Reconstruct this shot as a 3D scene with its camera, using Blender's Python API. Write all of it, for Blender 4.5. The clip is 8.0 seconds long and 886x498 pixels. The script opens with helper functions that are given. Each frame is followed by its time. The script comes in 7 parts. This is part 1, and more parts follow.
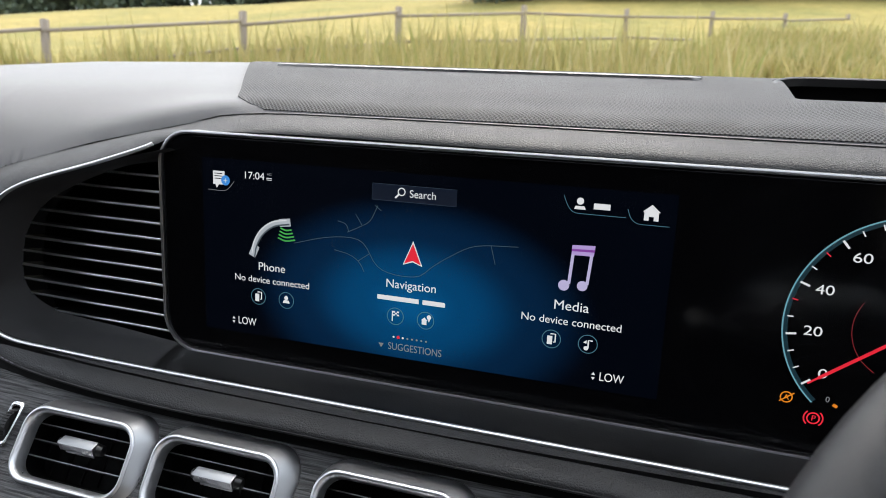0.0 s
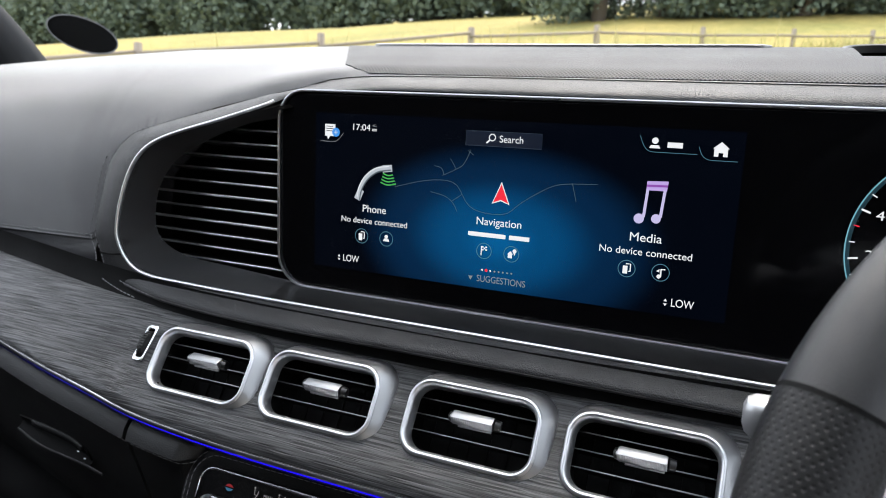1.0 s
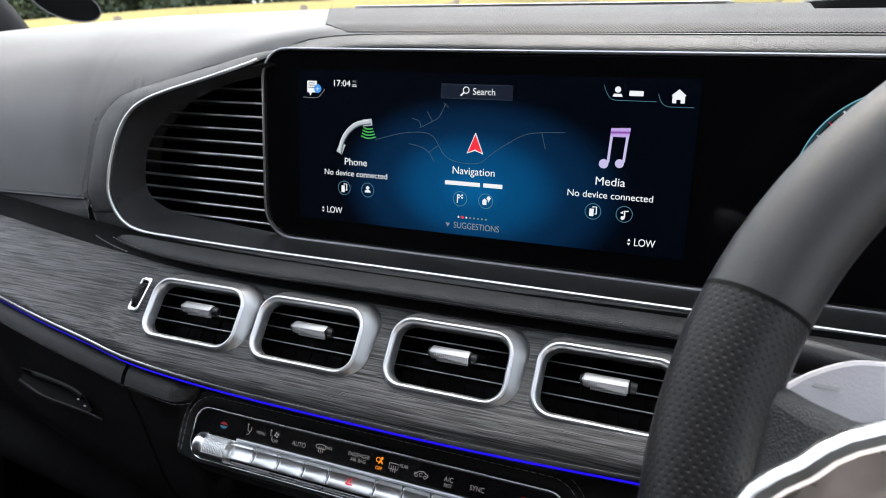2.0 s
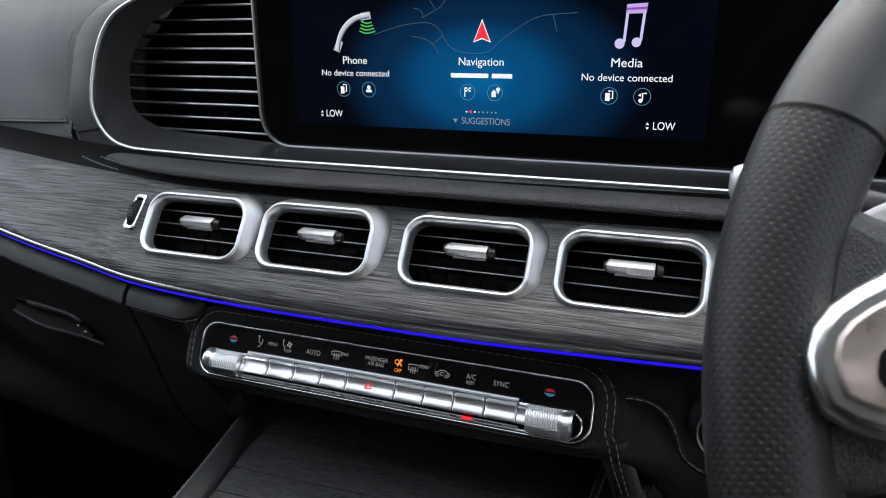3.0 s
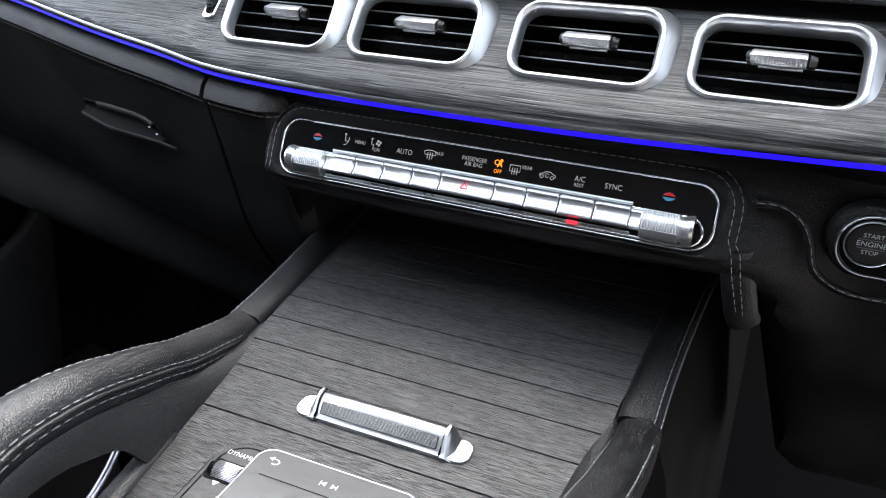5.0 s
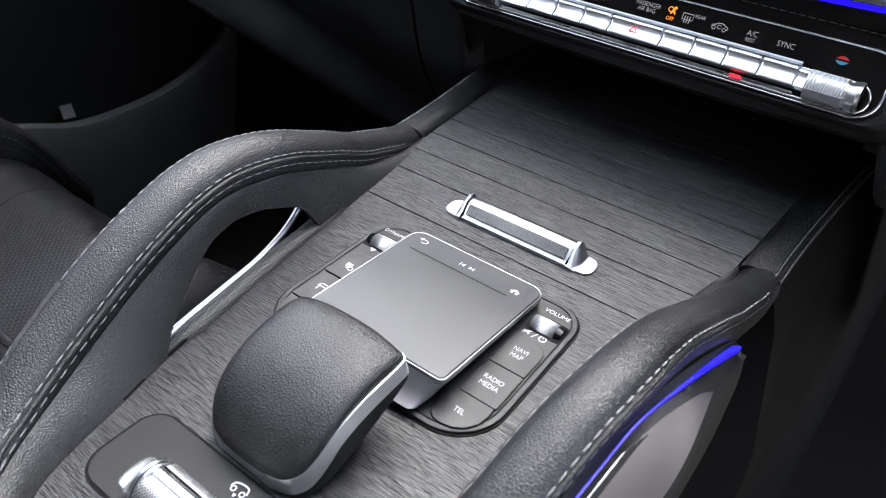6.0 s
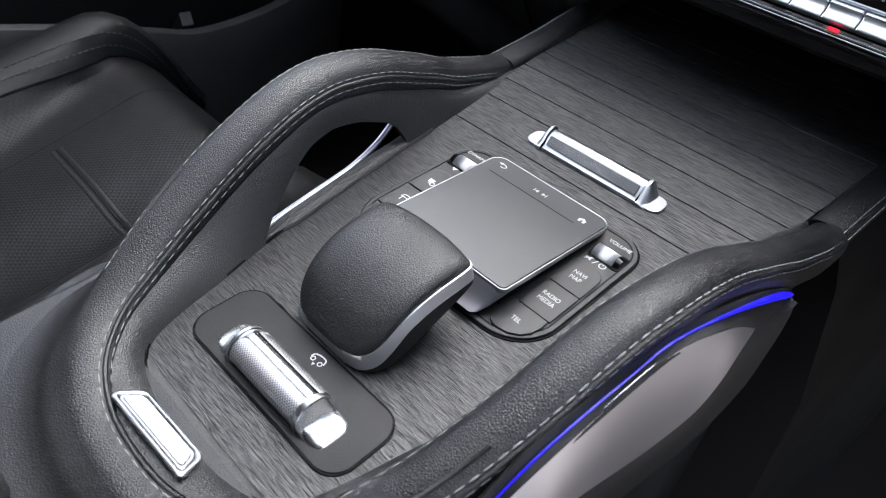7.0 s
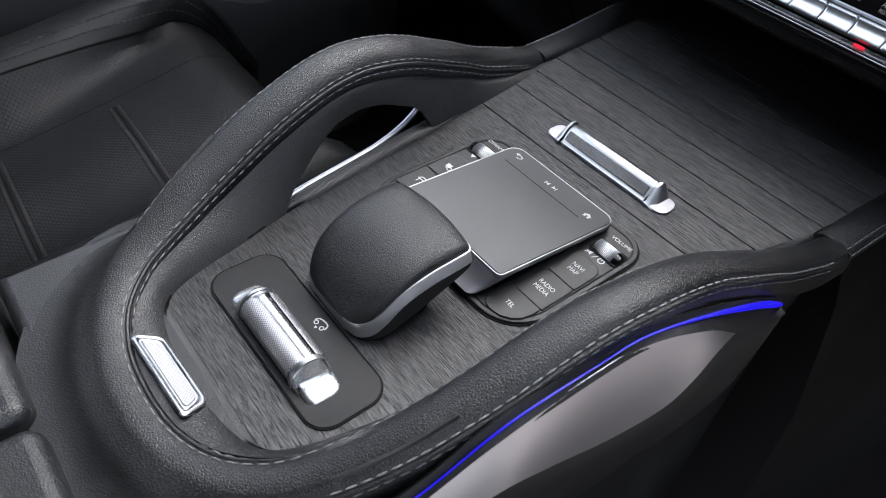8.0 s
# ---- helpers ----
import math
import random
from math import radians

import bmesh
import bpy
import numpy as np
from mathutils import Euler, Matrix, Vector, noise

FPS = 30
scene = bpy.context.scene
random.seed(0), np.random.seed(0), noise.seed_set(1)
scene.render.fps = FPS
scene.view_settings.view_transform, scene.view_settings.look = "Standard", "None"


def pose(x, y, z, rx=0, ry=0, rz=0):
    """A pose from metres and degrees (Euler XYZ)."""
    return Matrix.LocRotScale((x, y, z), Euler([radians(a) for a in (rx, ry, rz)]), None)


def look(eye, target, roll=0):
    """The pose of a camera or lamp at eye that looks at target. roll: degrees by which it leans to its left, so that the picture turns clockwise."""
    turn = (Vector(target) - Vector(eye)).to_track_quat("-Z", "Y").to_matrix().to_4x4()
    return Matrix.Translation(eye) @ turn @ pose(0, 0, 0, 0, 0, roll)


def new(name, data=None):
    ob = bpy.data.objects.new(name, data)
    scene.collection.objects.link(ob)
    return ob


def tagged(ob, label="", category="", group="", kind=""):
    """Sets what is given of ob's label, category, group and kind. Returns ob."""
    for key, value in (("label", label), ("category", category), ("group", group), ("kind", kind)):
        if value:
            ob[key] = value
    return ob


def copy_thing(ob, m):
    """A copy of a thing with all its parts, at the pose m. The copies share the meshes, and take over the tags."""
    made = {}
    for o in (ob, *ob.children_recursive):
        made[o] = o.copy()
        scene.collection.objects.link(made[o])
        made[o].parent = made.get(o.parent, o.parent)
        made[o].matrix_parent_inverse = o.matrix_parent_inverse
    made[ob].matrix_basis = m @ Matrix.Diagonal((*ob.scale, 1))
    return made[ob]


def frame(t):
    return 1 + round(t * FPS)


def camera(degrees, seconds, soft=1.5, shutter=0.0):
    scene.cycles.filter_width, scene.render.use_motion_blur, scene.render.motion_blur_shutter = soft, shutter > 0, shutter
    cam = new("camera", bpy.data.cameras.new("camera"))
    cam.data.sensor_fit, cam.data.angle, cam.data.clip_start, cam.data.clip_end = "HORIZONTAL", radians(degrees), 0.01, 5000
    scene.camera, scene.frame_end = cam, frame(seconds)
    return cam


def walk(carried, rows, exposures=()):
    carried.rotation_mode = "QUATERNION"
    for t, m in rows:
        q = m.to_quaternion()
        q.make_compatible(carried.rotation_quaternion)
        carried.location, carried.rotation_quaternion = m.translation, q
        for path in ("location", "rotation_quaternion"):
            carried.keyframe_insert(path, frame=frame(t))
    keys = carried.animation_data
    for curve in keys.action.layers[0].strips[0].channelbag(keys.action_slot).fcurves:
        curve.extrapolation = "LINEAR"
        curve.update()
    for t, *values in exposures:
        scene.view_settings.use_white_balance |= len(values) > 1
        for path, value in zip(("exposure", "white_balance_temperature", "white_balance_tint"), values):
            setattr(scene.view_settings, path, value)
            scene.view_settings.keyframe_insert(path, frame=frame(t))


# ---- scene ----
import functools

cam = camera(63.6, 8.0, soft=1.0)
cam.data.dof.use_dof, cam.data.dof.focus_distance, cam.data.dof.aperture_fstop = True, 0.38, 18.0
# seconds, x, y, z, yaw, pitch, roll
ROWS = [
    (0.0, 0.1691, 0.0036, 1.3304, 17.73, -12.02, 2.61), (0.5, 0.1681, -0.0262, 1.3108, 20.97, -11.53, 2.57),
    (1.0, 0.1789, -0.0527, 1.2909, 23.32, -10.62, 2.59), (1.5, 0.1882, -0.0728, 1.282, 23.06, -11.28, 2.41),
    (1.7, 0.1976, -0.077, 1.2821, 22.77, -11.91, 2.24), (3.0, 0.1772, -0.0752, 1.2438, 20.81, -16.83, -0.2),
    (3.5, 0.1476, -0.0632, 1.2207, 19.66, -20.34, -1.34), (4.0, 0.121, -0.0651, 1.1951, 17.39, -20.12, -0.66),
    (4.2, 0.1215, -0.0648, 1.1909, 17.75, -20.37, -0.47), (5.3, 0.1448, -0.0997, 1.1474, 26.46, -25.14, 4.86),
    (5.5, 0.1481, -0.1117, 1.1407, 28.9, -27.46, 5.82), (6.0, 0.1583, -0.1282, 1.1444, 34.39, -32.58, 7.3),
    (6.5, 0.1733, -0.1397, 1.148, 38.66, -36.09, 8.25), (7.0, 0.1801, -0.1461, 1.1541, 41.74, -38.6, 9.0),
    (7.5, 0.1903, -0.1457, 1.1628, 44.08, -40.07, 10.09), (8.0, 0.203, -0.1409, 1.1699, 46.28, -40.83, 11.01),
]
walk(cam, [(t, pose(x, y, z, 90 + pitch, 0, yaw) @ pose(0, 0, 0, 0, 0, roll)) for t, x, y, z, yaw, pitch, roll in ROWS],
     exposures=[(0.0, 1.15, 6720, 11), (0.5, 1.28, 6720, 11), (1.0, 1.48, 6700, 11), (1.7, 1.48, 6700, 11), (3.0, 1.55, 6680, 10), (3.5, 1.95, 6580, 10), (4.2, 2.12, 6480, 10), (5.3, 2.4, 6450, 11), (6.5, 2.05, 6280, 12), (7.0, 1.85, 6280, 12), (8.0, 1.45, 6280, 12)])

# ---- light: bright overcast sky through the glass of the car ----
world = bpy.data.worlds.new("overcast_sky")
scene.world = world
world.use_nodes = True
wn, wl = world.node_tree.nodes, world.node_tree.links
sky = wn.new("ShaderNodeTexSky")
sky.sky_type, sky.sun_disc = "NISHITA", False
sky.sun_elevation, sky.sun_rotation = radians(62), radians(339)
sky.air_density, sky.dust_density, sky.ozone_density = 1.0, 6.0, 1.0
soft_sky = wn.new("ShaderNodeMixRGB")
soft_sky.inputs[0].default_value = 0.65
soft_sky.inputs[2].default_value = (7.15, 7.8, 8.65, 1)
wl.new(sky.outputs[0], soft_sky.inputs[1])
wl.new(soft_sky.outputs[0], wn["Background"].inputs[0])
wn["Background"].inputs[1].default_value = 0.14
sun = new("sun", bpy.data.lights.new("sun", "SUN"))
sun.data.energy, sun.data.angle, sun.data.color = 0.75, radians(45), (1.0, 0.985, 0.97)
sun.matrix_world = look((-3, 8, 16.1), (0, 0, 0))

# ---- materials ----
def material(name, color, rough=0.5, metal=0.0, spec=0.5):
    m = bpy.data.materials.new(name)
    m.use_nodes = True
    b = m.node_tree.nodes["Principled BSDF"]
    b.inputs["Base Color"].default_value = (*color, 1)
    b.inputs["Roughness"].default_value = rough
    b.inputs["Metallic"].default_value = metal
    b.inputs["Specular IOR Level"].default_value = spec
    return m


def node(m, kind, **inputs):
    n = m.node_tree.nodes.new(kind)
    for k, v in inputs.items():
        n.inputs[k.replace("_", " ")].default_value = v
    return n


def wire(m, a, out, b, inp):
    m.node_tree.links.new(a.outputs[out], b.inputs[inp])


def coords(m, scale=(1, 1, 1), turn=(0, 0, 0), source="Object"):
    tc = m.node_tree.nodes.new("ShaderNodeTexCoord")
    mp = m.node_tree.nodes.new("ShaderNodeMapping")
    mp.inputs["Scale"].default_value = scale
    mp.inputs["Rotation"].default_value = turn
    wire(m, tc, source, mp, "Vector")
    return mp


def ramp(m, src, out, stops):
    r = m.node_tree.nodes.new("ShaderNodeValToRGB")
    e = r.color_ramp.elements
    while len(e) < len(stops):
        e.new(0.5)
    for el, (p, c) in zip(e, stops):
        el.position, el.color = p, (*c, 1) if len(c) == 3 else c
    wire(m, src, out, r, "Fac")
    return r


def bump(m, src, out, strength, distance, before=None):
    b = node(m, "ShaderNodeBump", Strength=strength, Distance=distance)
    wire(m, src, out, b, "Height")
    if before:
        wire(m, before, "Normal", b, "Normal")
    else:
        wire(m, b, "Normal", m.node_tree.nodes["Principled BSDF"], "Normal")
    return b


def leather(name, color, rough=0.42, cell=620, depth=0.0005, strength=0.42):
    """Pebbled leather: pores, folds and a faint worn gloss."""
    m = material(name, color, rough)
    p = m.node_tree.nodes["Principled BSDF"]
    c = coords(m)
    warp = node(m, "ShaderNodeTexNoise", Scale=180.0, Detail=2.0)
    wire(m, c, "Vector", warp, "Vector")
    add = m.node_tree.nodes.new("ShaderNodeMixRGB")
    add.blend_type = "ADD"
    add.inputs[0].default_value = 0.0008
    wire(m, c, "Vector", add, 1)
    wire(m, warp, "Color", add, 2)
    v = node(m, "ShaderNodeTexVoronoi", Scale=float(cell))
    v.feature = "DISTANCE_TO_EDGE"
    wire(m, add, "Color", v, "Vector")
    big = node(m, "ShaderNodeTexNoise", Scale=22.0, Detail=4.0)
    wire(m, c, "Vector", big, "Vector")
    b2 = node(m, "ShaderNodeBump", Strength=0.035, Distance=0.002)
    wire(m, big, "Fac", b2, "Height")
    b1 = node(m, "ShaderNodeBump", Strength=strength, Distance=depth)
    cell_ramp = ramp(m, v, "Distance", [(0.0, (0, 0, 0)), (0.26, (1, 1, 1))])
    cell_ramp.color_ramp.interpolation = "EASE"
    wire(m, cell_ramp, "Color", b1, "Height")
    wire(m, b2, "Normal", b1, "Normal")
    wire(m, b1, "Normal", p, "Normal")
    dark = tuple(0.75 * a for a in color)
    lite = tuple(1.35 * a + 0.002 for a in color)
    r = ramp(m, big, "Fac", [(0.3, dark), (0.7, lite)])
    wire(m, r, "Color", p, "Base Color")
    rr = ramp(m, big, "Fac", [(0.3, (rough - 0.06,) * 3), (0.7, (rough + 0.08,) * 3)])
    wire(m, rr, "Color", p, "Roughness")
    return m


def open_pore_wood(name, turn=(0, 0, 0), fine_grain=(110, 1900, 1900), pores=(120, 1350, 1350), cut=0.9, gain=1.0):
    """Grey-stained open-pore veneer, its grain along x, with fine cut pores."""
    m = material(name, (0.05, 0.05, 0.052), 0.42)
    p = m.node_tree.nodes["Principled BSDF"]
    p.inputs["Anisotropic"].default_value = 0.85
    across = m.node_tree.nodes.new("ShaderNodeTangent")
    across.direction_type = "UV_MAP"
    across.uv_map = "grain"
    wire(m, across, "Tangent", p, "Tangent")
    c = coords(m, fine_grain, turn)
    fine = node(m, "ShaderNodeTexNoise", Scale=1.0, Detail=4.0, Roughness=0.6, Distortion=0.5)
    wire(m, c, "Vector", fine, "Vector")
    c2 = coords(m, (6, 110, 110), turn)
    wide = node(m, "ShaderNodeTexNoise", Scale=1.0, Detail=3.0, Distortion=1.4)
    wire(m, c2, "Vector", wide, "Vector")
    c3 = coords(m, pores, turn)
    pore = node(m, "ShaderNodeTexNoise", Scale=1.0, Detail=1.0, Distortion=0.3)
    wire(m, c3, "Vector", pore, "Vector")
    r1 = ramp(m, fine, "Fac", [(p_, (gain * c_, gain * c_, gain * c_ * 1.06)) for p_, c_ in ((0.36, 0.007), (0.5, 0.014), (0.64, 0.029))])
    r2 = ramp(m, wide, "Fac", [(0.3, (0.66, 0.66, 0.67)), (0.7, (1.15, 1.15, 1.15))])
    r3 = ramp(m, pore, "Fac", [(0.37, (0.05, 0.05, 0.05)), (0.43, (1, 1, 1))])
    mx = m.node_tree.nodes.new("ShaderNodeMixRGB")
    mx.blend_type = "MULTIPLY"
    mx.inputs[0].default_value = 1.0
    wire(m, r1, "Color", mx, 1)
    wire(m, r2, "Color", mx, 2)
    my = m.node_tree.nodes.new("ShaderNodeMixRGB")
    my.blend_type = "MULTIPLY"
    my.inputs[0].default_value = cut
    wire(m, mx, "Color", my, 1)
    wire(m, r3, "Color", my, 2)
    wire(m, my, "Color", p, "Base Color")
    gl = ramp(m, fine, "Fac", [(0.38, (0.28, 0.28, 0.28)), (0.62, (0.95, 0.95, 0.95))])
    wire(m, gl, "Color", p, "Specular IOR Level")
    b1 = bump(m, fine, "Fac", 0.6, 0.0004)
    b0 = node(m, "ShaderNodeBump", Strength=0.8, Distance=0.0004)
    wire(m, r3, "Color", b0, "Height")
    wire(m, b0, "Normal", b1, "Normal")
    return m


def satin_metal(name, color=(0.62, 0.63, 0.65), rough=0.28, grain=0.12):
    m = material(name, color, rough, 1.0)
    c = coords(m, (60, 60, 1500))
    n = node(m, "ShaderNodeTexNoise", Scale=1.0, Detail=3.0)
    wire(m, c, "Vector", n, "Vector")
    r = ramp(m, n, "Fac", [(0.3, (max(rough - grain, 0.05),) * 3), (0.7, (rough + grain,) * 3)])
    wire(m, r, "Color", m.node_tree.nodes["Principled BSDF"], "Roughness")
    return m


def dotted(name, color, pitch, rough=0.5, hole=0.32, dark=0.25, axes=(1, 1, 0), source="Object"):
    """Perforated hide or mesh: a regular field of fine round holes."""
    m = material(name, color, rough)
    p = m.node_tree.nodes["Principled BSDF"]
    c = coords(m, tuple(a / pitch for a in axes), (0, 0, radians(45)), source)
    v = node(m, "ShaderNodeTexVoronoi", Scale=1.0, Randomness=0.0)
    wire(m, c, "Vector", v, "Vector")
    r = ramp(m, v, "Distance", [(hole - 0.06, (dark, dark, dark)), (hole + 0.06, (1, 1, 1))])
    big = node(m, "ShaderNodeTexNoise", Scale=18.0, Detail=3.0)
    cc = coords(m)
    wire(m, cc, "Vector", big, "Vector")
    rc = ramp(m, big, "Fac", [(0.3, tuple(0.8 * a for a in color)), (0.7, tuple(1.2 * a for a in color))])
    mx = m.node_tree.nodes.new("ShaderNodeMixRGB")
    mx.blend_type = "MULTIPLY"
    mx.inputs[0].default_value = 1.0
    wire(m, rc, "Color", mx, 1)
    wire(m, r, "Color", mx, 2)
    wire(m, mx, "Color", p, "Base Color")
    bump(m, r, "Color", 0.6, 0.0005)
    return m


def plastic(name, color, rough=0.5, scale=900.0, strength=0.25):
    m = material(name, color, rough)
    c = coords(m)
    n = node(m, "ShaderNodeTexNoise", Scale=scale, Detail=2.0)
    wire(m, c, "Vector", n, "Vector")
    big = node(m, "ShaderNodeTexNoise", Scale=14.0, Detail=4.0)
    wire(m, c, "Vector", big, "Vector")
    rr = ramp(m, big, "Fac", [(0.3, (rough - 0.07,) * 3), (0.7, (rough + 0.07,) * 3)])
    wire(m, rr, "Color", m.node_tree.nodes["Principled BSDF"], "Roughness")
    bump(m, n, "Fac", strength, 0.0003)
    return m


def glow(name, color, strength):
    m = material(name, (0.0, 0.0, 0.0), 0.4)
    p = m.node_tree.nodes["Principled BSDF"]
    p.inputs["Emission Color"].default_value = (*color, 1)
    p.inputs["Emission Strength"].default_value = strength
    return m


LEATHER = leather("black_grained_leather", (0.0065, 0.0065, 0.0072), 0.36, 840, 0.00023, 0.55)
PALM_LEATHER = leather("palm_leather", (0.0080, 0.0080, 0.0087), 0.38, 900, 0.00020, 0.52)
ROLL_LEATHER = leather("roll_leather", (0.015, 0.015, 0.0162), 0.5, 650, 0.00028, 0.5)
LEATHER_SOFT = leather("dash_top_leather", (0.052, 0.052, 0.056), 0.58, 900, 0.00012, 0.3)
LEATHER_SOFT.node_tree.nodes["Principled BSDF"].inputs["Sheen Weight"].default_value = 0.75
LEATHER_SOFT.node_tree.nodes["Principled BSDF"].inputs["Sheen Roughness"].default_value = 0.45
LEATHER_LOW = leather("lower_dash_leather", (0.0055, 0.0055, 0.006), 0.5, 800, 0.0003, 0.4)
SHELF_LEATHER = leather("shelf_leather", (0.0065, 0.0065, 0.0072), 0.42, 820, 0.0002, 0.35)
KNEE_LEATHER = leather("knee_leather", (0.0050, 0.0050, 0.0055), 0.46, 800, 0.0003, 0.45)
RIM_LEATHER = leather("smooth_rim_leather", (0.010, 0.010, 0.0108), 0.42, 1500, 0.00008, 0.3)
SEAT_LEATHER = leather("seat_leather", (0.005, 0.005, 0.0055), 0.48, 700, 0.0003, 0.4)
SEAT_PERF = dotted("perforated_seat_leather", (0.005, 0.005, 0.0055), 0.0037, 0.5, 0.3, 0.55)
RIM_PERF = dotted("perforated_rim_leather", (0.006, 0.006, 0.0065), 0.0023, 0.44, 0.22, 0.5, (1, 1, 0), "UV")
SPEAKER = dotted("speaker_mesh", (0.085, 0.086, 0.09), 0.0018, 0.55, 0.38, 0.05)
WOOD = open_pore_wood("grey_open_pore_wood")
VENEER = open_pore_wood("grey_veneer", fine_grain=(22, 900, 900), pores=(26, 620, 620), cut=0.4, gain=1.5)
SILVER = satin_metal("satin_silver", (0.72, 0.73, 0.75), 0.36, 0.04)
SILVER_BRIGHT = satin_metal("bright_silver", (0.78, 0.79, 0.8), 0.22, 0.03)
def smooth_metal(name, color, rough):
    """Cast satin metal: an even gloss with slow, faint variation."""
    m = material(name, color, rough, 1.0)
    n = node(m, "ShaderNodeTexNoise", Scale=9.0, Detail=2.0)
    wire(m, coords(m), "Vector", n, "Vector")
    wire(m, ramp(m, n, "Fac", [(0.3, (rough - 0.03,) * 3), (0.7, (rough + 0.04,) * 3)]), "Color", m.node_tree.nodes["Principled BSDF"], "Roughness")
    return m


SATIN = smooth_metal("smooth_satin_silver", (0.56, 0.555, 0.60), 0.34)
SHADED_BEZEL = smooth_metal("shaded_bezel_metal", (0.40, 0.405, 0.415), 0.42)
TOGGLE_METAL = smooth_metal("toggle_metal", (0.50, 0.505, 0.52), 0.30)
HANDLE_METAL = smooth_metal("handle_metal", (0.42, 0.425, 0.44), 0.32)
VENT_GRIP = smooth_metal("vent_grip_metal", (0.36, 0.365, 0.375), 0.44)
STALK_METAL = smooth_metal("stalk_metal", (0.50, 0.505, 0.52), 0.42)
BAND_METAL = smooth_metal("band_metal", (0.80, 0.805, 0.82), 0.36)
KEY_METAL = satin_metal("satin_key_metal", (0.86, 0.87, 0.88), 0.34, 0.03)
CHROME = satin_metal("chrome", (0.85, 0.86, 0.87), 0.12, 0.05)
EDGE_METAL = satin_metal("dark_satin_edge", (0.42, 0.425, 0.44), 0.3)
BLACK = plastic("black_plastic", (0.006, 0.006, 0.0065), 0.4)
BLACK_MATT = plastic("matt_black_plastic", (0.0022, 0.0022, 0.0024), 0.7)
GREY_PLASTIC = plastic("soft_touch_grey_plastic", (0.006, 0.006, 0.0064), 0.58)
KEY_PLASTIC = plastic("key_plastic", (0.010, 0.0102, 0.011), 0.45)
GLOSS = plastic("gloss_black", (0.004, 0.004, 0.0045), 0.12, 300.0, 0.01)
GLASS_BLACK = plastic("black_display_glass", (0.0015, 0.0015, 0.0018), 0.14, 300.0, 0.0)
GLASS_BLACK.node_tree.nodes["Principled BSDF"].inputs["Specular IOR Level"].default_value = 0.12
PAD_GLASS = plastic("touchpad_surface", (0.042, 0.043, 0.045), 0.36, 2500.0, 0.04)
THREAD = plastic("grey_thread", (0.17, 0.17, 0.175), 0.7)
SEAT_THREAD = plastic("dark_grey_thread", (0.05, 0.05, 0.052), 0.7)
INSERT_GREY = plastic("grey_insert", (0.07, 0.07, 0.073), 0.6)
ROLLER_CORE = plastic("roller_core", (0.10, 0.10, 0.104), 0.4)
RIB_GREY = plastic("grey_rib", (0.26, 0.26, 0.265), 0.5)
DOOR_BLACK = plastic("black_door_trim", (0.006, 0.006, 0.0064), 0.6)
CARPET = plastic("black_carpet", (0.016, 0.0145, 0.0145), 0.95, 600.0, 1.0)
for dull, sp in ((CARPET, 0.0), (DOOR_BLACK, 0.12), (BLACK_MATT, 0.1), (LEATHER_LOW, 0.2), (ROLL_LEATHER, 0.38), (SEAT_LEATHER, 0.25), (SEAT_PERF, 0.22), (SPEAKER, 0.2), (RIM_PERF, 0.3), (GREY_PLASTIC, 0.3), (KEY_PLASTIC, 0.4)):
    dull.node_tree.nodes["Principled BSDF"].inputs["Specular IOR Level"].default_value = sp
TRIM_GREY = satin_metal("grey_trim_lip", (0.30, 0.30, 0.305), 0.36, 0.04)
LED = glow("blue_ambient_light", (0.012, 0.004, 1.0), 0.42)
RED_DIM = glow("dim_red_mark", (0.45, 0.02, 0.03), 0.16)
BLUE_DIM = glow("dim_blue_mark", (0.06, 0.26, 0.45), 0.16)
LED_GRIP = glow("blue_grip_light", (0.02, 0.01, 1.0), 0.3)
WHITE_UI = glow("white_display_light", (0.9, 0.95, 1.0), 0.34)
GREY_UI = glow("grey_display_light", (0.5, 0.55, 0.6), 0.16)
RED_UI = glow("red_display_light", (1.0, 0.03, 0.06), 0.32)
ORANGE_UI = glow("orange_display_light", (1.0, 0.3, 0.02), 0.32)
BLUE_UI = glow("blue_display_light", (0.05, 0.35, 1.0), 0.3)
GREEN_UI = glow("green_display_light", (0.1, 0.75, 0.15), 0.2)
LILAC_UI = glow("lilac_display_light", (0.6, 0.45, 0.95), 0.3)
CYAN_UI = glow("cyan_display_light", (0.15, 0.45, 0.6), 0.16)
PRINT = material("white_print", (0.45, 0.45, 0.46), 0.6)
PRINT_DIM = material("grey_print", (0.16, 0.16, 0.165), 0.6)


# ---- building helpers ----
def part(name, bm, mat, parent=None, label="", smooth=True):
    me = bpy.data.meshes.new(name)
    bmesh.ops.recalc_face_normals(bm, faces=bm.faces)
    if smooth:
        for e in bm.edges:
            if len(e.link_faces) == 2 and (e.calc_face_angle(0) > radians(42) or max(len(f.verts) for f in e.link_faces) > 4):
                e.smooth = False
    bm.to_mesh(me)
    bm.free()
    me.materials.append(mat)
    if smooth:
        for p in me.polygons:
            p.use_smooth = True
    ob = new(name, me)
    if parent:
        ob.parent = parent
    if label:
        ob["label"] = label
    return ob


def grain(ob):
    """Lays the wood's grain: u across it, v along it."""
    uv = ob.data.uv_layers.new(name="grain")
    for lp in ob.data.loops:
        c = ob.data.vertices[lp.vertex_index].co
        uv.data[lp.index].uv = (c.y + c.z, c.x)
    return ob


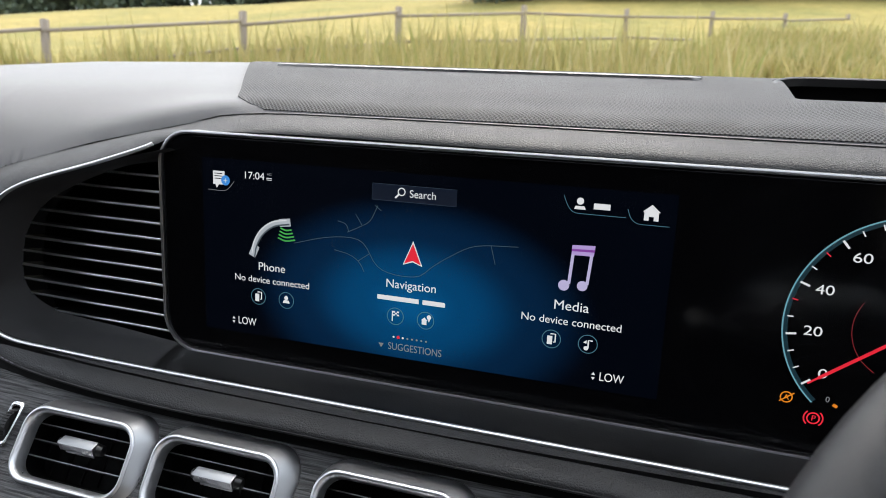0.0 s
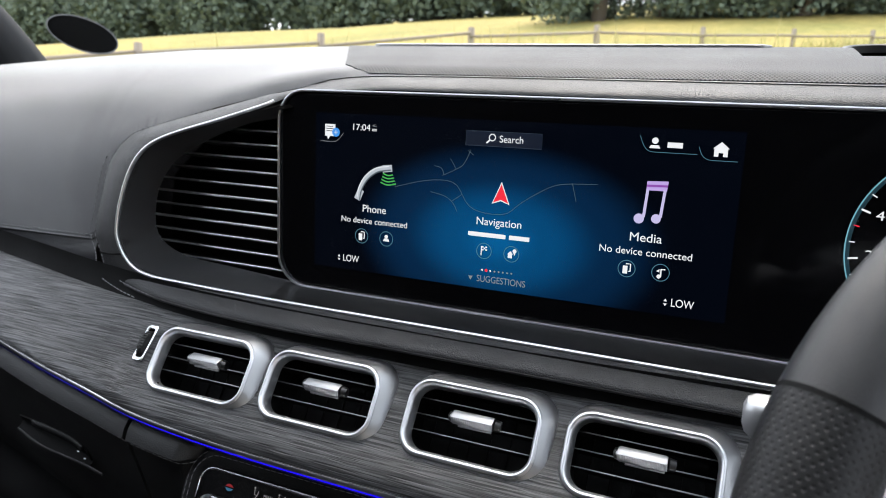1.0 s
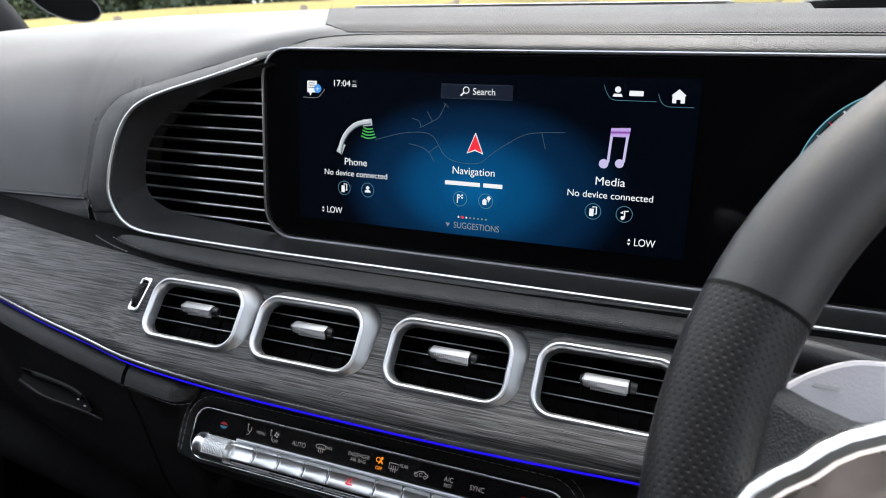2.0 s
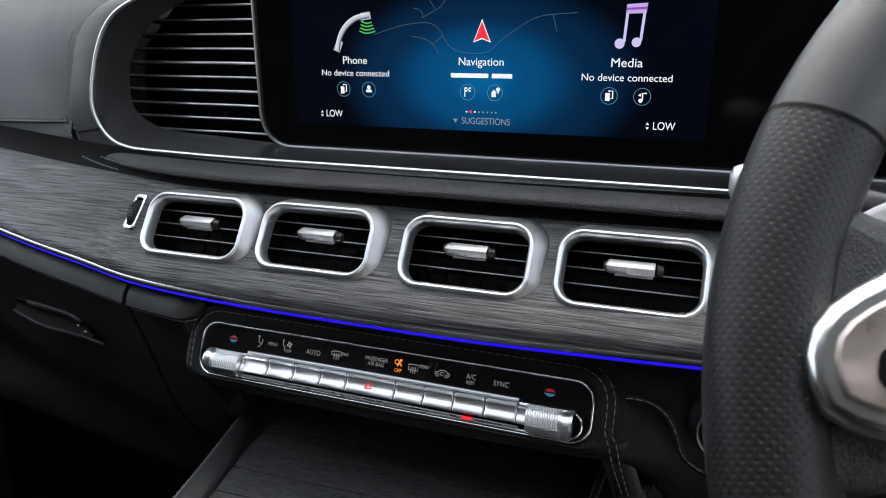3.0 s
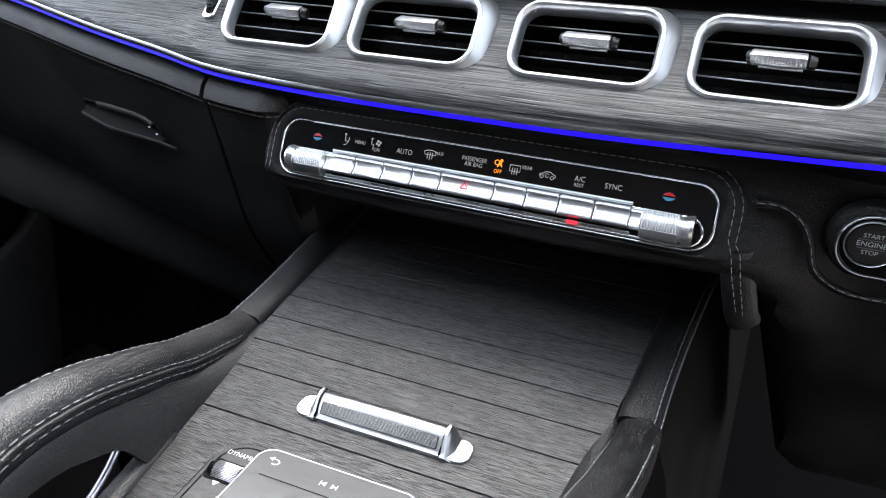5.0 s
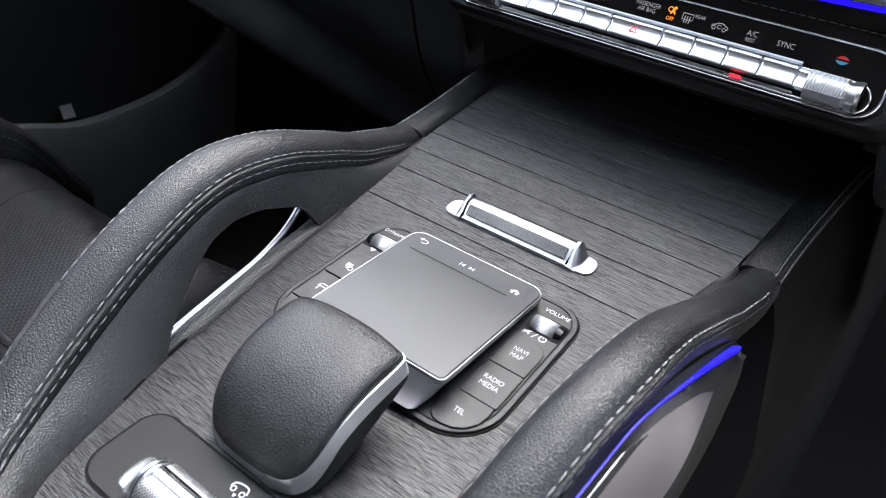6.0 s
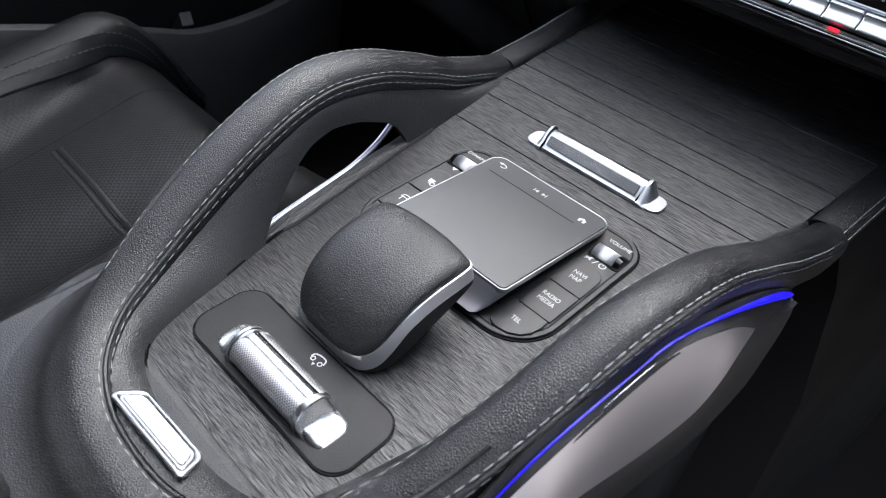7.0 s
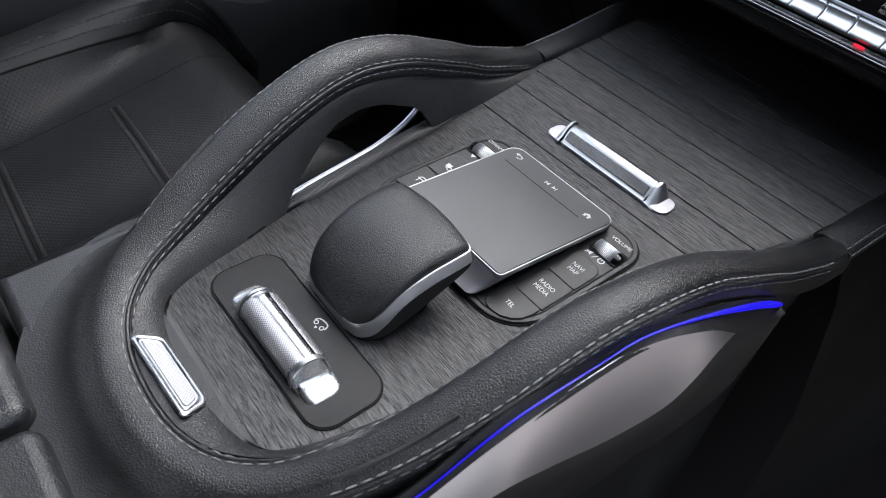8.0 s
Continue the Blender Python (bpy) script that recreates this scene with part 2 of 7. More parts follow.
def thing(name, label, category, m=None, group="", kind=""):
    ob = new(name)
    ob.empty_display_size = 0.02
    if m is not None:
        ob.matrix_world = m
    return tagged(ob, label, category, group, kind)


def sharp(ob, angle=35):
    """Smooth shading that keeps hard edges."""
    me = ob.data
    bm = bmesh.new()
    bm.from_mesh(me)
    for e in bm.edges:
        if len(e.link_faces) == 2 and e.calc_face_angle(0) > radians(angle):
            e.smooth = False
    bm.to_mesh(me)
    bm.free()
    return ob


def spline(points, n):
    """Catmull-Rom through the points, n samples, evenly spaced."""
    p = np.array(points, float)
    ext = np.vstack([2 * p[0] - p[1], p, 2 * p[-1] - p[-2]])
    out = []
    for i in range(1, len(ext) - 2):
        for s in np.linspace(0, 1, 24, endpoint=False):
            a, b, c, d = ext[i - 1 : i + 3]
            out.append(0.5 * (2 * b + (c - a) * s + (2 * a - 5 * b + 4 * c - d) * s * s + (3 * b - a - 3 * c + d) * s**3))
    out.append(p[-1])
    out = np.array(out)
    d = np.r_[0, np.cumsum(np.linalg.norm(np.diff(out, axis=0), axis=1))]
    t = np.linspace(0, d[-1], n)
    return np.stack([np.interp(t, d, out[:, k]) for k in range(out.shape[1])], 1)


def loft(sections, closed=False, caps=False, loop=False):
    """A skin over rows of points with equal counts. closed: each row is a ring; loop: the last row joins the first."""
    bm = bmesh.new()
    rows = [[bm.verts.new(tuple(p)) for p in s] for s in sections]
    n = len(rows[0])
    for a, b in zip(rows, rows[1:] + ([rows[0]] if loop else [])):
        for i in range(n if closed else n - 1):
            j = (i + 1) % n
            bm.faces.new((a[i], a[j], b[j], b[i]))
    if caps:
        bm.faces.new(rows[0])
        bm.faces.new(rows[-1])
    return bm


def slab(bm, thickness):
    """Gives an open skin real thickness."""
    bmesh.ops.recalc_face_normals(bm, faces=bm.faces)
    bmesh.ops.solidify(bm, geom=bm.faces[:], thickness=thickness)
    return bm


def sweep(path, profile, up=(0, 0, 1), caps=True, loop=False, scale=None):
    """Profile points (side, rise) swept along a path; side lies level across the path."""
    p = np.array(path, float)
    rows = []
    for i in range(len(p)):
        a, b = (p[i - 1], p[(i + 1) % len(p)]) if loop else (p[max(i - 1, 0)], p[min(i + 1, len(p) - 1)])
        t = (b - a) / np.linalg.norm(b - a)
        u = np.array(up if np.ndim(up) == 1 else up[i], float)
        s = np.cross(t, u)
        s /= np.linalg.norm(s)
        r = np.cross(s, t)
        k = 1.0 if scale is None else scale[i]
        rows.append([p[i] + k * (x * s + y * r) for x, y in profile])
    return loft(rows, closed=True, caps=caps and not loop, loop=loop)


def ring(rx, ry, n=12, power=2.0):
    """A rounded closed profile; power over 2 squares it off."""
    out = []
    for k in range(n):
        a = 2 * math.pi * k / n
        c, s = math.cos(a), math.sin(a)
        out.append((rx * math.copysign(abs(c) ** (2 / power), c), ry * math.copysign(abs(s) ** (2 / power), s)))
    return out


def rounded(w, h, r, n=6, cx=0.0, cy=0.0):
    """Outline of a rounded rectangle; r may hold four radii from the upper right, anticlockwise."""
    rs = (r,) * 4 if np.ndim(r) == 0 else r
    out = []
    for (sx, sy, a0), q in zip(((1, 1, 0), (-1, 1, 90), (-1, -1, 180), (1, -1, 270)), rs):
        for k in range(n + 1):
            a = radians(a0 + 90 * k / n)
            out.append((cx + sx * (w / 2 - q) + q * math.cos(a), cy + sy * (h / 2 - q) + q * math.sin(a)))
    return out


def inset(outline, d):
    """The outline moved inwards by d (outline anticlockwise)."""
    p = np.array(outline, float)
    a, b = np.roll(p, 1, 0), np.roll(p, -1, 0)
    t = b - a
    t /= np.linalg.norm(t, axis=1)[:, None] + 1e-12
    return [tuple(q) for q in p + d * np.stack([-t[:, 1], t[:, 0]], 1)]


def plate(outline, depth, edge=0.0, m=None, steps=2):
    """A plate from z = 0 up to depth, its upper edge rounded by edge."""
    rows = [[(x, y, 0) for x, y in outline], [(x, y, depth - edge) for x, y in outline]]
    if edge:
        for k in range(1, steps + 1):
            a = math.pi / 2 * k / steps
            rows.append([(x, y, depth - edge + edge * math.sin(a)) for x, y in inset(outline, edge * (1 - math.cos(a)))])
    bm = loft(rows, closed=True, caps=True)
    if m is not None:
        bm.transform(m)
    return bm


def frame_ring(outer, inner, z0, z1, crown=0.0, m=None, n=5):
    """A closed frame between two outlines with a rounded crown between them."""
    o, i = np.array(outer, float), np.array(inner, float)
    rows = [[(x, y, z0) for x, y in o]]
    for k in range(n + 1):
        s = k / n
        q = o + (i - o) * s
        rows.append([(x, y, z1 + crown * math.sin(math.pi * s)) for x, y in q])
    rows.append([(x, y, z0) for x, y in i])
    bm = loft(rows, closed=True)
    if m is not None:
        bm.transform(m)
    return bm


def box(w, d, h, edge=0.0, m=None):
    """A box centred on the origin in x and y that stands on z = 0."""
    bm = bmesh.new()
    bmesh.ops.create_cube(bm, size=1, matrix=Matrix.Translation((0, 0, h / 2)) @ Matrix.Diagonal((w, d, h, 1)))
    if edge:
        bmesh.ops.bevel(bm, geom=bm.edges[:] + bm.verts[:], offset=edge, segments=2, affect="EDGES")
    if m is not None:
        bm.transform(m)
    return bm


def rod(a, b, r, n=12, r2=None):
    """A round rod from a to b."""
    a, b = Vector(a), Vector(b)
    bm = bmesh.new()
    turn = (b - a).to_track_quat("Z", "Y").to_matrix().to_4x4()
    bmesh.ops.create_cone(bm, cap_ends=True, segments=n, radius1=r, radius2=r if r2 is None else r2, depth=(b - a).length,
                          matrix=Matrix.Translation((a + b) / 2) @ turn)
    return bm


def merge(*bms):
    out = bmesh.new()
    for b in bms:
        me = bpy.data.meshes.new("tmp")
        b.to_mesh(me)
        b.free()
        out.from_mesh(me)
        bpy.data.meshes.remove(me)
    return out


def stitches(path, length=0.0042, gap=0.0016, r=0.00045, lift=(0, 0, 0)):
    """A seam of short thread stitches along a path."""
    p = np.array(path, float) + np.array(lift)
    d = np.r_[0, np.cumsum(np.linalg.norm(np.diff(p, axis=0), axis=1))]
    at = lambda s: np.array([np.interp(s, d, p[:, k]) for k in range(3)])
    verts, faces, s = [], [], 0.0
    while s + length < d[-1]:
        a, b = at(s), at(s + length)
        t = (b - a) / np.linalg.norm(b - a)
        u = np.cross(t, (0.31, 0.22, 0.92))
        u /= np.linalg.norm(u)
        w = np.cross(u, t)
        base = len(verts)
        for q, k in ((a, 0.35), (a + t * length * 0.25, 1), (b - t * length * 0.25, 1), (b, 0.35)):
            for c in range(5):
                g = 2 * math.pi * c / 5
                verts.append(tuple(q + r * k * (math.cos(g) * u + math.sin(g) * w)))
        for i in range(3):
            for c in range(5):
                e = (c + 1) % 5
                faces.append((base + 5 * i + c, base + 5 * i + e, base + 5 * i + 5 + e, base + 5 * i + 5 + c))
        s += length + gap
    me = bpy.data.meshes.new("tmp")
    me.from_pydata(verts, [], faces)
    bm = bmesh.new()
    bm.from_mesh(me)
    bpy.data.meshes.remove(me)
    return bm


def lettering(text, size, m, align="CENTER", thick=0.0, squeeze=1.0):
    """Letters in the built-in font as a mesh; m carries x to the right and y up the letters."""
    cu = bpy.data.curves.new("tmp", "FONT")
    cu.body, cu.size, cu.align_x, cu.align_y, cu.extrude = text, size, align, "CENTER", thick
    ob = bpy.data.objects.new("tmp", cu)
    scene.collection.objects.link(ob)
    me = bpy.data.meshes.new_from_object(ob.evaluated_get(bpy.context.evaluated_depsgraph_get()))
    bm = bmesh.new()
    bm.from_mesh(me)
    bpy.data.objects.remove(ob)
    bpy.data.curves.remove(cu)
    bpy.data.meshes.remove(me)
    bm.transform(m @ Matrix.Diagonal((squeeze, 1, 1, 1)))
    return bm


def flat(points, z=0.0):
    bm = bmesh.new()
    bm.faces.new([bm.verts.new((x, y, z)) for x, y in points])
    return bm


def stroke(points, width, z=0.0):
    """A flat line of the given width through points."""
    p = np.array(points, float)
    t = np.gradient(p, axis=0)
    t /= np.linalg.norm(t, axis=1)[:, None] + 1e-12
    s = np.stack([-t[:, 1], t[:, 0]], 1) * width / 2
    return loft([[(*(a + b), z), (*(a - b), z)] for a, b in zip(p, s)])


def disc(cx, cy, r, n=20, z=0.0):
    return flat([(cx + r * math.cos(2 * math.pi * k / n), cy + r * math.sin(2 * math.pi * k / n)) for k in range(n)], z)


def circle_line(cx, cy, r, width, a0=0, a1=360, n=32, z=0.0):
    return stroke([(cx + r * math.cos(radians(a0 + (a1 - a0) * k / n)), cy + r * math.sin(radians(a0 + (a1 - a0) * k / n))) for k in range(n + 1)], width, z)


# ---- dashboard ----
def front(x, y, z, lean=0.0):
    """A standing face seen from the cabin: local x right, local y up, local z towards the cabin; lean in degrees, top away."""
    return pose(x, y, z, 90 - lean, 0, 0)


# the leather roll that frames displays and side grille: inner edge beside the chrome, outer seam
LOOP_IN = [(0.75, 0.372, 1.303), (0.30, 0.372, 1.303), (0.0, 0.372, 1.3045), (-0.085, 0.371, 1.3045), (-0.108, 0.370, 1.3038), (-0.1225, 0.366, 1.2985), (-0.138, 0.360, 1.2915), (-0.163, 0.353, 1.2825),
           (-0.223, 0.347, 1.263), (-0.247, 0.345, 1.24), (-0.260, 0.343, 1.20), (-0.256, 0.343, 1.178), (-0.236, 0.343, 1.164),
           (-0.188, 0.344, 1.161), (-0.112, 0.344, 1.160), (0.0, 0.344, 1.160), (0.30, 0.344, 1.160), (0.75, 0.344, 1.160)]
LOOP_OUT = [(0.75, 0.40, 1.316), (0.30, 0.40, 1.316), (0.0, 0.40, 1.316), (-0.094, 0.40, 1.314), (-0.137, 0.3995, 1.3055), (-0.213, 0.404, 1.2892),
            (-0.291, 0.400, 1.2684), (-0.311, 0.396, 1.2558), (-0.320, 0.389, 1.2370), (-0.323, 0.386, 1.2170), (-0.330, 0.385, 1.1920), (-0.332, 0.384, 1.1770), (-0.322, 0.380, 1.1640), (-0.298, 0.362, 1.1565), (-0.268, 0.346, 1.1530),
            (-0.208, 0.331, 1.1485), (-0.11, 0.322, 1.1475), (0.0, 0.321, 1.1485), (0.30, 0.321, 1.1485), (0.75, 0.321, 1.1485)]
loop_in, loop_out = spline(LOOP_IN, 140), spline(LOOP_OUT, 140)


def crest_at(x):
    return np.interp(x, (-0.9, -0.65, -0.55, -0.38, -0.2, 0.9), (1.310, 1.330, 1.337, 1.347, 1.3515, 1.3515))


def pad_curve(x):
    """Full section of the padded top: bluff on the passenger's side, flat above the displays."""
    c = crest_at(x)
    k = min(max((x + 0.36) / 0.27, 0.0), 1.0)
    k = k * k * (3 - 2 * k)
    dy = np.interp(x, (-0.9, -0.48, -0.36), (0.035, 0.008, 0.0))
    bluff = np.array([(0.3855 + dy, 1.160), (0.3850 + dy, 1.198), (0.3885 + dy, 1.235), (0.400 + dy, 1.266), (0.424 + dy * 0.6, c - 0.047), (0.470, c - 0.019), (0.56, c)])
    plain = np.array([(0.3950, 1.160), (0.3952, 1.220), (0.3960, 1.285), (0.400, 1.316), (0.430, c - 0.0235), (0.472, c - 0.0135), (0.56, c)])
    return spline([tuple(p) for p in bluff * (1 - k) + plain * k] + [(0.66, c + 0.001), (0.78, c - 0.02), (0.90, c - 0.06)], 260)


def rim_height(x):
    k = np.array([(0.9, 1.316), (-0.094, 1.314), (-0.137, 1.3055), (-0.213, 1.2892), (-0.291, 1.2684), (-0.311, 1.2558), (-0.320, 1.2370), (-0.323, 1.2170), (-0.330, 1.1920), (-0.335, 1.1730), (-0.48, 1.168), (-0.9, 1.165)])[::-1]
    return float(np.interp(x, k[:, 0], k[:, 1]))


def edge_at(x):
    """Front edge of the dashboard's top: y, z."""
    p, z = pad_curve(x), rim_height(x)
    n = int(np.argmax(p[:, 1] >= z))
    return float(p[n][0]), z


def top_profile(x, n=40):
    p, z = pad_curve(x), rim_height(x)
    return spline([edge_at(x)] + [tuple(q) for q in p[p[:, 1] >= z + 0.001] if q[0] < 0.60] [::4] + [tuple(q) for q in p if q[0] >= 0.61][::4], n)


dash = thing("dashboard", "black leather-covered dashboard with satin trim", "dashboard", kind="structure")
stations = list(np.linspace(0.86, 0.0, 70)) + list(np.linspace(-0.07, -0.27, 20)) + list(np.linspace(-0.276, -0.33, 28)) + list(np.linspace(-0.34, -0.40, 7)) + list(np.linspace(-0.44, -0.88, 12))
def in_recess(p, m=0.0):
    return abs(p[0] - 0.398) < 0.168 - m and abs(p[1] - 0.515) < 0.043 - m


bm = loft([[(x, y, z) for y, z in top_profile(x, 70)] for x in stations])
bmesh.ops.delete(bm, geom=[f for f in bm.faces if in_recess(f.calc_center_median(), -0.003)], context="FACES")
part("top_pad", bm, LEATHER_SOFT, dash, "smooth dark grey leather dashboard top")

rows = []
for a, b in zip(loop_in, loop_out):
    d = b - a
    out = np.array((0, -0.0065 - 0.08 * abs(d[1]), 0))
    rows.append([a + np.array((0, 0.008, 0)), a] + [a + d * s + out * math.sin(math.pi * s) ** 0.7 for s in np.linspace(0.08, 0.92, 9)] + [b, b + np.array((0, 0.012, 0))])
part("roll", loft(rows), ROLL_LEATHER, dash, "stitched black leather roll round the displays")
bend = [i for i in range(20, 120) if loop_out[i][0] < -0.22]
for line in ([rows[i][-3] + np.array((0, -0.0010, 0)) for i in bend], [loop_out[i] * 1.10 - loop_in[i] * 0.10 + np.array((0, -0.0060, 0)) for i in bend]):
    part("roll_stitching", stitches(spline(line, 160), 0.0040, 0.0015, 0.00042), THREAD, dash)
k_ = min(range(140), key=lambda i: np.linalg.norm(loop_out[i] - np.array((-0.318, 0.378, 1.1620))))
part("roll_joint", sweep([p + np.array((0, -0.0004, 0)) for p in rows[k_][1:-1]], ring(0.0008, 0.0008, 6), up=(0.1, -1, 0.3)), BLACK_MATT, dash)
part("roll_seam", sweep(loop_out[20:120] + np.array((0, -0.0008, 0)), ring(0.0009, 0.0009, 6), up=(0.01, -1, 0.02)), BLACK, dash)

# passenger side: lower face below its level seam, turning under to the veneer
low_rows = []
for x in np.linspace(-0.333, -0.88, 20):
    y0, z0 = edge_at(x)
    low_rows.append([(x, y, z) for y, z in spline([(y0, z0), (y0 - 0.001, z0 - 0.008), (y0 - 0.004, z0 - 0.018), (y0 - 0.004, z0 - 0.032), (y0 + 0.004, z0 - 0.046), (y0 + 0.03, z0 - 0.05)], 16)])
part("passenger_face", loft(low_rows), LEATHER, dash)
seam2 = [(x, edge_at(x)[0] - 0.001, edge_at(x)[1]) for x in np.linspace(-0.338, -0.86, 60)]
part("face_stitching", stitches(seam2, lift=(0, -0.001, 0.0035)), THREAD, dash)
part("face_seam", sweep(seam2, ring(0.0011, 0.0011, 6)), BLACK, dash)

# chrome line round the loop
part("chrome_line", sweep(spline([(-0.1305, 0.3635, 1.2952)] + [tuple(p) for p in loop_in if p[0] < -0.132 or p[2] < 1.2], 320) + np.array((0, -0.0035, 0)), ring(0.0013, 0.0016, 10), up=(0.02, -1, 0.03)), KEY_METAL, dash, "bright chrome line")

# perforated speaker cover on the top
@functools.lru_cache(maxsize=None)
def profile_of(x):
    return top_profile(x, 60)


def height_of(x, y):
    p = profile_of(round(x, 3))
    return float(np.interp(y, p[:, 0], p[:, 1]))


rows = []
for y in np.linspace(0.402, 0.60, 40):
    xl = np.interp(y, (0.402, 0.408, 0.418, 0.434, 0.56, 0.60), (-0.080, -0.098, -0.110, -0.118, -0.192, -0.205))
    row = []
    for x in list(np.linspace(xl, 0.0, 30)) + list(np.linspace(0.012, 0.80, 66)):
        row.append((x, y, height_of(x, y) + 0.0009))
    rows.append(row)
bm = loft(rows)
bmesh.ops.delete(bm, geom=[f for f in bm.faces if f.calc_center_median().y > 0.469 and 0.236 < f.calc_center_median().x < 0.564 and f.calc_center_median().y < 0.561], context="FACES")
part("speaker_cover", slab(bm, 0.0012), SPEAKER, dash, "finely perforated grey speaker cover")

# windscreen demister slot and head-up opening behind the cover
slot = thing("demister_slot", "long slim black demister slot along the windscreen", "vent", kind="structure")
SLOT_Z = height_of(0.0, 0.540)
part("slot_rim", frame_ring(rounded(0.330, 0.020, 0.008, cx=0.014, cy=0.540), rounded(0.323, 0.0145, 0.006, cx=0.014, cy=0.540), SLOT_Z - 0.003, SLOT_Z + 0.0014, 0.0006), TRIM_GREY, slot, "pale rim")
part("slot_well", plate(rounded(0.324, 0.0155, 0.006, cx=0.014, cy=0.540), 0.001, m=Matrix.Translation((0, 0, SLOT_Z + 0.0008))), BLACK_MATT, slot)
part("slot_rib", box(0.318, 0.0012, 0.0018, 0.0004, m=Matrix.Translation((0.014, 0.5400, SLOT_Z + 0.0012))), TRIM_GREY, slot)
hud = thing("head_up_opening", "recessed black opening of the head-up display", "display", kind="structure")
HUD = pose(0.398, 0.515, 1.3440, 11.5)
part("rim", frame_ring(rounded(0.350, 0.092, 0.026, 8), rounded(0.342, 0.084, 0.022, 8), -0.004, 0.0012, 0.0008, m=HUD), BLACK, hud)
part("shaft", loft([[(x, y, 0.0012) for x, y in rounded(0.350, 0.092, 0.024, 8)], [(x * 1.02, y * 1.08, -0.010) for x, y in rounded(0.350, 0.092, 0.024, 8)], [(x, y * 0.95, -0.036) for x, y in rounded(0.350, 0.092, 0.024, 8)]], closed=True, caps=False), BLACK_MATT, hud).matrix_world = HUD
part("well", plate(rounded(0.352, 0.09, 0.022, 8), 0.001, m=HUD @ Matrix.Translation((0, 0, -0.034))), GLOSS, hud)

# grey-stained veneer with vents, from door to door
TRIM_LOW = [(-0.88, 0.345, 1.165), (-0.6, 0.325, 1.142), (-0.42, 0.305, 1.118), (-0.30, 0.288, 1.101), (-0.23, 0.280, 1.0925), (-0.18, 0.277, 1.085),
            (-0.10, 0.274, 1.082), (0.0, 0.273, 1.0815), (0.08, 0.273, 1.0822), (0.2, 0.2735, 1.0865), (0.35, 0.275, 1.092), (0.88, 0.285, 1.10)]
trim_low = spline(TRIM_LOW, 120)
VENT_X, VENT_LEAN, VENT_Y, VENT_Z = (-0.1435, -0.0505, 0.0495, 0.1435), 33.0, 0.3135, 1.1109


def in_vent(p):
    """True where the veneer is cut out behind a vent."""
    up = (p[1] - VENT_Y) * math.sin(radians(VENT_LEAN)) + (p[2] - VENT_Z) * math.cos(radians(VENT_LEAN))
    return any(((p[0] - x) / 0.0405) ** 4 + (up / 0.0205) ** 4 < 1 for x in VENT_X)


rows, shade_rows = [], []
for x, y, z in spline(TRIM_LOW, 640):
    hz = 1.152 + 0.4 * max(z - 1.0815, 0)
    s = (hz - z) / 0.0705
    rows.append([(x, yy, zz) for yy, zz in spline([(y, z), (y - 0.0004, z + 0.004 * s), (y + 0.0012, z + 0.0085 * s), (y + 0.0068, z + 0.0140 * s), (y + 0.0190, z + 0.0235 * s), (y + 0.034, z + 0.038 * s), (y + 0.048, z + 0.052 * s), (y + 0.056, hz - 0.012), (y + 0.062, hz - 0.0115)], 30)])
    shade_rows.append([(x, y + 0.0535, hz - 0.0135), (x, y + 0.059, hz - 0.004), (x, y + 0.059, hz + 0.006)])
bm = loft(rows)
bmesh.ops.delete(bm, geom=[f for f in bm.faces if in_vent(f.calc_center_median())], context="FACES")
grain(part("veneer", bm, VENEER, dash, "grey open-pore wood veneer trim"))
# black strip stands in for the shade under the leather roll
part("shade_strip", loft(shade_rows), BLACK_MATT, dash)
part("trim_chrome", sweep(trim_low + np.array((0, 0.0000, 0.0016)), ring(0.0006, 0.0006, 8)), CHROME, dash, "thin chrome trim line")
part("trim_lip", loft([[(x, y + dy, z + dz) for dy, dz in ((0.0010, 0.0019), (-0.0008, 0.0012), (-0.0012, 0.0003), (-0.0008, -0.0010), (0.0002, -0.0022), (0.0012, -0.0024), (0.0040, -0.0022))] for x, y, z in trim_low]), TRIM_GREY, dash, "brushed grey metal lip")
part("ambient_light", loft([[(x, y + 0.0042, z - 0.0022), (x, y + 0.0040, z - 0.0038), (x, y + 0.0036, z - 0.0054)] for x, y, z in trim_low]), LED, dash, "glowing blue ambient light strip")

# lower dashboard skin
rows = []
for x, y, z in trim_low:
    g = min(1.0, max(0.0, 1 - (-x - 0.134) / 0.010 if x < 0 else 1 - (x - 0.15) / 0.05))
    inner = [(y + 0.002, z - 0.0052), (y + 0.012, z - 0.0090), (y + 0.0170, z - 0.016), (y + 0.0155, z - 0.022), (y + 0.0125, z - 0.030), (y + 0.0035, z - 0.050), (y - 0.0005, z - 0.060), (y + 0.006, z - 0.068), (y + 0.03, z - 0.072), (0.36, z - 0.08), (0.45, z - 0.10)]
    outer = [(y + 0.002, z - 0.0052), (y + 0.012, z - 0.011), (y + 0.018, z - 0.016), (y + 0.018, z - 0.022), (y + 0.020, z - 0.036), (y + 0.027, z - 0.06), (y + 0.036, z - 0.09), (y + 0.05, z - 0.13), (y + 0.08, z - 0.18), (0.38, z - 0.24), (0.45, z - 0.26)]
    pr = [tuple(g * np.array(a) + (1 - g) * np.array(b)) for a, b in zip(inner, outer)]
    rows.append([(x, yy, zz) for yy, zz in spline(pr, 36)])
part("lower_skin", loft(rows), LEATHER_LOW, dash, "black leather lower dashboard")
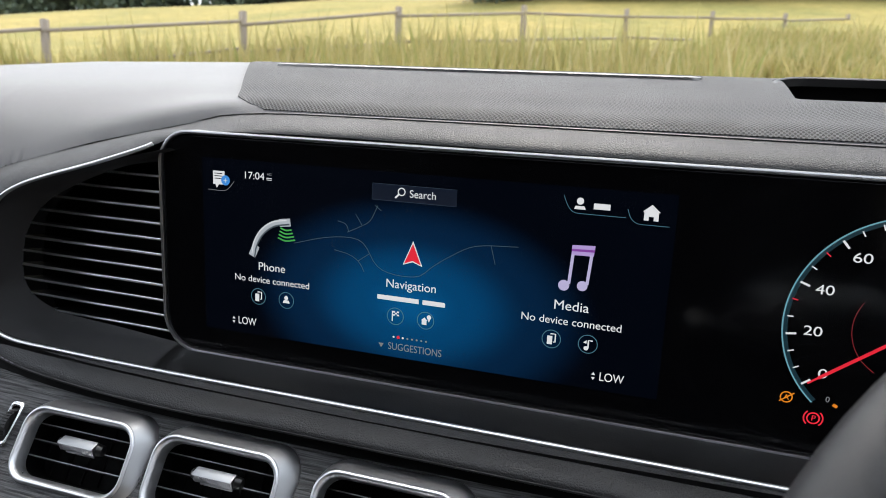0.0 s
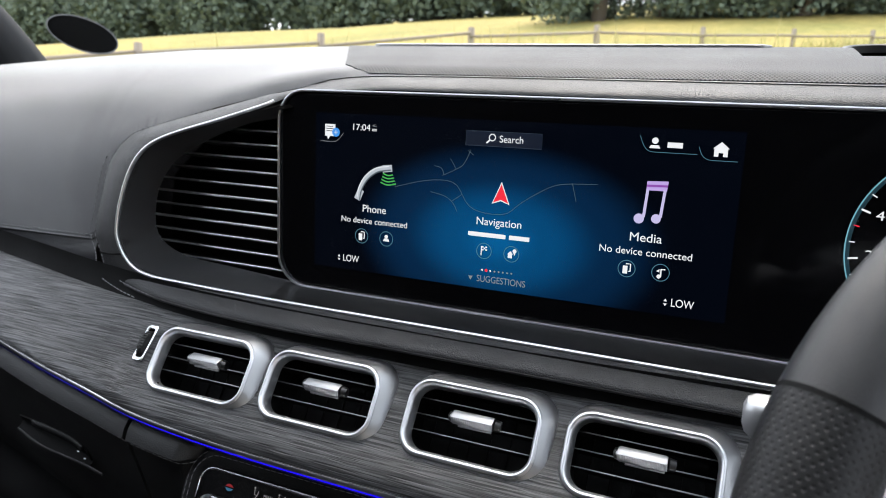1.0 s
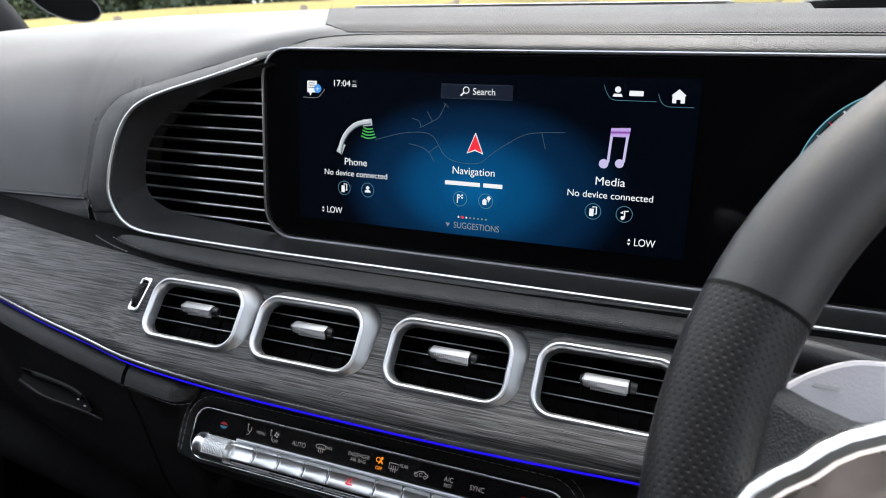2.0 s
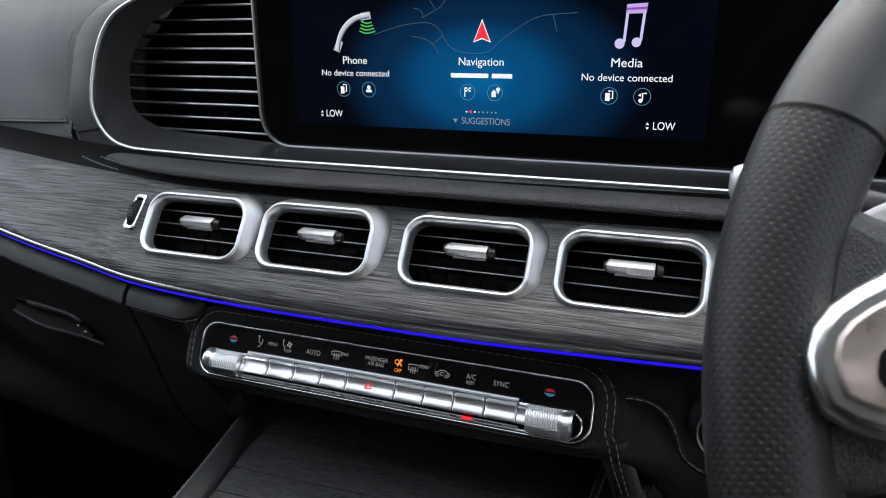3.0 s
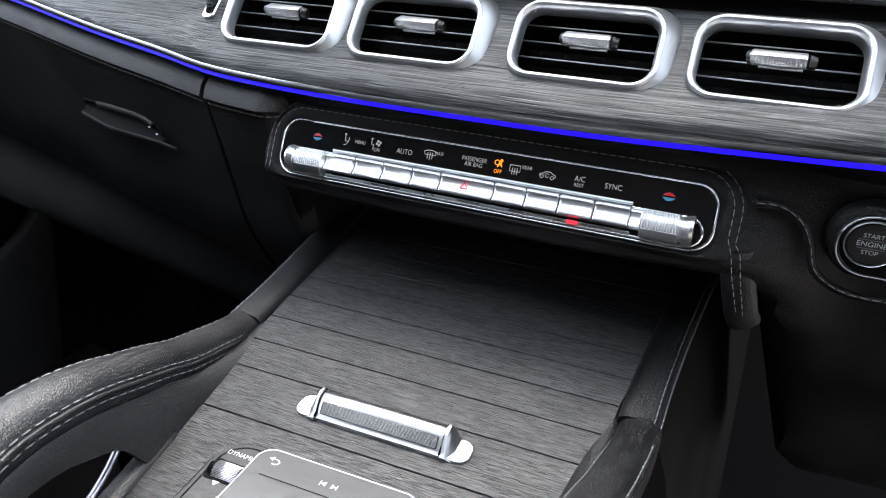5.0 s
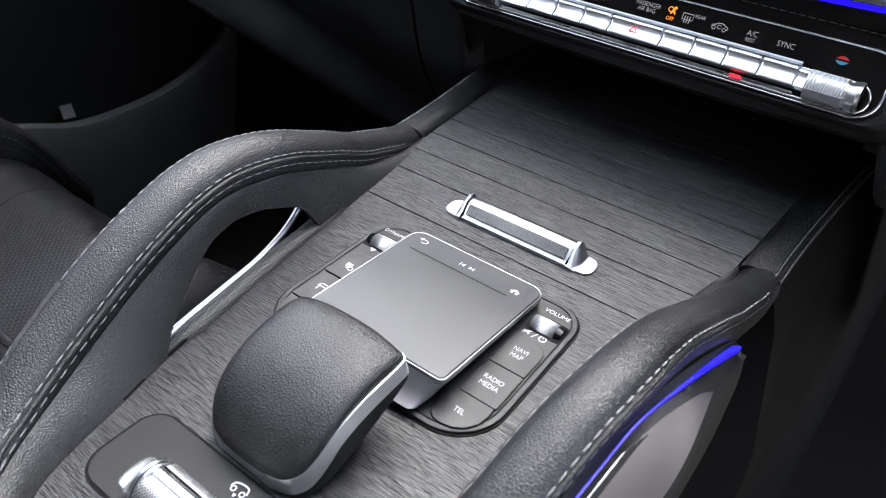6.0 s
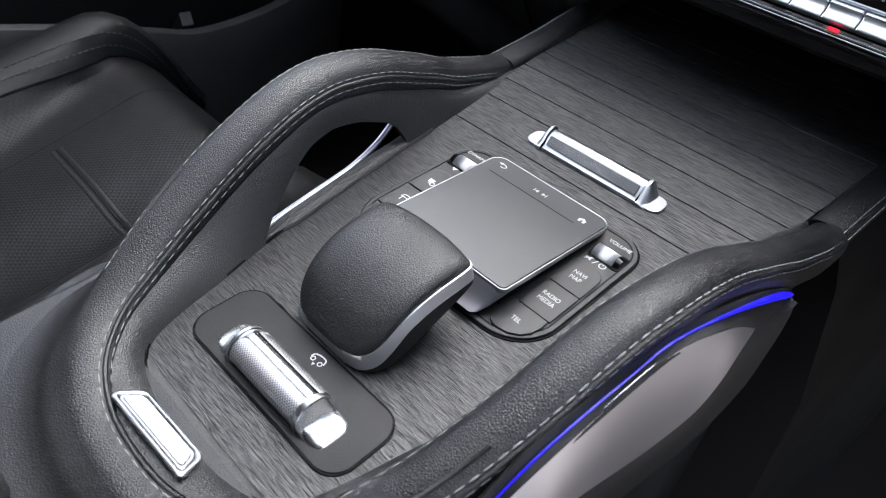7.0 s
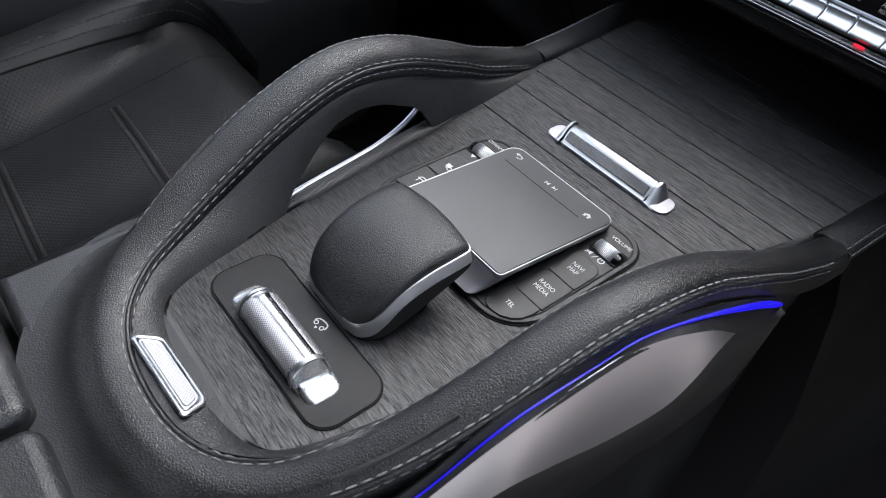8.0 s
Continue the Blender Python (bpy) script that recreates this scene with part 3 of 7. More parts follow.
# ---- display glass ----
GLASS_Y = 0.366
screen = thing("display_panel", "wide black glass panel with two displays, switched on", "display")
g_out = rounded(0.76, 0.135, (0.02, 0.019, 0.022, 0.02), 8, cx=-0.129 + 0.38, cy=1.2345)
part("glass", plate(g_out, 0.012, 0.0012, m=front(0, GLASS_Y + 0.012, 0)), GLASS_BLACK, screen, "black display glass")
part("bezel", frame_ring(inset(g_out, -0.0022), inset(g_out, -0.0002), 0, 0.0132, 0.0004, m=front(0, GLASS_Y + 0.012, 0)), TOGGLE_METAL, screen, "thin satin metal edge")
ledge = [[(x, 0.3665, 1.1665), (x, 0.356, 1.1625), (x, 0.3445, 1.1605)] for x in np.linspace(-0.125, 0.74, 60)]
part("ledge", loft(ledge), BLACK, dash)
part("panel_back", box(0.83, 0.01, 0.135, m=Matrix.Translation((0.289, 0.386, 1.165))), BLACK_MATT, dash)

# ---- side grille beside the displays ----
grille = thing("side_grille", "black side grille with slim chrome-tipped horizontal slats", "grille")
funnel = []
inner_loop = [(-0.122, 0.372, 1.285), (-0.168, 0.374, 1.277), (-0.226, 0.376, 1.253), (-0.251, 0.376, 1.228), (-0.2580, 0.376, 1.20), (-0.252, 0.376, 1.183), (-0.226, 0.376, 1.1725), (-0.17, 0.374, 1.169), (-0.122, 0.370, 1.167)]
outer_loop = [(-0.118, 0.360, 1.2935), (-0.16, 0.351, 1.2825), (-0.223, 0.346, 1.2625), (-0.247, 0.344, 1.24), (-0.2595, 0.342, 1.20), (-0.2555, 0.342, 1.178), (-0.2355, 0.342, 1.1645), (-0.188, 0.343, 1.1615), (-0.118, 0.345, 1.160)]
for a, b in zip(spline(outer_loop, 60), spline(inner_loop, 60)):
    funnel.append([a + (b - a) * s + np.array((0, 0.006 * math.sin(math.pi * s), 0)) for s in np.linspace(0, 1, 8)])
part("surround", loft(funnel), plastic("funnel_grey", (0.028, 0.028, 0.030), 0.5), grille, "smooth dark grey surround")
part("back", plate([(-0.118, 1.164), (-0.118, 1.3000), (-0.140, 1.2960), (-0.168, 1.287), (-0.222, 1.263), (-0.254, 1.234), (-0.261, 1.19), (-0.250, 1.168)], 0.004, m=front(0, 0.398, 0)), BLACK_MATT, grille)
il = np.array(spline(inner_loop, 200))
for k in range(11):
    z = 1.2735 - 0.0101 * k
    left = il[np.abs(il[:, 2] - z) < 0.0015]
    x0 = float(left[:, 0].min()) - 0.004 if len(left) else -0.2
    x1 = -0.1265
    w, c = x1 - x0, (x0 + x1) / 2
    sl = loft([[(x0 + w * s, y, zz) for y, zz in ((0.3765 - 0.003 * s, z + 0.0009), (0.3755 - 0.003 * s, z), (0.3765 - 0.003 * s, z - 0.0011), (0.395, z - 0.004), (0.395, z - 0.0025))] for s in np.linspace(0, 1, 10)], closed=True, caps=True)
    s_ob = part("slat", sl, BLACK, grille)
    bright = k in (5, 7)
    part("slat_tip", rod((x0 + 0.002, 0.3762, z + 0.0002), (x1, 0.3732, z + 0.0002), 0.0010 if bright else 0.0008, 8), KEY_METAL, s_ob)

# ---- four centre vents ----
EDGE_GREY = satin_metal("grey_louvre_edge", (0.32, 0.32, 0.33), 0.4)


def air_vent():
    v = thing("air_vent", "rounded rectangular air vent with satin silver bezel and black louvres", "air vent", group="centre air vents")
    o0, o1, o2 = rounded(0.0890, 0.0552, 0.0170, 8, cx=0.0012), rounded(0.0802, 0.0448, 0.0135, 8, cx=-0.0013), rounded(0.0730, 0.0368, 0.0102, 8, cx=-0.0013)
    a0, a1, a2 = np.array(o0), np.array(o1), np.array(o2)
    tilt = radians(10)
    foot = np.array([(x, 0.0021 + y * math.cos(tilt), 0.0090 - y * math.sin(tilt)) for x, y in o0])
    brow = np.array([(x, y, 0.0180) for x, y in o1])
    rows = [[tuple(p - np.array((0, 0, 0.006))) for p in foot], [tuple(p) for p in foot]]
    for s in np.linspace(0.06, 1, 8):
        rows.append([tuple(p + (q - p) * np.array((s**1.25, s**1.25, s**0.8))) for p, q in zip(foot, brow)])
    # bezel and ring are one metal; the bezel's darker colour paints its shade
    part("bezel", loft(rows, closed=True), SHADED_BEZEL, v, "satin silver bezel")
    rows = [[(x, y, 0.0170) for x, y in o1], [(x, y, 0.0181) for x, y in o1]]
    for s in np.linspace(0.12, 1, 7):
        q = a1 + (a2 - a1) * s
        rows.append([(x, y, 0.0182 + 0.0014 * math.sin(math.pi * s) - 0.002 * s * s) for x, y in q])
    rows.append([(x, y, 0.0095) for x, y in inset(o2, 0.0004)])
    part("front_ring", loft(rows, closed=True), SILVER, v, "rounded front ring, lighter copy of the bezel metal")
    part("well", plate(rounded(0.077, 0.038, 0.010), 0.001, m=Matrix.Translation((0, 0, -0.0070))), BLACK_MATT, v)
    part("tube", loft([[(x, y, z) for x, y in o2] for z in (0.012, -0.0065)], closed=True), BLACK_MATT, v)
    for y in (-0.0070, 0.0024, 0.0118):
        w = 0.0726
        part("louvre", loft([[(sx * w / 2 - 0.0013, y + dy, z) for dy, z in ((0.0005, 0.0078), (0.0, 0.0088), (-0.0006, 0.0078), (-0.0014, 0.0010), (-0.0009, 0.0010))] for sx in (-1, 1)], closed=True, caps=True), BLACK_MATT, v)
        part("louvre_edge", rod((-w / 2 - 0.0013, y, 0.0087), (w / 2 - 0.0013, y, 0.0087), 0.00042, 6), EDGE_GREY, v)
    for x in np.linspace(-0.030, 0.030, 6):
        part("rear_blade", box(0.0006, 0.034, 0.0009, m=Matrix.Translation((x, 0, -0.0058))), BLACK_MATT, v)
    HY = 0.0046
    hexa = [(0.0036, 0.0112), (0.0036, 0.0130), (-0.0004, 0.0164), (-0.0014, 0.0166), (-0.0044, 0.0132), (-0.0042, 0.0112), (-0.0010, 0.0098)]
    h = part("handle", loft([[(x - 0.0013, HY + y * k, 0.0128 + (z - 0.0128) * k) for y, z in hexa] for x, k in ((-0.0136, 0.70), (-0.0118, 1), (0.0112, 1), (0.0122, 0.92))], closed=True, caps=True), VENT_GRIP, v, "satin faceted metal handle")
    for k in range(18):
        x = -0.0121 + 0.0013 * k
        part("handle_rib", rod((x, HY - 0.0016, 0.0164), (x, HY - 0.0043, 0.0133), 0.00015, 5), EDGE_GREY, h)
    part("handle_keel", rod((-0.0100, HY - 0.0046, 0.0112), (0.0100, HY - 0.0046, 0.0112), 0.0008, 8), EDGE_GREY, v)
    for a, b in ((0.0115, 0.0150), (-0.0135, -0.0155)):
        part("handle_pivot", rod((a, HY - 0.0004, 0.0118), (b, HY - 0.0004, 0.0112), 0.0036, 14, 0.0030), BLACK, v)
    return v


vent = air_vent()
vent.matrix_world = front(VENT_X[0], VENT_Y, VENT_Z, VENT_LEAN)
for x in VENT_X[1:]:
    copy_thing(vent, front(x, VENT_Y, VENT_Z, VENT_LEAN))

for x in (-0.2015, 0.1990):
    w = thing("thumb_wheel", "slim black thumb wheel in a silver slot beside the vents", "thumb wheel", front(x, 0.3100, 1.1215, 41), group="vent thumb wheels")
    part("surround", frame_ring(rounded(0.0095, 0.0275, 0.0025), rounded(0.0062, 0.0220, 0.0020), -0.003, 0.0034, 0.0006), SILVER_BRIGHT, w, "bright silver slot frame")
    part("wheel", rod((-0.0024, 0, -0.004), (0.0024, 0, -0.004), 0.0115, 28), BLACK, w)
    for k in range(9):
        a = radians(50 + 10 * k)
        part("rib", box(0.0046, 0.0006, 0.0006, m=Matrix.Translation((0, 0.0116 * math.cos(a), -0.004 + 0.0116 * math.sin(a)))), GREY_PLASTIC, w)
    part("slot", plate(rounded(0.006, 0.022, 0.0018), 0.0006), BLACK_MATT, w)

# ---- climate control bar ----
CL = front(0, 0.2805, 1.0425, 23)
climate = thing("climate_panel", "gloss black climate control bar with chrome keys and rollers", "control panel", CL)
c_out = rounded(0.2585, 0.0330, 0.0105, 8, cy=0.0004)
part("face", plate(c_out, 0.003, 0.0006), GLOSS, climate)
part("chrome_frame", frame_ring(inset(c_out, -0.0011), c_out, -0.001, 0.0034, 0.0004), CHROME, climate, "chrome frame line")
part("key_channel", frame_ring(rounded(0.251, 0.0165, 0.008, cy=-0.0075), rounded(0.248, 0.0135, 0.0065, cy=-0.0075), 0.0025, 0.0040, 0.0005), CHROME, climate)
KEY_EDGES = (-0.0935, -0.0745, -0.0555, -0.0365, -0.0185, 0.0140, 0.0325, 0.0510, 0.0700, 0.0890)
KEY_FACE = [(0.0002, 0.0028), (0.0000, 0.0062), (-0.0008, 0.0076), (-0.0018, 0.0078), (-0.0024, 0.0068), (-0.0044, 0.0066), (-0.0070, 0.0074), (-0.0090, 0.0086), (-0.0104, 0.0086), (-0.0112, 0.0070), (-0.0114, 0.0028)]
KEY_GLOSS = satin_metal("polished_key_metal", (0.70, 0.71, 0.73), 0.30, 0.02)
for n, (a, b) in enumerate(zip(KEY_EDGES, KEY_EDGES[1:])):
    ends = [(a + 0.0003, 0.60 if n == 0 else 0.90), (a + 0.0007, 0.84 if n == 0 else 0.99), (a + 0.0014, 0.97 if n == 0 else 1.03), (a + 0.0021, 1.0), (b - 0.0021, 1.0), (b - 0.0014, 1.03), (b - 0.0007, 0.99), (b - 0.0003, 0.90)]
    k = part("key", loft([[(x, -0.0114 + (y + 0.0114) * min(g, 1.0), 0.0028 + (z - 0.0028) * g) for y, z in KEY_FACE] for x, g in ends], closed=True, caps=True), KEY_GLOSS, climate, "polished concave metal key")
part("key_rail", rod((-0.0915, 0.0016, 0.0052), (0.0890, 0.0016, 0.0052), 0.0011, 10), KEY_GLOSS, climate, "bright rail above the keys")
part("key_ledge", plate(rounded(0.184, 0.0016, 0.0006, 3, cx=-0.002, cy=-0.0136), 0.0052, 0.0004), EDGE_METAL, climate, "slim metal ledge below the keys")
part("hazard_symbol", stroke([(-0.0052, -0.0068), (-0.0008, -0.0068), (-0.0030, -0.0036), (-0.0052, -0.0068)], 0.0009, 0.0), RED_UI, climate, "lit red hazard triangle", smooth=False).location = (0, 0, 0.0080)
part("indicator", plate(rounded(0.0064, 0.0019, 0.0008, 3), 0.0008, m=pose(0.0600, -0.0136, 0.0050)), RED_UI, climate, "lit red lamp")
for s in (-1, 1):
    kn = part("roller", rod((s * 0.0950, -0.0070, 0.0050), (s * 0.1140, -0.0070, 0.0050), 0.0074, 36), KEY_METAL, climate, "knurled metal roller")
    knurls = [box(0.0009, 0.0003, 0.0004, m=pose(s * (0.0960 + 0.00138 * n), -0.0070 + 0.0073 * math.cos(a), 0.0050 + 0.0073 * math.sin(a))) for a in np.linspace(0.25, 2.1, 26) for n in range(13)]
    part("knurling", merge(*knurls), KEY_METAL, kn)
    part("roller_facet", loft([[(x, y, z) for y, z in ((-0.0105, 0.0122), (-0.0138, 0.0100), (-0.0150, 0.0060), (-0.0130, 0.0040), (-0.0090, 0.0090))] for x in (s * 0.0955, s * 0.0970, s * 0.1120, s * 0.1135)], closed=True, caps=True), KEY_GLOSS, kn, "polished lower facet")
    part("roller_neck", loft([[(s * x, -0.0124 + (y + 0.0124) * 0.94, 0.0028 + (z - 0.0028) * 0.9) for y, z in KEY_FACE] for x in (0.0892, 0.0898, 0.0938, 0.0946)], closed=True, caps=True), KEY_METAL, climate)
    part("roller_collar", rod((s * 0.1140, -0.0070, 0.0050), (s * 0.1158, -0.0070, 0.0050), 0.0066, 32), KEY_METAL, climate)
    part("roller_end", merge(rod((s * 0.1156, -0.0070, 0.0050), (s * 0.1192, -0.0070, 0.0050), 0.0070, 32, 0.0080), rod((s * 0.1192, -0.0070, 0.0050), (s * 0.1206, -0.0070, 0.0050), 0.0080, 32, 0.0077)), KEY_GLOSS, climate, "polished roller end")
    part("end_face", rod((s * 0.1204, -0.0070, 0.0050), (s * 0.1212, -0.0070, 0.0050), 0.0074, 32, 0.0066), GLOSS, climate)
    for dz, mt in ((0.0004, RED_DIM), (-0.0004, BLUE_DIM)):
        sg = 1 if dz > 0 else -1
        part("temperature_mark", flat([(s * 0.1055 - 0.0034, 0.0084 + dz), (s * 0.1055 + 0.0034, 0.0084 + dz), (s * 0.1055 + 0.0016, 0.0084 + dz + sg * 0.0015), (s * 0.1055, 0.0084 + dz + sg * 0.0019), (s * 0.1055 - 0.0016, 0.0084 + dz + sg * 0.0015)], 0.0036), mt, climate)
PRINT_PANEL = glow("backlit_print", (0.62, 0.62, 0.64), 0.11)
for txt, x, y, size in (("MENU", -0.0755, 0.0092, 0.0030), ("OFF", -0.0636, 0.0064, 0.0029), ("AUTO", -0.0455, 0.0082, 0.0043), ("MAX", -0.0236, 0.0104, 0.0029),
                        ("PASSENGER", -0.0018, 0.0106, 0.0034), ("AIR BAG", -0.0018, 0.0076, 0.0034), ("REAR", 0.0294, 0.0108, 0.0029),
                        ("A/C", 0.0591, 0.0096, 0.0042), ("REST", 0.0591, 0.0062, 0.0029), ("SYNC", 0.0772, 0.0084, 0.0042)):
    part("lettering", lettering(txt, size, pose(x, y, 0.0036), squeeze=0.86), PRINT_PANEL, climate, smooth=False)
part("lettering", lettering("OFF", 0.0030, pose(0.0130, 0.0062, 0.0036), squeeze=0.9), ORANGE_UI, climate, "lit orange warning", smooth=False)
part("warning_symbol", merge(circle_line(0.0118, 0.0112, 0.0013, 0.0005), disc(0.0142, 0.0124, 0.0009), stroke([(0.0122, 0.0088), (0.0136, 0.0104), (0.0150, 0.0090)], 0.0008), stroke([(0.0136, 0.0114), (0.0146, 0.0098)], 0.0008)), ORANGE_UI, climate, smooth=False).location = (0, 0, 0.0036)
SYMBOLS = ([(-0.0862, 0.0120), (-0.0858, 0.0088), (-0.0838, 0.0086)], [(-0.0866, 0.0062), (-0.0850, 0.0066), (-0.0834, 0.0092), (-0.0834, 0.0114)],
           [(-0.0680, 0.0118), (-0.0676, 0.0092), (-0.0660, 0.0092)], [(-0.0664, 0.0064), (-0.0664, 0.0088)],
           [(-0.0330, 0.0108), (-0.0305, 0.0116), (-0.0275, 0.0116), (-0.0252, 0.0108), (-0.0258, 0.0090), (-0.0324, 0.0090), (-0.0330, 0.0108)],
           [(-0.0306, 0.0104), (-0.0306, 0.0066)], [(-0.0291, 0.0104), (-0.0291, 0.0060)], [(-0.0276, 0.0104), (-0.0276, 0.0066)],
           [(0.0196, 0.0112), (0.0256, 0.0112), (0.0256, 0.0078), (0.0196, 0.0078), (0.0196, 0.0112)], [(0.0212, 0.0098), (0.0212, 0.0060)], [(0.0226, 0.0098), (0.0226, 0.0060)], [(0.0240, 0.0098), (0.0240, 0.0060)],
           [(0.0368, 0.0080), (0.0370, 0.0092), (0.0388, 0.0096), (0.0400, 0.0106), (0.0428, 0.0106), (0.0442, 0.0096), (0.0456, 0.0092), (0.0457, 0.0080), (0.0448, 0.0076)])
for sym in SYMBOLS:
    part("symbol", stroke(sym, 0.0005, 0.0036), PRINT_PANEL, climate, smooth=False)
for bm in [disc(-0.0862, 0.0128, 0.0007), disc(-0.0678, 0.0126, 0.0006), circle_line(0.0382, 0.0078, 0.0009, 0.0004), circle_line(0.0440, 0.0076, 0.0009, 0.0004), circle_line(0.0411, 0.0086, 0.0010, 0.0004, 30, 330)] + [disc(-0.0632 + 0.0012 * math.cos(radians(a)), 0.0106 + 0.0012 * math.sin(radians(a)), 0.0008, 10) for a in (20, 110, 200, 290)]:
    part("symbol", bm, PRINT_PANEL, climate, smooth=False).location = (0, 0, 0.0036)

# padded leather round the climate bar with a double seam
PILLOW = ((0.0, 0.0005), (0.0020, 0.0018), (0.0060, 0.0022), (0.0100, 0.0012), (0.0140, -0.0014), (0.0175, -0.0056), (0.0205, -0.0125), (0.0215, -0.0220))


def around_panel(d):
    """Outline of the climate bar grown by d."""
    return rounded(0.2610 + 2 * d, 0.0356 + 2 * d, 0.0118 + d, 10, cy=0.0004)


def tucked(y, low=-0.0174):
    """The pad turns under soon below the bar."""
    return y if y > low else low + (y - low) * 0.3


bm = loft([[(x, tucked(y), h) for x, y in around_panel(d)] for d, h in PILLOW], closed=True)
bm.transform(CL)
part("panel_surround", bm, LEATHER_LOW, dash)
FLAP = (((0.1440, 0.2738, 1.0310), (0.1466, 0.2750, 1.0185), (0.1490, 0.2778, 1.0078), (0.1522, 0.2825, 0.9942)), ((0.1398, 0.2734, 1.0310), (0.1426, 0.2746, 1.0182), (0.1455, 0.2774, 1.0075), (0.1489, 0.2820, 0.9940)))
mid = spline([tuple((np.array(a) + np.array(b)) / 2) for a, b in zip(*FLAP)], 16)
part("panel_flap", sweep([p + np.array((0.0005, 0.0042, 0.0)) for p in mid] + [(0.1538, 0.2900, 0.9880), (0.1545, 0.3150, 0.9820), (0.1550, 0.3600, 0.9800)], ring(0.0085, 0.0040, 14, 2.2), up=(0, -1, 0.2)), KNEE_LEATHER, dash, "stitched leather flap beside the climate bar")
for off, tail in ((0.0108, FLAP[0]), (0.0068, FLAP[1])):
    h = 0.0002 + float(np.interp(off, [d for d, _ in PILLOW], [q for _, q in PILLOW]))
    o = [(x, y) for x, y in around_panel(off) if y > -0.010]
    k = max(range(len(o)), key=lambda i: math.dist(o[i], o[i - 1]))
    o = (o[k:] + o[:k])
    o = o if o[0][0] < 0 else o[::-1]
    pts = [tuple(CL @ Vector((o[0][0], y, h))) for y in (-0.0145, -0.0120)] + [tuple(CL @ Vector((x, y, h))) for x, y in o]
    pts += [tuple(p) for p in spline([pts[-1]] + [(x, y - 0.0004, z) for x, y, z in tail], 16)[1:]]
    part("panel_stitching", stitches(pts, 0.0040, 0.0010, 0.00026), THREAD, dash)

# ---- start button ----
SB = front(0.1980, 0.2815, 1.0468, -6)
starter = thing("start_button", "round black engine start button in a chrome-edged black surround", "button", SB)
s_out = rounded(0.0412, 0.0292, (0.0068, 0.0138, 0.0138, 0.0100), 10, cx=0.0072, cy=-0.0018)
part("surround", plate(s_out, 0.003, 0.001), GLOSS, starter)
part("surround_frame", frame_ring(inset(s_out, -0.0011), s_out, -0.003, 0.0036, 0.0005), EDGE_METAL, starter, "satin metal edge")
part("leather_seat", loft([[(x, y, z) for x, y in inset(s_out, -d)] for d, z in ((0.0011, 0.0004), (0.0026, -0.0002), (0.0046, -0.0022), (0.0056, -0.0070))], closed=True), LEATHER_LOW, starter, "padded leather round the surround")
part("button_ring", frame_ring(ring(0.0117, 0.0117, 36), ring(0.0109, 0.0109, 36), 0.002, 0.0046, 0.0006), EDGE_METAL, starter, "satin metal ring")
part("button", plate(ring(0.0108, 0.0108, 36), 0.0045, 0.001), BLACK, starter)
for txt, y in (("START", 0.0042), ("ENGINE", 0.0), ("STOP", -0.0042)):
    part("lettering", lettering(txt, 0.0030 if y else 0.0036, pose(0, y, 0.0047)), PRINT, starter, smooth=False)
for y in (0.0022, -0.0022):
    part("divider", plate(rounded(0.0118, 0.0002, 0.00008, 2, cy=y), 0.0002, m=Matrix.Translation((0, 0, 0.0045))), PRINT_DIM, starter)
part("stop_symbol", merge(circle_line(0.0178, 0, 0.0024, 0.0004, 20, 320, z=0.0032), lettering("A", 0.0032, pose(0.0178, 0, 0.0032))), PRINT, starter, smooth=False)

# glove box lid with its seam and handle
glove = thing("glove_box", "black stitched leather glove box lid with a recessed handle", "glove box")


def knee_pad(x0, x1, n):
    """Rows of the padded lower face under the light strip."""
    rows = []
    for x in np.linspace(x0, x1, n):
        y, z = [float(np.interp(x, trim_low[:, 0], trim_low[:, k])) for k in (1, 2)]
        rows.append([(x, yy, zz) for yy, zz in spline([(y + 0.013, z - 0.0075), (y + 0.007, z - 0.0085), (y + 0.0025, z - 0.0130), (y - 0.0004, z - 0.0190), (y + 0.0004, z - 0.0232), (y + 0.0046, z - 0.0248), (y + 0.0062, z - 0.032), (y + 0.013, z - 0.05), (y + 0.025, z - 0.085), (y + 0.04, z - 0.125), (y + 0.07, z - 0.17)], 28)])
    return rows


def seam_on(rows, dz=0.0):
    out = []
    for r in rows:
        k = min(range(len(r)), key=lambda i: abs(r[i][2] - (r[0][2] - 0.0152)))
        out.append((r[k][0], r[k][1] - 0.0012, r[k][2] + dz))
    return out


lid_rows = knee_pad(-0.1940, -0.80, 40)
part("lid", slab(loft(lid_rows), 0.004), KNEE_LEATHER, glove)
part("lid_stitching", stitches(seam_on(lid_rows), 0.0042, 0.0010, 0.00030), THREAD, glove)
cheek = [[(x, y + 0.016 * max(0.0, (x + 0.1475) / 0.0125) ** 2, z) for x, y, z in r] for r in knee_pad(-0.1905, -0.1350, 24)]
part("knee_face", slab(loft(cheek), 0.004), KNEE_LEATHER, dash)
part("knee_stitching", stitches(seam_on(cheek), 0.0042, 0.0010, 0.00030), THREAD, dash)
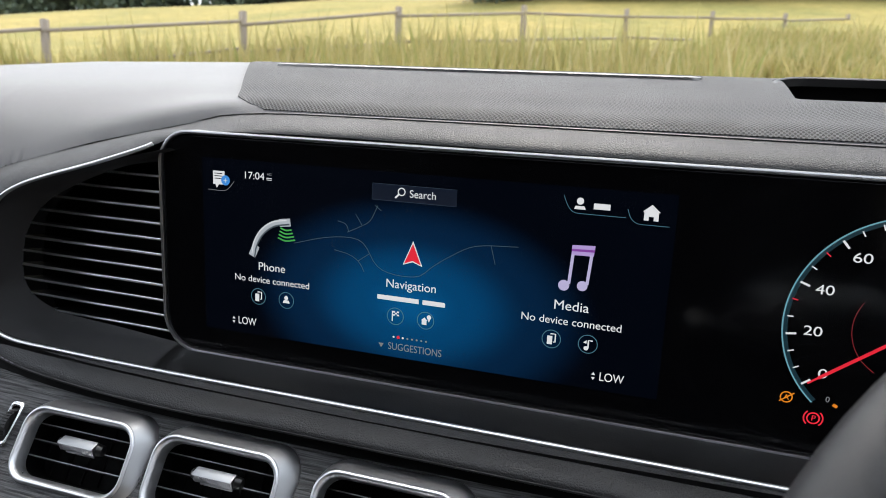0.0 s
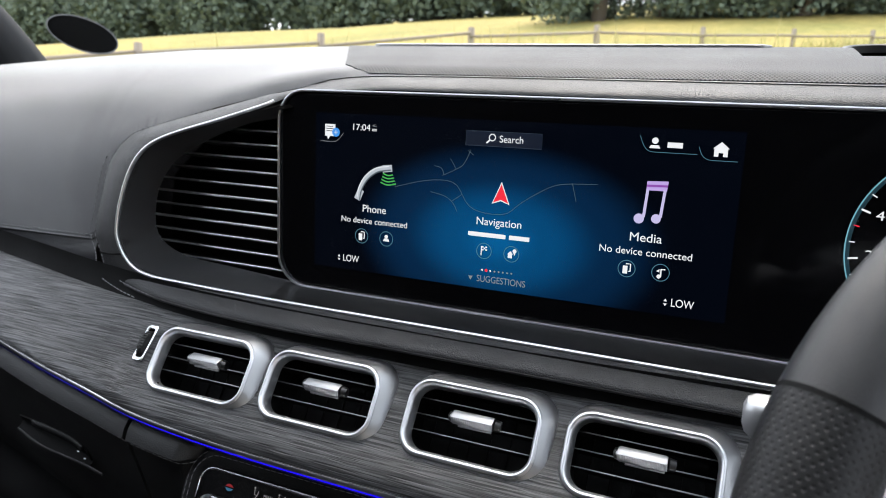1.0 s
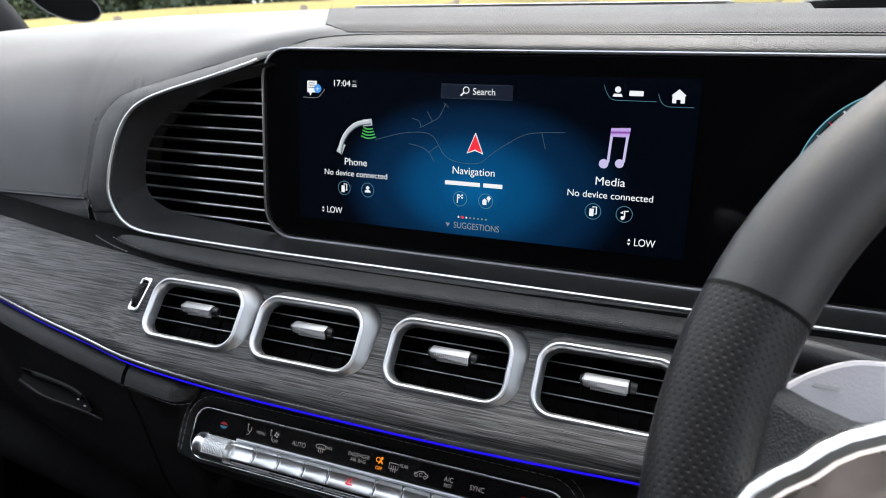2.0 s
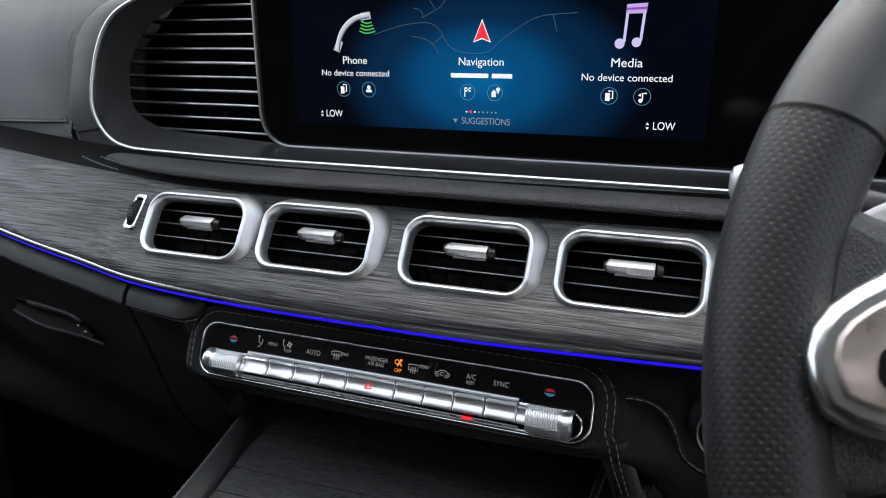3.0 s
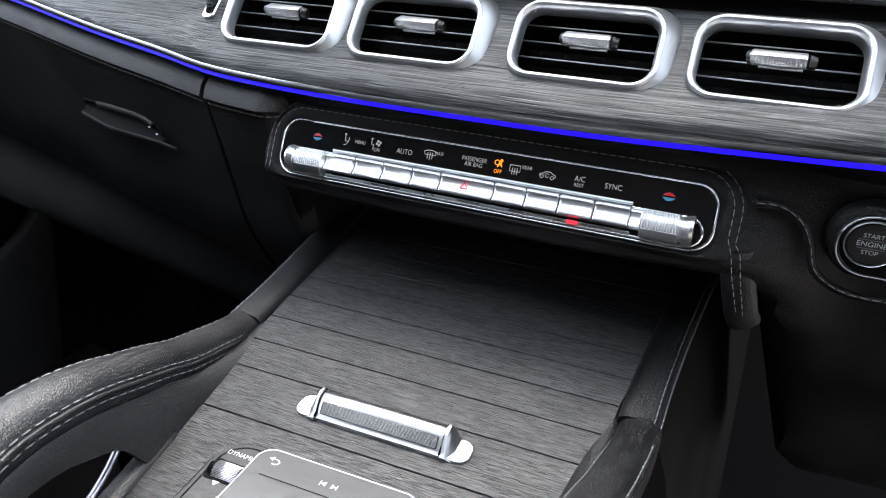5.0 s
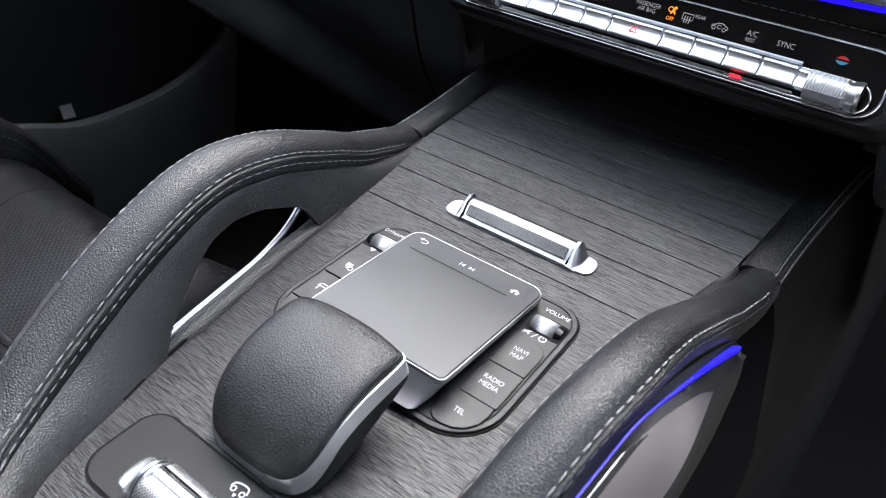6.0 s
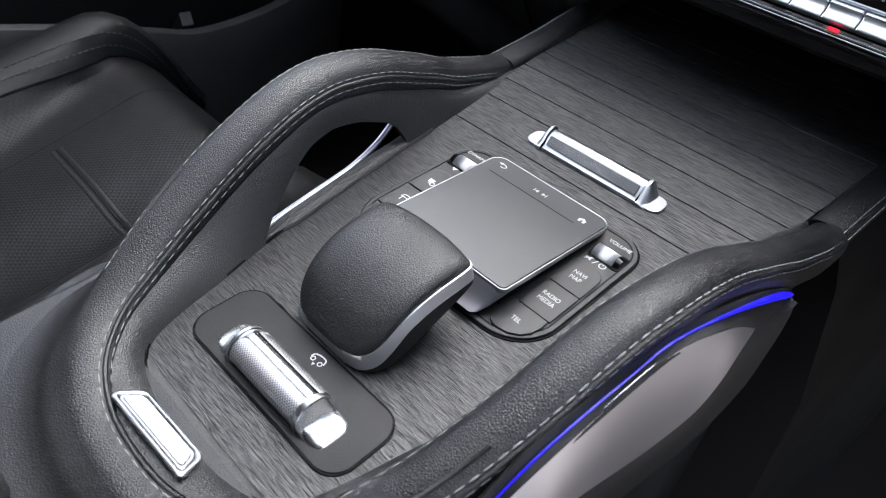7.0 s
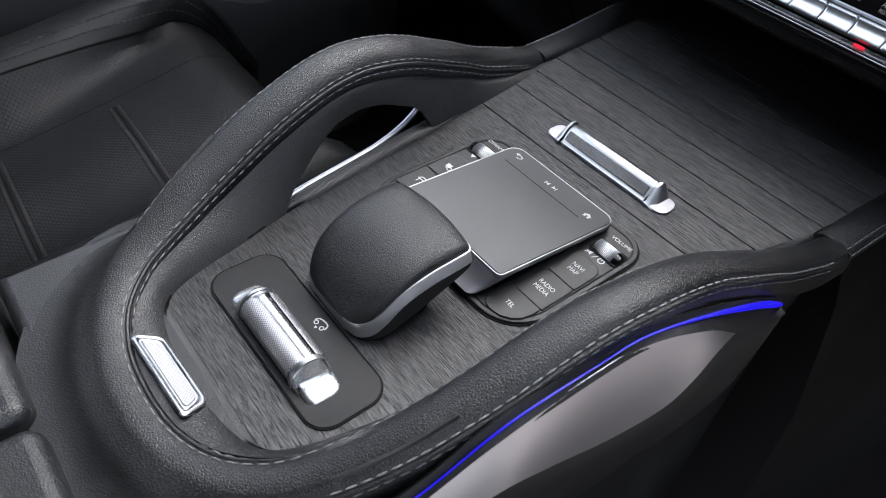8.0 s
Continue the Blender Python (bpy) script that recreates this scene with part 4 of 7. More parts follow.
# scooped pull in the lid: dark recess, grip along its upper edge, lip below
upper = spline([(-0.3300, 0.3012, 1.0440), (-0.2958, 0.3005, 1.0419), (-0.2713, 0.2997, 1.0390), (-0.2560, 0.2985, 1.0335), (-0.2500, 0.2970, 1.0275)], 28)
lower = spline([(-0.3300, 0.2990, 1.0335), (-0.3055, 0.2966, 1.0277), (-0.2905, 0.2960, 1.0256), (-0.2660, 0.2955, 1.0241), (-0.2490, 0.2952, 1.0225)], 28)
part("handle_recess", slab(loft([[p + (q - p) * k + np.array((0, 0.0010 + 0.0030 * math.sin(math.pi * k), 0)) for k in np.linspace(0, 1, 9)] for p, q in zip(upper, lower)]), 0.0010), BLACK_MATT, glove, "dark scooped handle recess")
part("handle", sweep([p + np.array((0, -0.0004, -0.0014)) for p in upper[5:24]], ring(0.0013, 0.0023, 10)), KNEE_LEATHER, glove, "black pull handle")
part("recess_lip", sweep(list(lower) + [np.array((-0.2352, 0.2950, 1.0203))], ring(0.0009, 0.0014, 8)), KNEE_LEATHER, glove)
# two small silver blocks paint the glints at the handle's end
for x, z in ((-0.2590, 1.0325), (-0.2525, 1.0283)):
    part("handle_glint", box(0.0022, 0.0010, 0.0009, 0.0003, m=Matrix.Translation((x, 0.2950, z))), SILVER, glove)

# stitched piping beside the start button
pipe = [(x, 0.2824, z) for x, z in ((0.1465, 1.0555), (0.158, 1.0555), (0.168, 1.0495), (0.174, 1.039), (0.1775, 1.028), (0.185, 1.0215), (0.196, 1.0180), (0.212, 1.0180), (0.232, 1.0215))]
part("start_piping", sweep(spline(pipe, 40), ring(0.0022, 0.0022, 8), up=(0.01, -1, 0.02)), LEATHER_LOW, dash)
part("start_stitching", stitches(np.array(spline(pipe, 40)) + np.array((0.0, -0.0021, 0.0006)), 0.0042, 0.0010, 0.00026), THREAD, dash)
# ---- what the displays show ----
UI = front(0, GLASS_Y - 0.0004, 0)


def ui(name, bm, mat, label=""):
    bm.transform(UI)
    return part(name, bm, mat, screen, label, smooth=False)


def words(text, x0, x1, z, h, mat=None):
    """Letters fitted between x0 and x1, with a letter height of about h."""
    bm = lettering(text, 1.0, Matrix.Identity(4), "LEFT")
    xs_ = [v.co.x for v in bm.verts]
    w = max(xs_) - min(xs_)
    bm.transform(Matrix.Translation((x0, z, 0)) @ Matrix.Diagonal(((x1 - x0) / w, h * 1.2 / 0.72, 1, 1)) @ Matrix.Translation((-min(xs_), 0, 0)))
    return ui("lettering", bm, mat or WHITE_UI)


blue_m = bpy.data.materials.new("blue_map_glow")
blue_m.use_nodes = True
bp = blue_m.node_tree.nodes["Principled BSDF"]
bp.inputs["Base Color"].default_value = (0.0015, 0.0015, 0.0018, 1)
bp.inputs["Roughness"].default_value = 0.14
bp.inputs["Specular IOR Level"].default_value = 0.12
mp = coords(blue_m)
mp.inputs["Location"].default_value = (-0.036 / 0.106, 0, -1.2150 / 0.064)
mp.inputs["Scale"].default_value = (1 / 0.106, 0, 1 / 0.064)
ln = blue_m.node_tree.nodes.new("ShaderNodeVectorMath")
ln.operation = "LENGTH"
wire(blue_m, mp, "Vector", ln, 0)
blue_r = blue_m.node_tree.nodes.new("ShaderNodeValToRGB")
wire(blue_m, ln, "Value", blue_r, "Fac")
stops = [(0.0, (0.0, 0.038, 0.108)), (0.3, (0.0, 0.023, 0.068)), (0.65, (0.0003, 0.0065, 0.021)), (1.0, (0.0, 0.0003, 0.0012))]
el = blue_r.color_ramp.elements
while len(el) < 4:
    el.new(0.5)
for e_, (q_, c_) in zip(el, stops):
    e_.position, e_.color = q_, (*c_, 1)
blue_r.color_ramp.interpolation = "EASE"
wire(blue_m, blue_r, "Color", bp, "Emission Color")
bp.inputs["Emission Strength"].default_value = 1.0
bg = flat([(-0.100, 1.183), (0.172, 1.183), (0.172, 1.289), (-0.100, 1.289)], -0.0002)
ui("map_background", bg, blue_m, "blue glowing map background")

# status line
ui("message_symbol", merge(flat([(-0.0925, 1.2735), (-0.0845, 1.2735), (-0.0845, 1.2815), (-0.0925, 1.2815)]), flat([(-0.0910, 1.2736), (-0.0900, 1.2712), (-0.0885, 1.2736)])), WHITE_UI)
ui("message_lines", merge(*[stroke([(-0.0915, z), (-0.0860, z)], 0.0005, 0.0001) for z in (1.2800, 1.2785, 1.2770)]), GLASS_BLACK)
ui("message_dot", disc(-0.0838, 1.2762, 0.0030, z=0.0002), BLUE_UI)
ui("message_star", merge(stroke([(-0.0852, 1.2762), (-0.0824, 1.2762)], 0.0004, 0.0003), stroke([(-0.0838, 1.2748), (-0.0838, 1.2776)], 0.0004, 0.0003)), WHITE_UI)
ui("tab_line", stroke(spline([(-0.096, 1.2700), (-0.0850, 1.2700), (-0.0810, 1.2725), (-0.0780, 1.2760)], 16), 0.0003), GREY_UI)
words("17:04", -0.0705, -0.0575, 1.2802, 0.0036)
words("4G", -0.0560, -0.0528, 1.2818, 0.0013, GREY_UI)
ui("signal_arrows", merge(stroke([(-0.0562, 1.2796), (-0.0526, 1.2796)], 0.0004), stroke([(-0.0562, 1.2786), (-0.0526, 1.2786)], 0.0004)), WHITE_UI)
sb = [(0.0108, 1.2732), (0.0598, 1.2732), (0.0598, 1.2822), (0.0108, 1.2822)]
ui("search_field", flat(sb, -0.0001), glow("search_field_light", (0.002, 0.005, 0.014), 0.5))
ui("search_frame", stroke(sb + sb[:1], 0.0002), glow("dim_frame_light", (0.05, 0.08, 0.12), 0.3))
ui("magnifier", merge(circle_line(0.0282, 1.2786, 0.0020, 0.0006), stroke([(0.0268, 1.2772), (0.0245, 1.2750)], 0.0010)), WHITE_UI)
words("Search", 0.0330, 0.0480, 1.2777, 0.0036)
ui("profile_symbol", merge(disc(0.1250, 1.2820, 0.0018), flat([(0.1220, 1.2778), (0.1280, 1.2778), (0.1272, 1.2795), (0.1228, 1.2795)])), WHITE_UI)
ui("profile_bar", flat([(0.1318, 1.2785), (0.1400, 1.2785), (0.1400, 1.2815), (0.1318, 1.2815)]), WHITE_UI)
ui("tab_line", stroke(spline([(0.1165, 1.2845), (0.1190, 1.2790), (0.1225, 1.2760), (0.1300, 1.2757), (0.1480, 1.2757)], 24), 0.0003), CYAN_UI)
ui("tab_line", stroke(spline([(0.1485, 1.2800), (0.1505, 1.2755), (0.1540, 1.2732), (0.1600, 1.2730), (0.1690, 1.2730)], 24), 0.0003), CYAN_UI)
ui("home_symbol", merge(flat([(0.1557, 1.2795), (0.1600, 1.2832), (0.1643, 1.2795)]), flat([(0.1565, 1.2796), (0.1565, 1.2752), (0.1588, 1.2752), (0.1588, 1.2796)]), flat([(0.1612, 1.2796), (0.1612, 1.2752), (0.1635, 1.2752), (0.1635, 1.2796)]), flat([(0.1588, 1.2772), (0.1612, 1.2772), (0.1612, 1.2796), (0.1588, 1.2796)])), WHITE_UI)

# telephone
HANDSET = glow("handset_light", (0.55, 0.62, 0.70), 0.30)
arc = spline([(-0.0655, 1.2330), (-0.0640, 1.2400), (-0.0595, 1.2475), (-0.0520, 1.2530), (-0.0420, 1.2552)], 30)
ui("phone_symbol", merge(stroke(arc, 0.0034), stroke([(-0.0664, 1.2322), (-0.0634, 1.2390)], 0.0048), stroke([(-0.0476, 1.2540), (-0.0404, 1.2550)], 0.0046)), HANDSET)
ui("phone_edge", stroke(arc + np.array((0.0010, -0.0014)), 0.0009, 0.0002), glow("handset_shade", (0.10, 0.14, 0.18), 0.2))
ui("phone_gleam", stroke(arc + np.array((-0.0007, 0.0009)), 0.0005, 0.0003), WHITE_UI)
for k in range(4):
    ui("sound_wave", stroke(spline([(-0.0470 - 0.0006 * k, 1.2512 - 0.0020 * k), (-0.0436, 1.2500 - 0.0021 * k), (-0.0396 + 0.0008 * k, 1.2506 - 0.0019 * k)], 10), 0.0009), GREEN_UI)
words("Phone", -0.0618, -0.0440, 1.2263, 0.0042)
words("No device connected", -0.0783, -0.0280, 1.2180, 0.0034)
# navigation
ui("direction_glow", flat([(0.0302, 1.2380), (0.0360, 1.2400), (0.0418, 1.2380), (0.0360, 1.2520)], -0.0001), WHITE_UI)
ui("direction_arrow", flat([(0.0310, 1.2388), (0.0360, 1.2408), (0.0410, 1.2388), (0.0360, 1.2505)], 0.0001), RED_UI)
words("Navigation", 0.0208, 0.0503, 1.2262, 0.0042)
for x0, x1 in ((0.0155, 0.0405), (0.0428, 0.0560)):
    ui("name_bar", flat([(x0, 1.2165), (x1, 1.2165), (x1, 1.2192), (x0, 1.2192)]), WHITE_UI)
MAP_ROAD = glow("map_road_light", (0.10, 0.17, 0.22), 0.22)
for line in ([(-0.038, 1.2430), (-0.020, 1.2480), (-0.006, 1.2500), (0.004, 1.2490), (0.009, 1.2440), (0.0125, 1.2380), (0.018, 1.2335), (0.028, 1.2315), (0.040, 1.2325), (0.048, 1.2390), (0.058, 1.2460), (0.072, 1.2530), (0.095, 1.2550)],
             [(-0.004, 1.2530), (0.004, 1.2570), (0.010, 1.2610), (0.0145, 1.2700)], [(0.001, 1.2640), (0.005, 1.2580)], [(-0.012, 1.2420), (-0.002, 1.2400), (0.004, 1.2360), (0.007, 1.2310)], [(0.003, 1.2370), (0.010, 1.2420)],
             [(-0.010, 1.2590), (-0.005, 1.2575), (-0.003, 1.2535)], [(0.0125, 1.2700), (0.0165, 1.2672)], [(0.080, 1.2545), (0.083, 1.2440)]):
    ui("map_road", stroke(spline(line, 40), 0.0003, 0.0001), MAP_ROAD)
for k in range(8):
    x = 0.0262 + 0.0028 * k
    ui("page_dot", disc(x, 1.1952, 0.0010 if k == 1 else 0.0006, 12), RED_UI if k == 1 else WHITE_UI if k in (0, 2) else GREY_UI)
ui("suggestion_arrow", flat([(0.0170, 1.1905), (0.0202, 1.1905), (0.0186, 1.1878)]), GREY_UI)
words("SUGGESTIONS", 0.0230, 0.0552, 1.1893, 0.0036, GREY_UI)
# media
ui("note_symbol", merge(stroke([(0.1225, 1.2385), (0.1235, 1.2545)], 0.0016), stroke([(0.1318, 1.2390), (0.1330, 1.2548)], 0.0016), disc(0.1200, 1.2375, 0.0029), disc(0.1295, 1.2382, 0.0027)), glow("note_light", (0.55, 0.52, 0.82), 0.36))
ui("note_beam", flat([(0.1227, 1.2540), (0.1340, 1.2542), (0.1345, 1.2598), (0.1228, 1.2592)]), LILAC_UI)
ui("note_beam_shade", flat([(0.1227, 1.2560), (0.1342, 1.2564), (0.1344, 1.2577), (0.1228, 1.2572)], 0.0002), glow("purple_display_light", (0.25, 0.06, 0.4), 0.36))
words("Media", 0.1160, 0.1340, 1.2265, 0.0044)
words("No device connected", 0.0990, 0.1512, 1.2180, 0.0036)
# round keys
for x in (-0.0622, -0.0432, 0.0268, 0.0450, 0.1158, 0.1350):
    ui("round_key", circle_line(x, 1.2075, 0.0049, 0.0004, n=36), CYAN_UI)
for x in (-0.0622, 0.1158):
    ui("device_symbol", merge(flat([(x - 0.0022, 1.2045), (x + 0.0005, 1.2045), (x + 0.0005, 1.2092), (x - 0.0022, 1.2092)]), stroke([(x - 0.0004, 1.2100), (x - 0.0004, 1.2104), (x + 0.0021, 1.2104), (x + 0.0021, 1.2060), (x + 0.0010, 1.2060)], 0.0007)), WHITE_UI)
ui("contact_symbol", merge(disc(-0.0432, 1.2090, 0.0013), flat([(-0.0455, 1.2058), (-0.0409, 1.2058), (-0.0415, 1.2076), (-0.0449, 1.2076)])), WHITE_UI)
ui("flag_symbol", merge(stroke([(0.0250, 1.2045), (0.0250, 1.2105)], 0.0006), *[flat([(0.0253 + 0.0012 * i, 1.2078 + 0.0009 * j), (0.0265 + 0.0012 * i, 1.2078 + 0.0009 * j), (0.0265 + 0.0012 * i, 1.2087 + 0.0009 * j), (0.0253 + 0.0012 * i, 1.2087 + 0.0009 * j)]) for i in range(3) for j in range(3) if (i + j) % 2 == 0]), WHITE_UI)
ui("target_symbol", merge(flat([(0.0424, 1.2075), (0.0443, 1.2094), (0.0462, 1.2075)]), flat([(0.0428, 1.2076), (0.0428, 1.2050), (0.0456, 1.2050), (0.0456, 1.2076)]), disc(0.0470, 1.2096, 0.0013), flat([(0.0462, 1.2088), (0.0470, 1.2066), (0.0478, 1.2088)])), WHITE_UI)
ui("music_symbol", merge(stroke([(0.1352, 1.2052), (0.1352, 1.2095), (0.1375, 1.2095)], 0.0008), disc(0.1342, 1.2052, 0.0012), flat([(0.1325, 1.2082), (0.1343, 1.2076), (0.1343, 1.2096)])), WHITE_UI)
for x in (-0.0797, 0.1392):
    ui("level_arrows", merge(flat([(x - 0.0010, 1.1912), (x + 0.0010, 1.1912), (x, 1.1928)]), flat([(x - 0.0010, 1.1900), (x, 1.1884), (x + 0.0010, 1.1900)])), WHITE_UI)
    words("LOW", x + 0.0033, x + 0.0158, 1.1906, 0.0040)

# speedometer
GX, GZ, GR = 0.2785, 1.2345, 0.0535
gauge = [(GX + GR * math.cos(radians(a)), GZ + GR * math.sin(radians(a))) for a in np.linspace(-40, 228, 90)]
ui("gauge_ring", stroke(gauge, 0.0007), glow("gauge_ring_light", (0.16, 0.42, 0.52), 0.34), "glowing blue speedometer ring")
ui("gauge_halo", stroke([(GX + (x - GX) * 0.975, GZ + (z - GZ) * 0.975) for x, z in gauge], 0.0018, -0.0001), glow("gauge_halo_light", (0.006, 0.03, 0.045), 0.35))
for k in range(26):
    a = 217 - 9.67 * k
    major, red = k % 3 == 0, k in (5, 8)
    c, s = math.cos(radians(a)), math.sin(radians(a))
    r0 = 0.0474 if major else 0.0492
    ui("gauge_tick", stroke([(GX + r0 * c, GZ + r0 * s), (GX + 0.0520 * c, GZ + 0.0520 * s)], 0.0010 if major else 0.0006), RED_UI if red else WHITE_UI)
for tx, x, z in (("0", 0.2455, 1.2095), ("20", 0.2385, 1.2298), ("40", 0.2408, 1.2502), ("60", 0.2542, 1.2668), ("80", 0.2735, 1.2735), ("100", 0.2930, 1.2690), ("120", 0.3090, 1.2560)):
    w = 0.0040 * len(tx)
    words(tx, x - w / 2, x + w / 2, z, 0.0040)
ui("needle", merge(stroke([(0.2395, 1.2040), (0.2785, 1.2345)], 0.0010, 0.0002), stroke([(0.2440, 1.2075), (0.2785, 1.2345)], 0.0016, 0.0002)), RED_UI, "red needle")
ui("inner_ring", circle_line(GX, GZ, 0.0240, 0.0003, 150, 240), glow("faint_red_light", (0.3, 0.02, 0.03), 0.3))
ui("eco_mark", flat([(0.2515, 1.1945), (0.2535, 1.1935), (0.2543, 1.1948), (0.2523, 1.1958)]), ORANGE_UI)
words("0", 0.2485, 0.2502, 1.1972, 0.0024, GREY_UI)
ui("standby_lamp", merge(circle_line(0.2315, 1.1955, 0.0026, 0.0006), lettering("A", 0.0040, pose(0.2315, 1.1953, 0)), stroke([(0.2285, 1.1930), (0.2348, 1.1980)], 0.0006)), ORANGE_UI)
ui("brake_lamp", merge(circle_line(0.2445, 1.1868, 0.0027, 0.0007), lettering("P", 0.0040, pose(0.2446, 1.1867, 0)), circle_line(0.2445, 1.1868, 0.0042, 0.0007, 130, 230), circle_line(0.2445, 1.1868, 0.0042, 0.0007, -50, 50)), RED_UI)

# ---- centre console, built in its own sloping frame: u right, v ahead, w up ----
KON = Matrix.Translation((0.003, 0.1, 0.937)) @ pose(0, 0, 0, 0, 0, 1.8) @ pose(0, 0, 0, 6.56)
console = thing("centre_console", "black leather centre console with grey wood inlay and horseshoe grab rail", "centre console", KON)

# pad centre of the grab rail, one side; mirrored for the other
RAIL = [(0.1190, 0.124, -0.0070), (0.1180, 0.100, -0.0020), (0.1160, 0.080, 0.0048), (0.1140, 0.060, 0.012), (0.1120, 0.040, 0.022), (0.1100, 0.020, 0.031), (0.1080, 0.000, 0.040),
        (0.1065, -0.020, 0.046), (0.1050, -0.040, 0.049), (0.1025, -0.060, 0.048), (0.1000, -0.080, 0.043), (0.0975, -0.100, 0.036), (0.0940, -0.120, 0.028),
        (0.0885, -0.142, 0.0190), (0.0800, -0.164, 0.0100), (0.0690, -0.184, 0.0035), (0.0500, -0.2010, -0.0005), (0.0260, -0.2105, -0.0028), (0.0, -0.2130, -0.0030)]
rail_path = spline([(-u, v, w) for u, v, w in RAIL] + [(u, v, w) for u, v, w in RAIL[-2::-1]], 161)
# where the inner wall meets the wood
WOOD_EDGE = [(0.1040, 0.124), (0.0972, 0.0875), (0.0933, 0.057), (0.0895, 0.0265), (0.0862, 0.000), (0.0815, -0.035), (0.0766, -0.065), (0.0705, -0.1035), (0.0640, -0.129), (0.0592, -0.153), (0.0535, -0.1705), (0.0440, -0.1798), (0.0260, -0.1845), (0.0, -0.1860)]
edge_path = spline([(-u, v, 0.0) for u, v in WOOD_EDGE] + [(u, v, 0.0) for u, v in WOOD_EDGE[-2::-1]], 161)


def rail_frame(i):
    t = rail_path[min(i + 1, 160)] - rail_path[max(i - 1, 0)]
    t = t / np.linalg.norm(t)
    side = np.cross(t, (0, 0, 1))
    side /= np.linalg.norm(side)
    return rail_path[i], side, np.cross(side, t)


def on_rail(i, a, k=1.0):
    """A point on the pad's skin; a in degrees from the outer side over the top."""
    c, s, r = rail_frame(i)
    q = ring(0.0142, 0.0132, 72, 2.3)[int(round(a / 5)) % 72]
    q = (q[0] * (0.74 if q[0] > 0 else 1.0), q[1])
    g = 1 - 0.14 * (abs(i - 80) / 80) ** 6
    return c + g * k * (q[0] * s * RAIL_SIDE + q[1] * r)


RAIL_SIDE = 1.0 if rail_frame(20)[1][0] < 0 else -1.0
rows = [[on_rail(i, a) for a in range(0, 360, 15)] for i in range(161)]
rail = part("grab_rail", loft(rows, closed=True, caps=True), LEATHER, console, "padded black grained leather grab rail")
for span, turn in ((range(4, 62), 65), (range(100, 157), 46)):
    part("outer_stitching", stitches([on_rail(i, turn, 1.006) for i in span], 0.0044, 0.0014, 0.0004), THREAD, rail)


def seam_turn(i):
    """How far the double seam climbs towards the crest at the rear bend."""
    return -40 * math.exp(-(((i - 80) / 22) ** 4))


def rail_seam(a, k, span):
    out = []
    for i in span:
        g = (a + seam_turn(i)) / 5
        lo = math.floor(g)
        out.append(on_rail(i, 5 * lo, k) * (1 - g + lo) + on_rail(i, 5 * lo + 5, k) * (g - lo))
    return out


part("inner_stitching", stitches(rail_seam(158, 1.01, range(4, 157)), 0.0044, 0.0018, 0.00033), THREAD, rail)
part("inner_piping", sweep(rail_seam(169, 1.0, range(2, 159)), ring(0.0011, 0.0011, 8)), LEATHER, rail)
part("lower_stitching", stitches(rail_seam(180, 1.01, range(4, 157)), 0.0044, 0.0018, 0.00033), THREAD, rail)
part("outer_stitching", stitches([on_rail(i, 26, 1.006) for i in range(100, 157)], 0.0044, 0.0018, 0.00033), THREAD, rail)
part("outer_piping", sweep([on_rail(i, 36, 1.0) for i in range(98, 159)], ring(0.0013, 0.0013, 8)), LEATHER, rail)

# flat leather shelf behind and beside the rail's rear bend
part("rear_shelf", plate([(-0.1040, -0.2365), (0.112, -0.2365), (0.112, -0.150), (0.060, -0.175), (-0.060, -0.175), (-0.098, -0.145), (-0.1080, -0.150)], 0.030, 0.006, m=Matrix.Translation((0, 0, -0.0288)), steps=4), SHELF_LEATHER, console, "flat grained leather behind the rail")

# leather falling from the rear bend into the shelf
fall = []
for i in range(50, 111):
    c, so, ro = rail_frame(i)
    out = so * RAIL_SIDE
    g = max(0.0, 1 - (abs(i - 80) / 30) ** 6)
    flat_w = 0.0012
    crest = on_rail(i, 80, 0.93 + 0.065 * g)
    step = lambda d, w: np.array((*(c + out * (0.004 + d * g))[:2], w - (1 - g) * 0.030))
    h = crest[2] - flat_w
    fall.append([crest, on_rail(i, 65, 0.93 + 0.074 * g), step(0.0085, flat_w + 0.66 * h), step(0.0135, flat_w + 0.36 * h), step(0.0190, flat_w + 0.15 * h), step(0.0255, flat_w + 0.04 * h), step(0.0330, flat_w - 0.0004)])
part("rear_fall", loft([spline(r, 22) for r in fall]), SHELF_LEATHER, console)

# inner wall between rail and wood, with the hand opening in each side
wall_rows, outer_rows = [], []
for i in range(161):
    top, base = rail_seam(206 + 0.45 * seam_turn(i), 0.9, [i])[0], edge_path[i].copy()
    base[2] = -0.003
    v = edge_path[i][1]
    h = float(np.interp(v, (-0.1040, -0.099, -0.088, -0.072, -0.061, -0.050, -0.035, -0.018, 0.000, 0.0075, 0.009), (0.0, 0.16, 0.36, 0.56, 0.68, 0.76, 0.77, 0.70, 0.54, 0.36, 0.0)))
    low = base + (top - base) * h
    wall_rows.append([low + (top - low) * s + np.array((0, 0, 0.002 * math.sin(math.pi * s))) for s in np.linspace(0, 1, 10)])
    ob_, so, _ = rail_frame(i)
    lowo = on_rail(i, 335, 0.9)
    sk = np.array(lowo)
    side_out = so * RAIL_SIDE
    if rail_path[i][0] > 0.05:
        lowo, sk = lowo - side_out * 0.010, sk - side_out * 0.018
    outer_rows.append([lowo, lowo + side_out * 0.001 + np.array((0, 0, -0.012)), sk + side_out * 0.004 + np.array((0, 0, -0.055)), sk + side_out * 0.002 + np.array((0, 0, -0.16)), sk + np.array((0, 0, -0.42))])
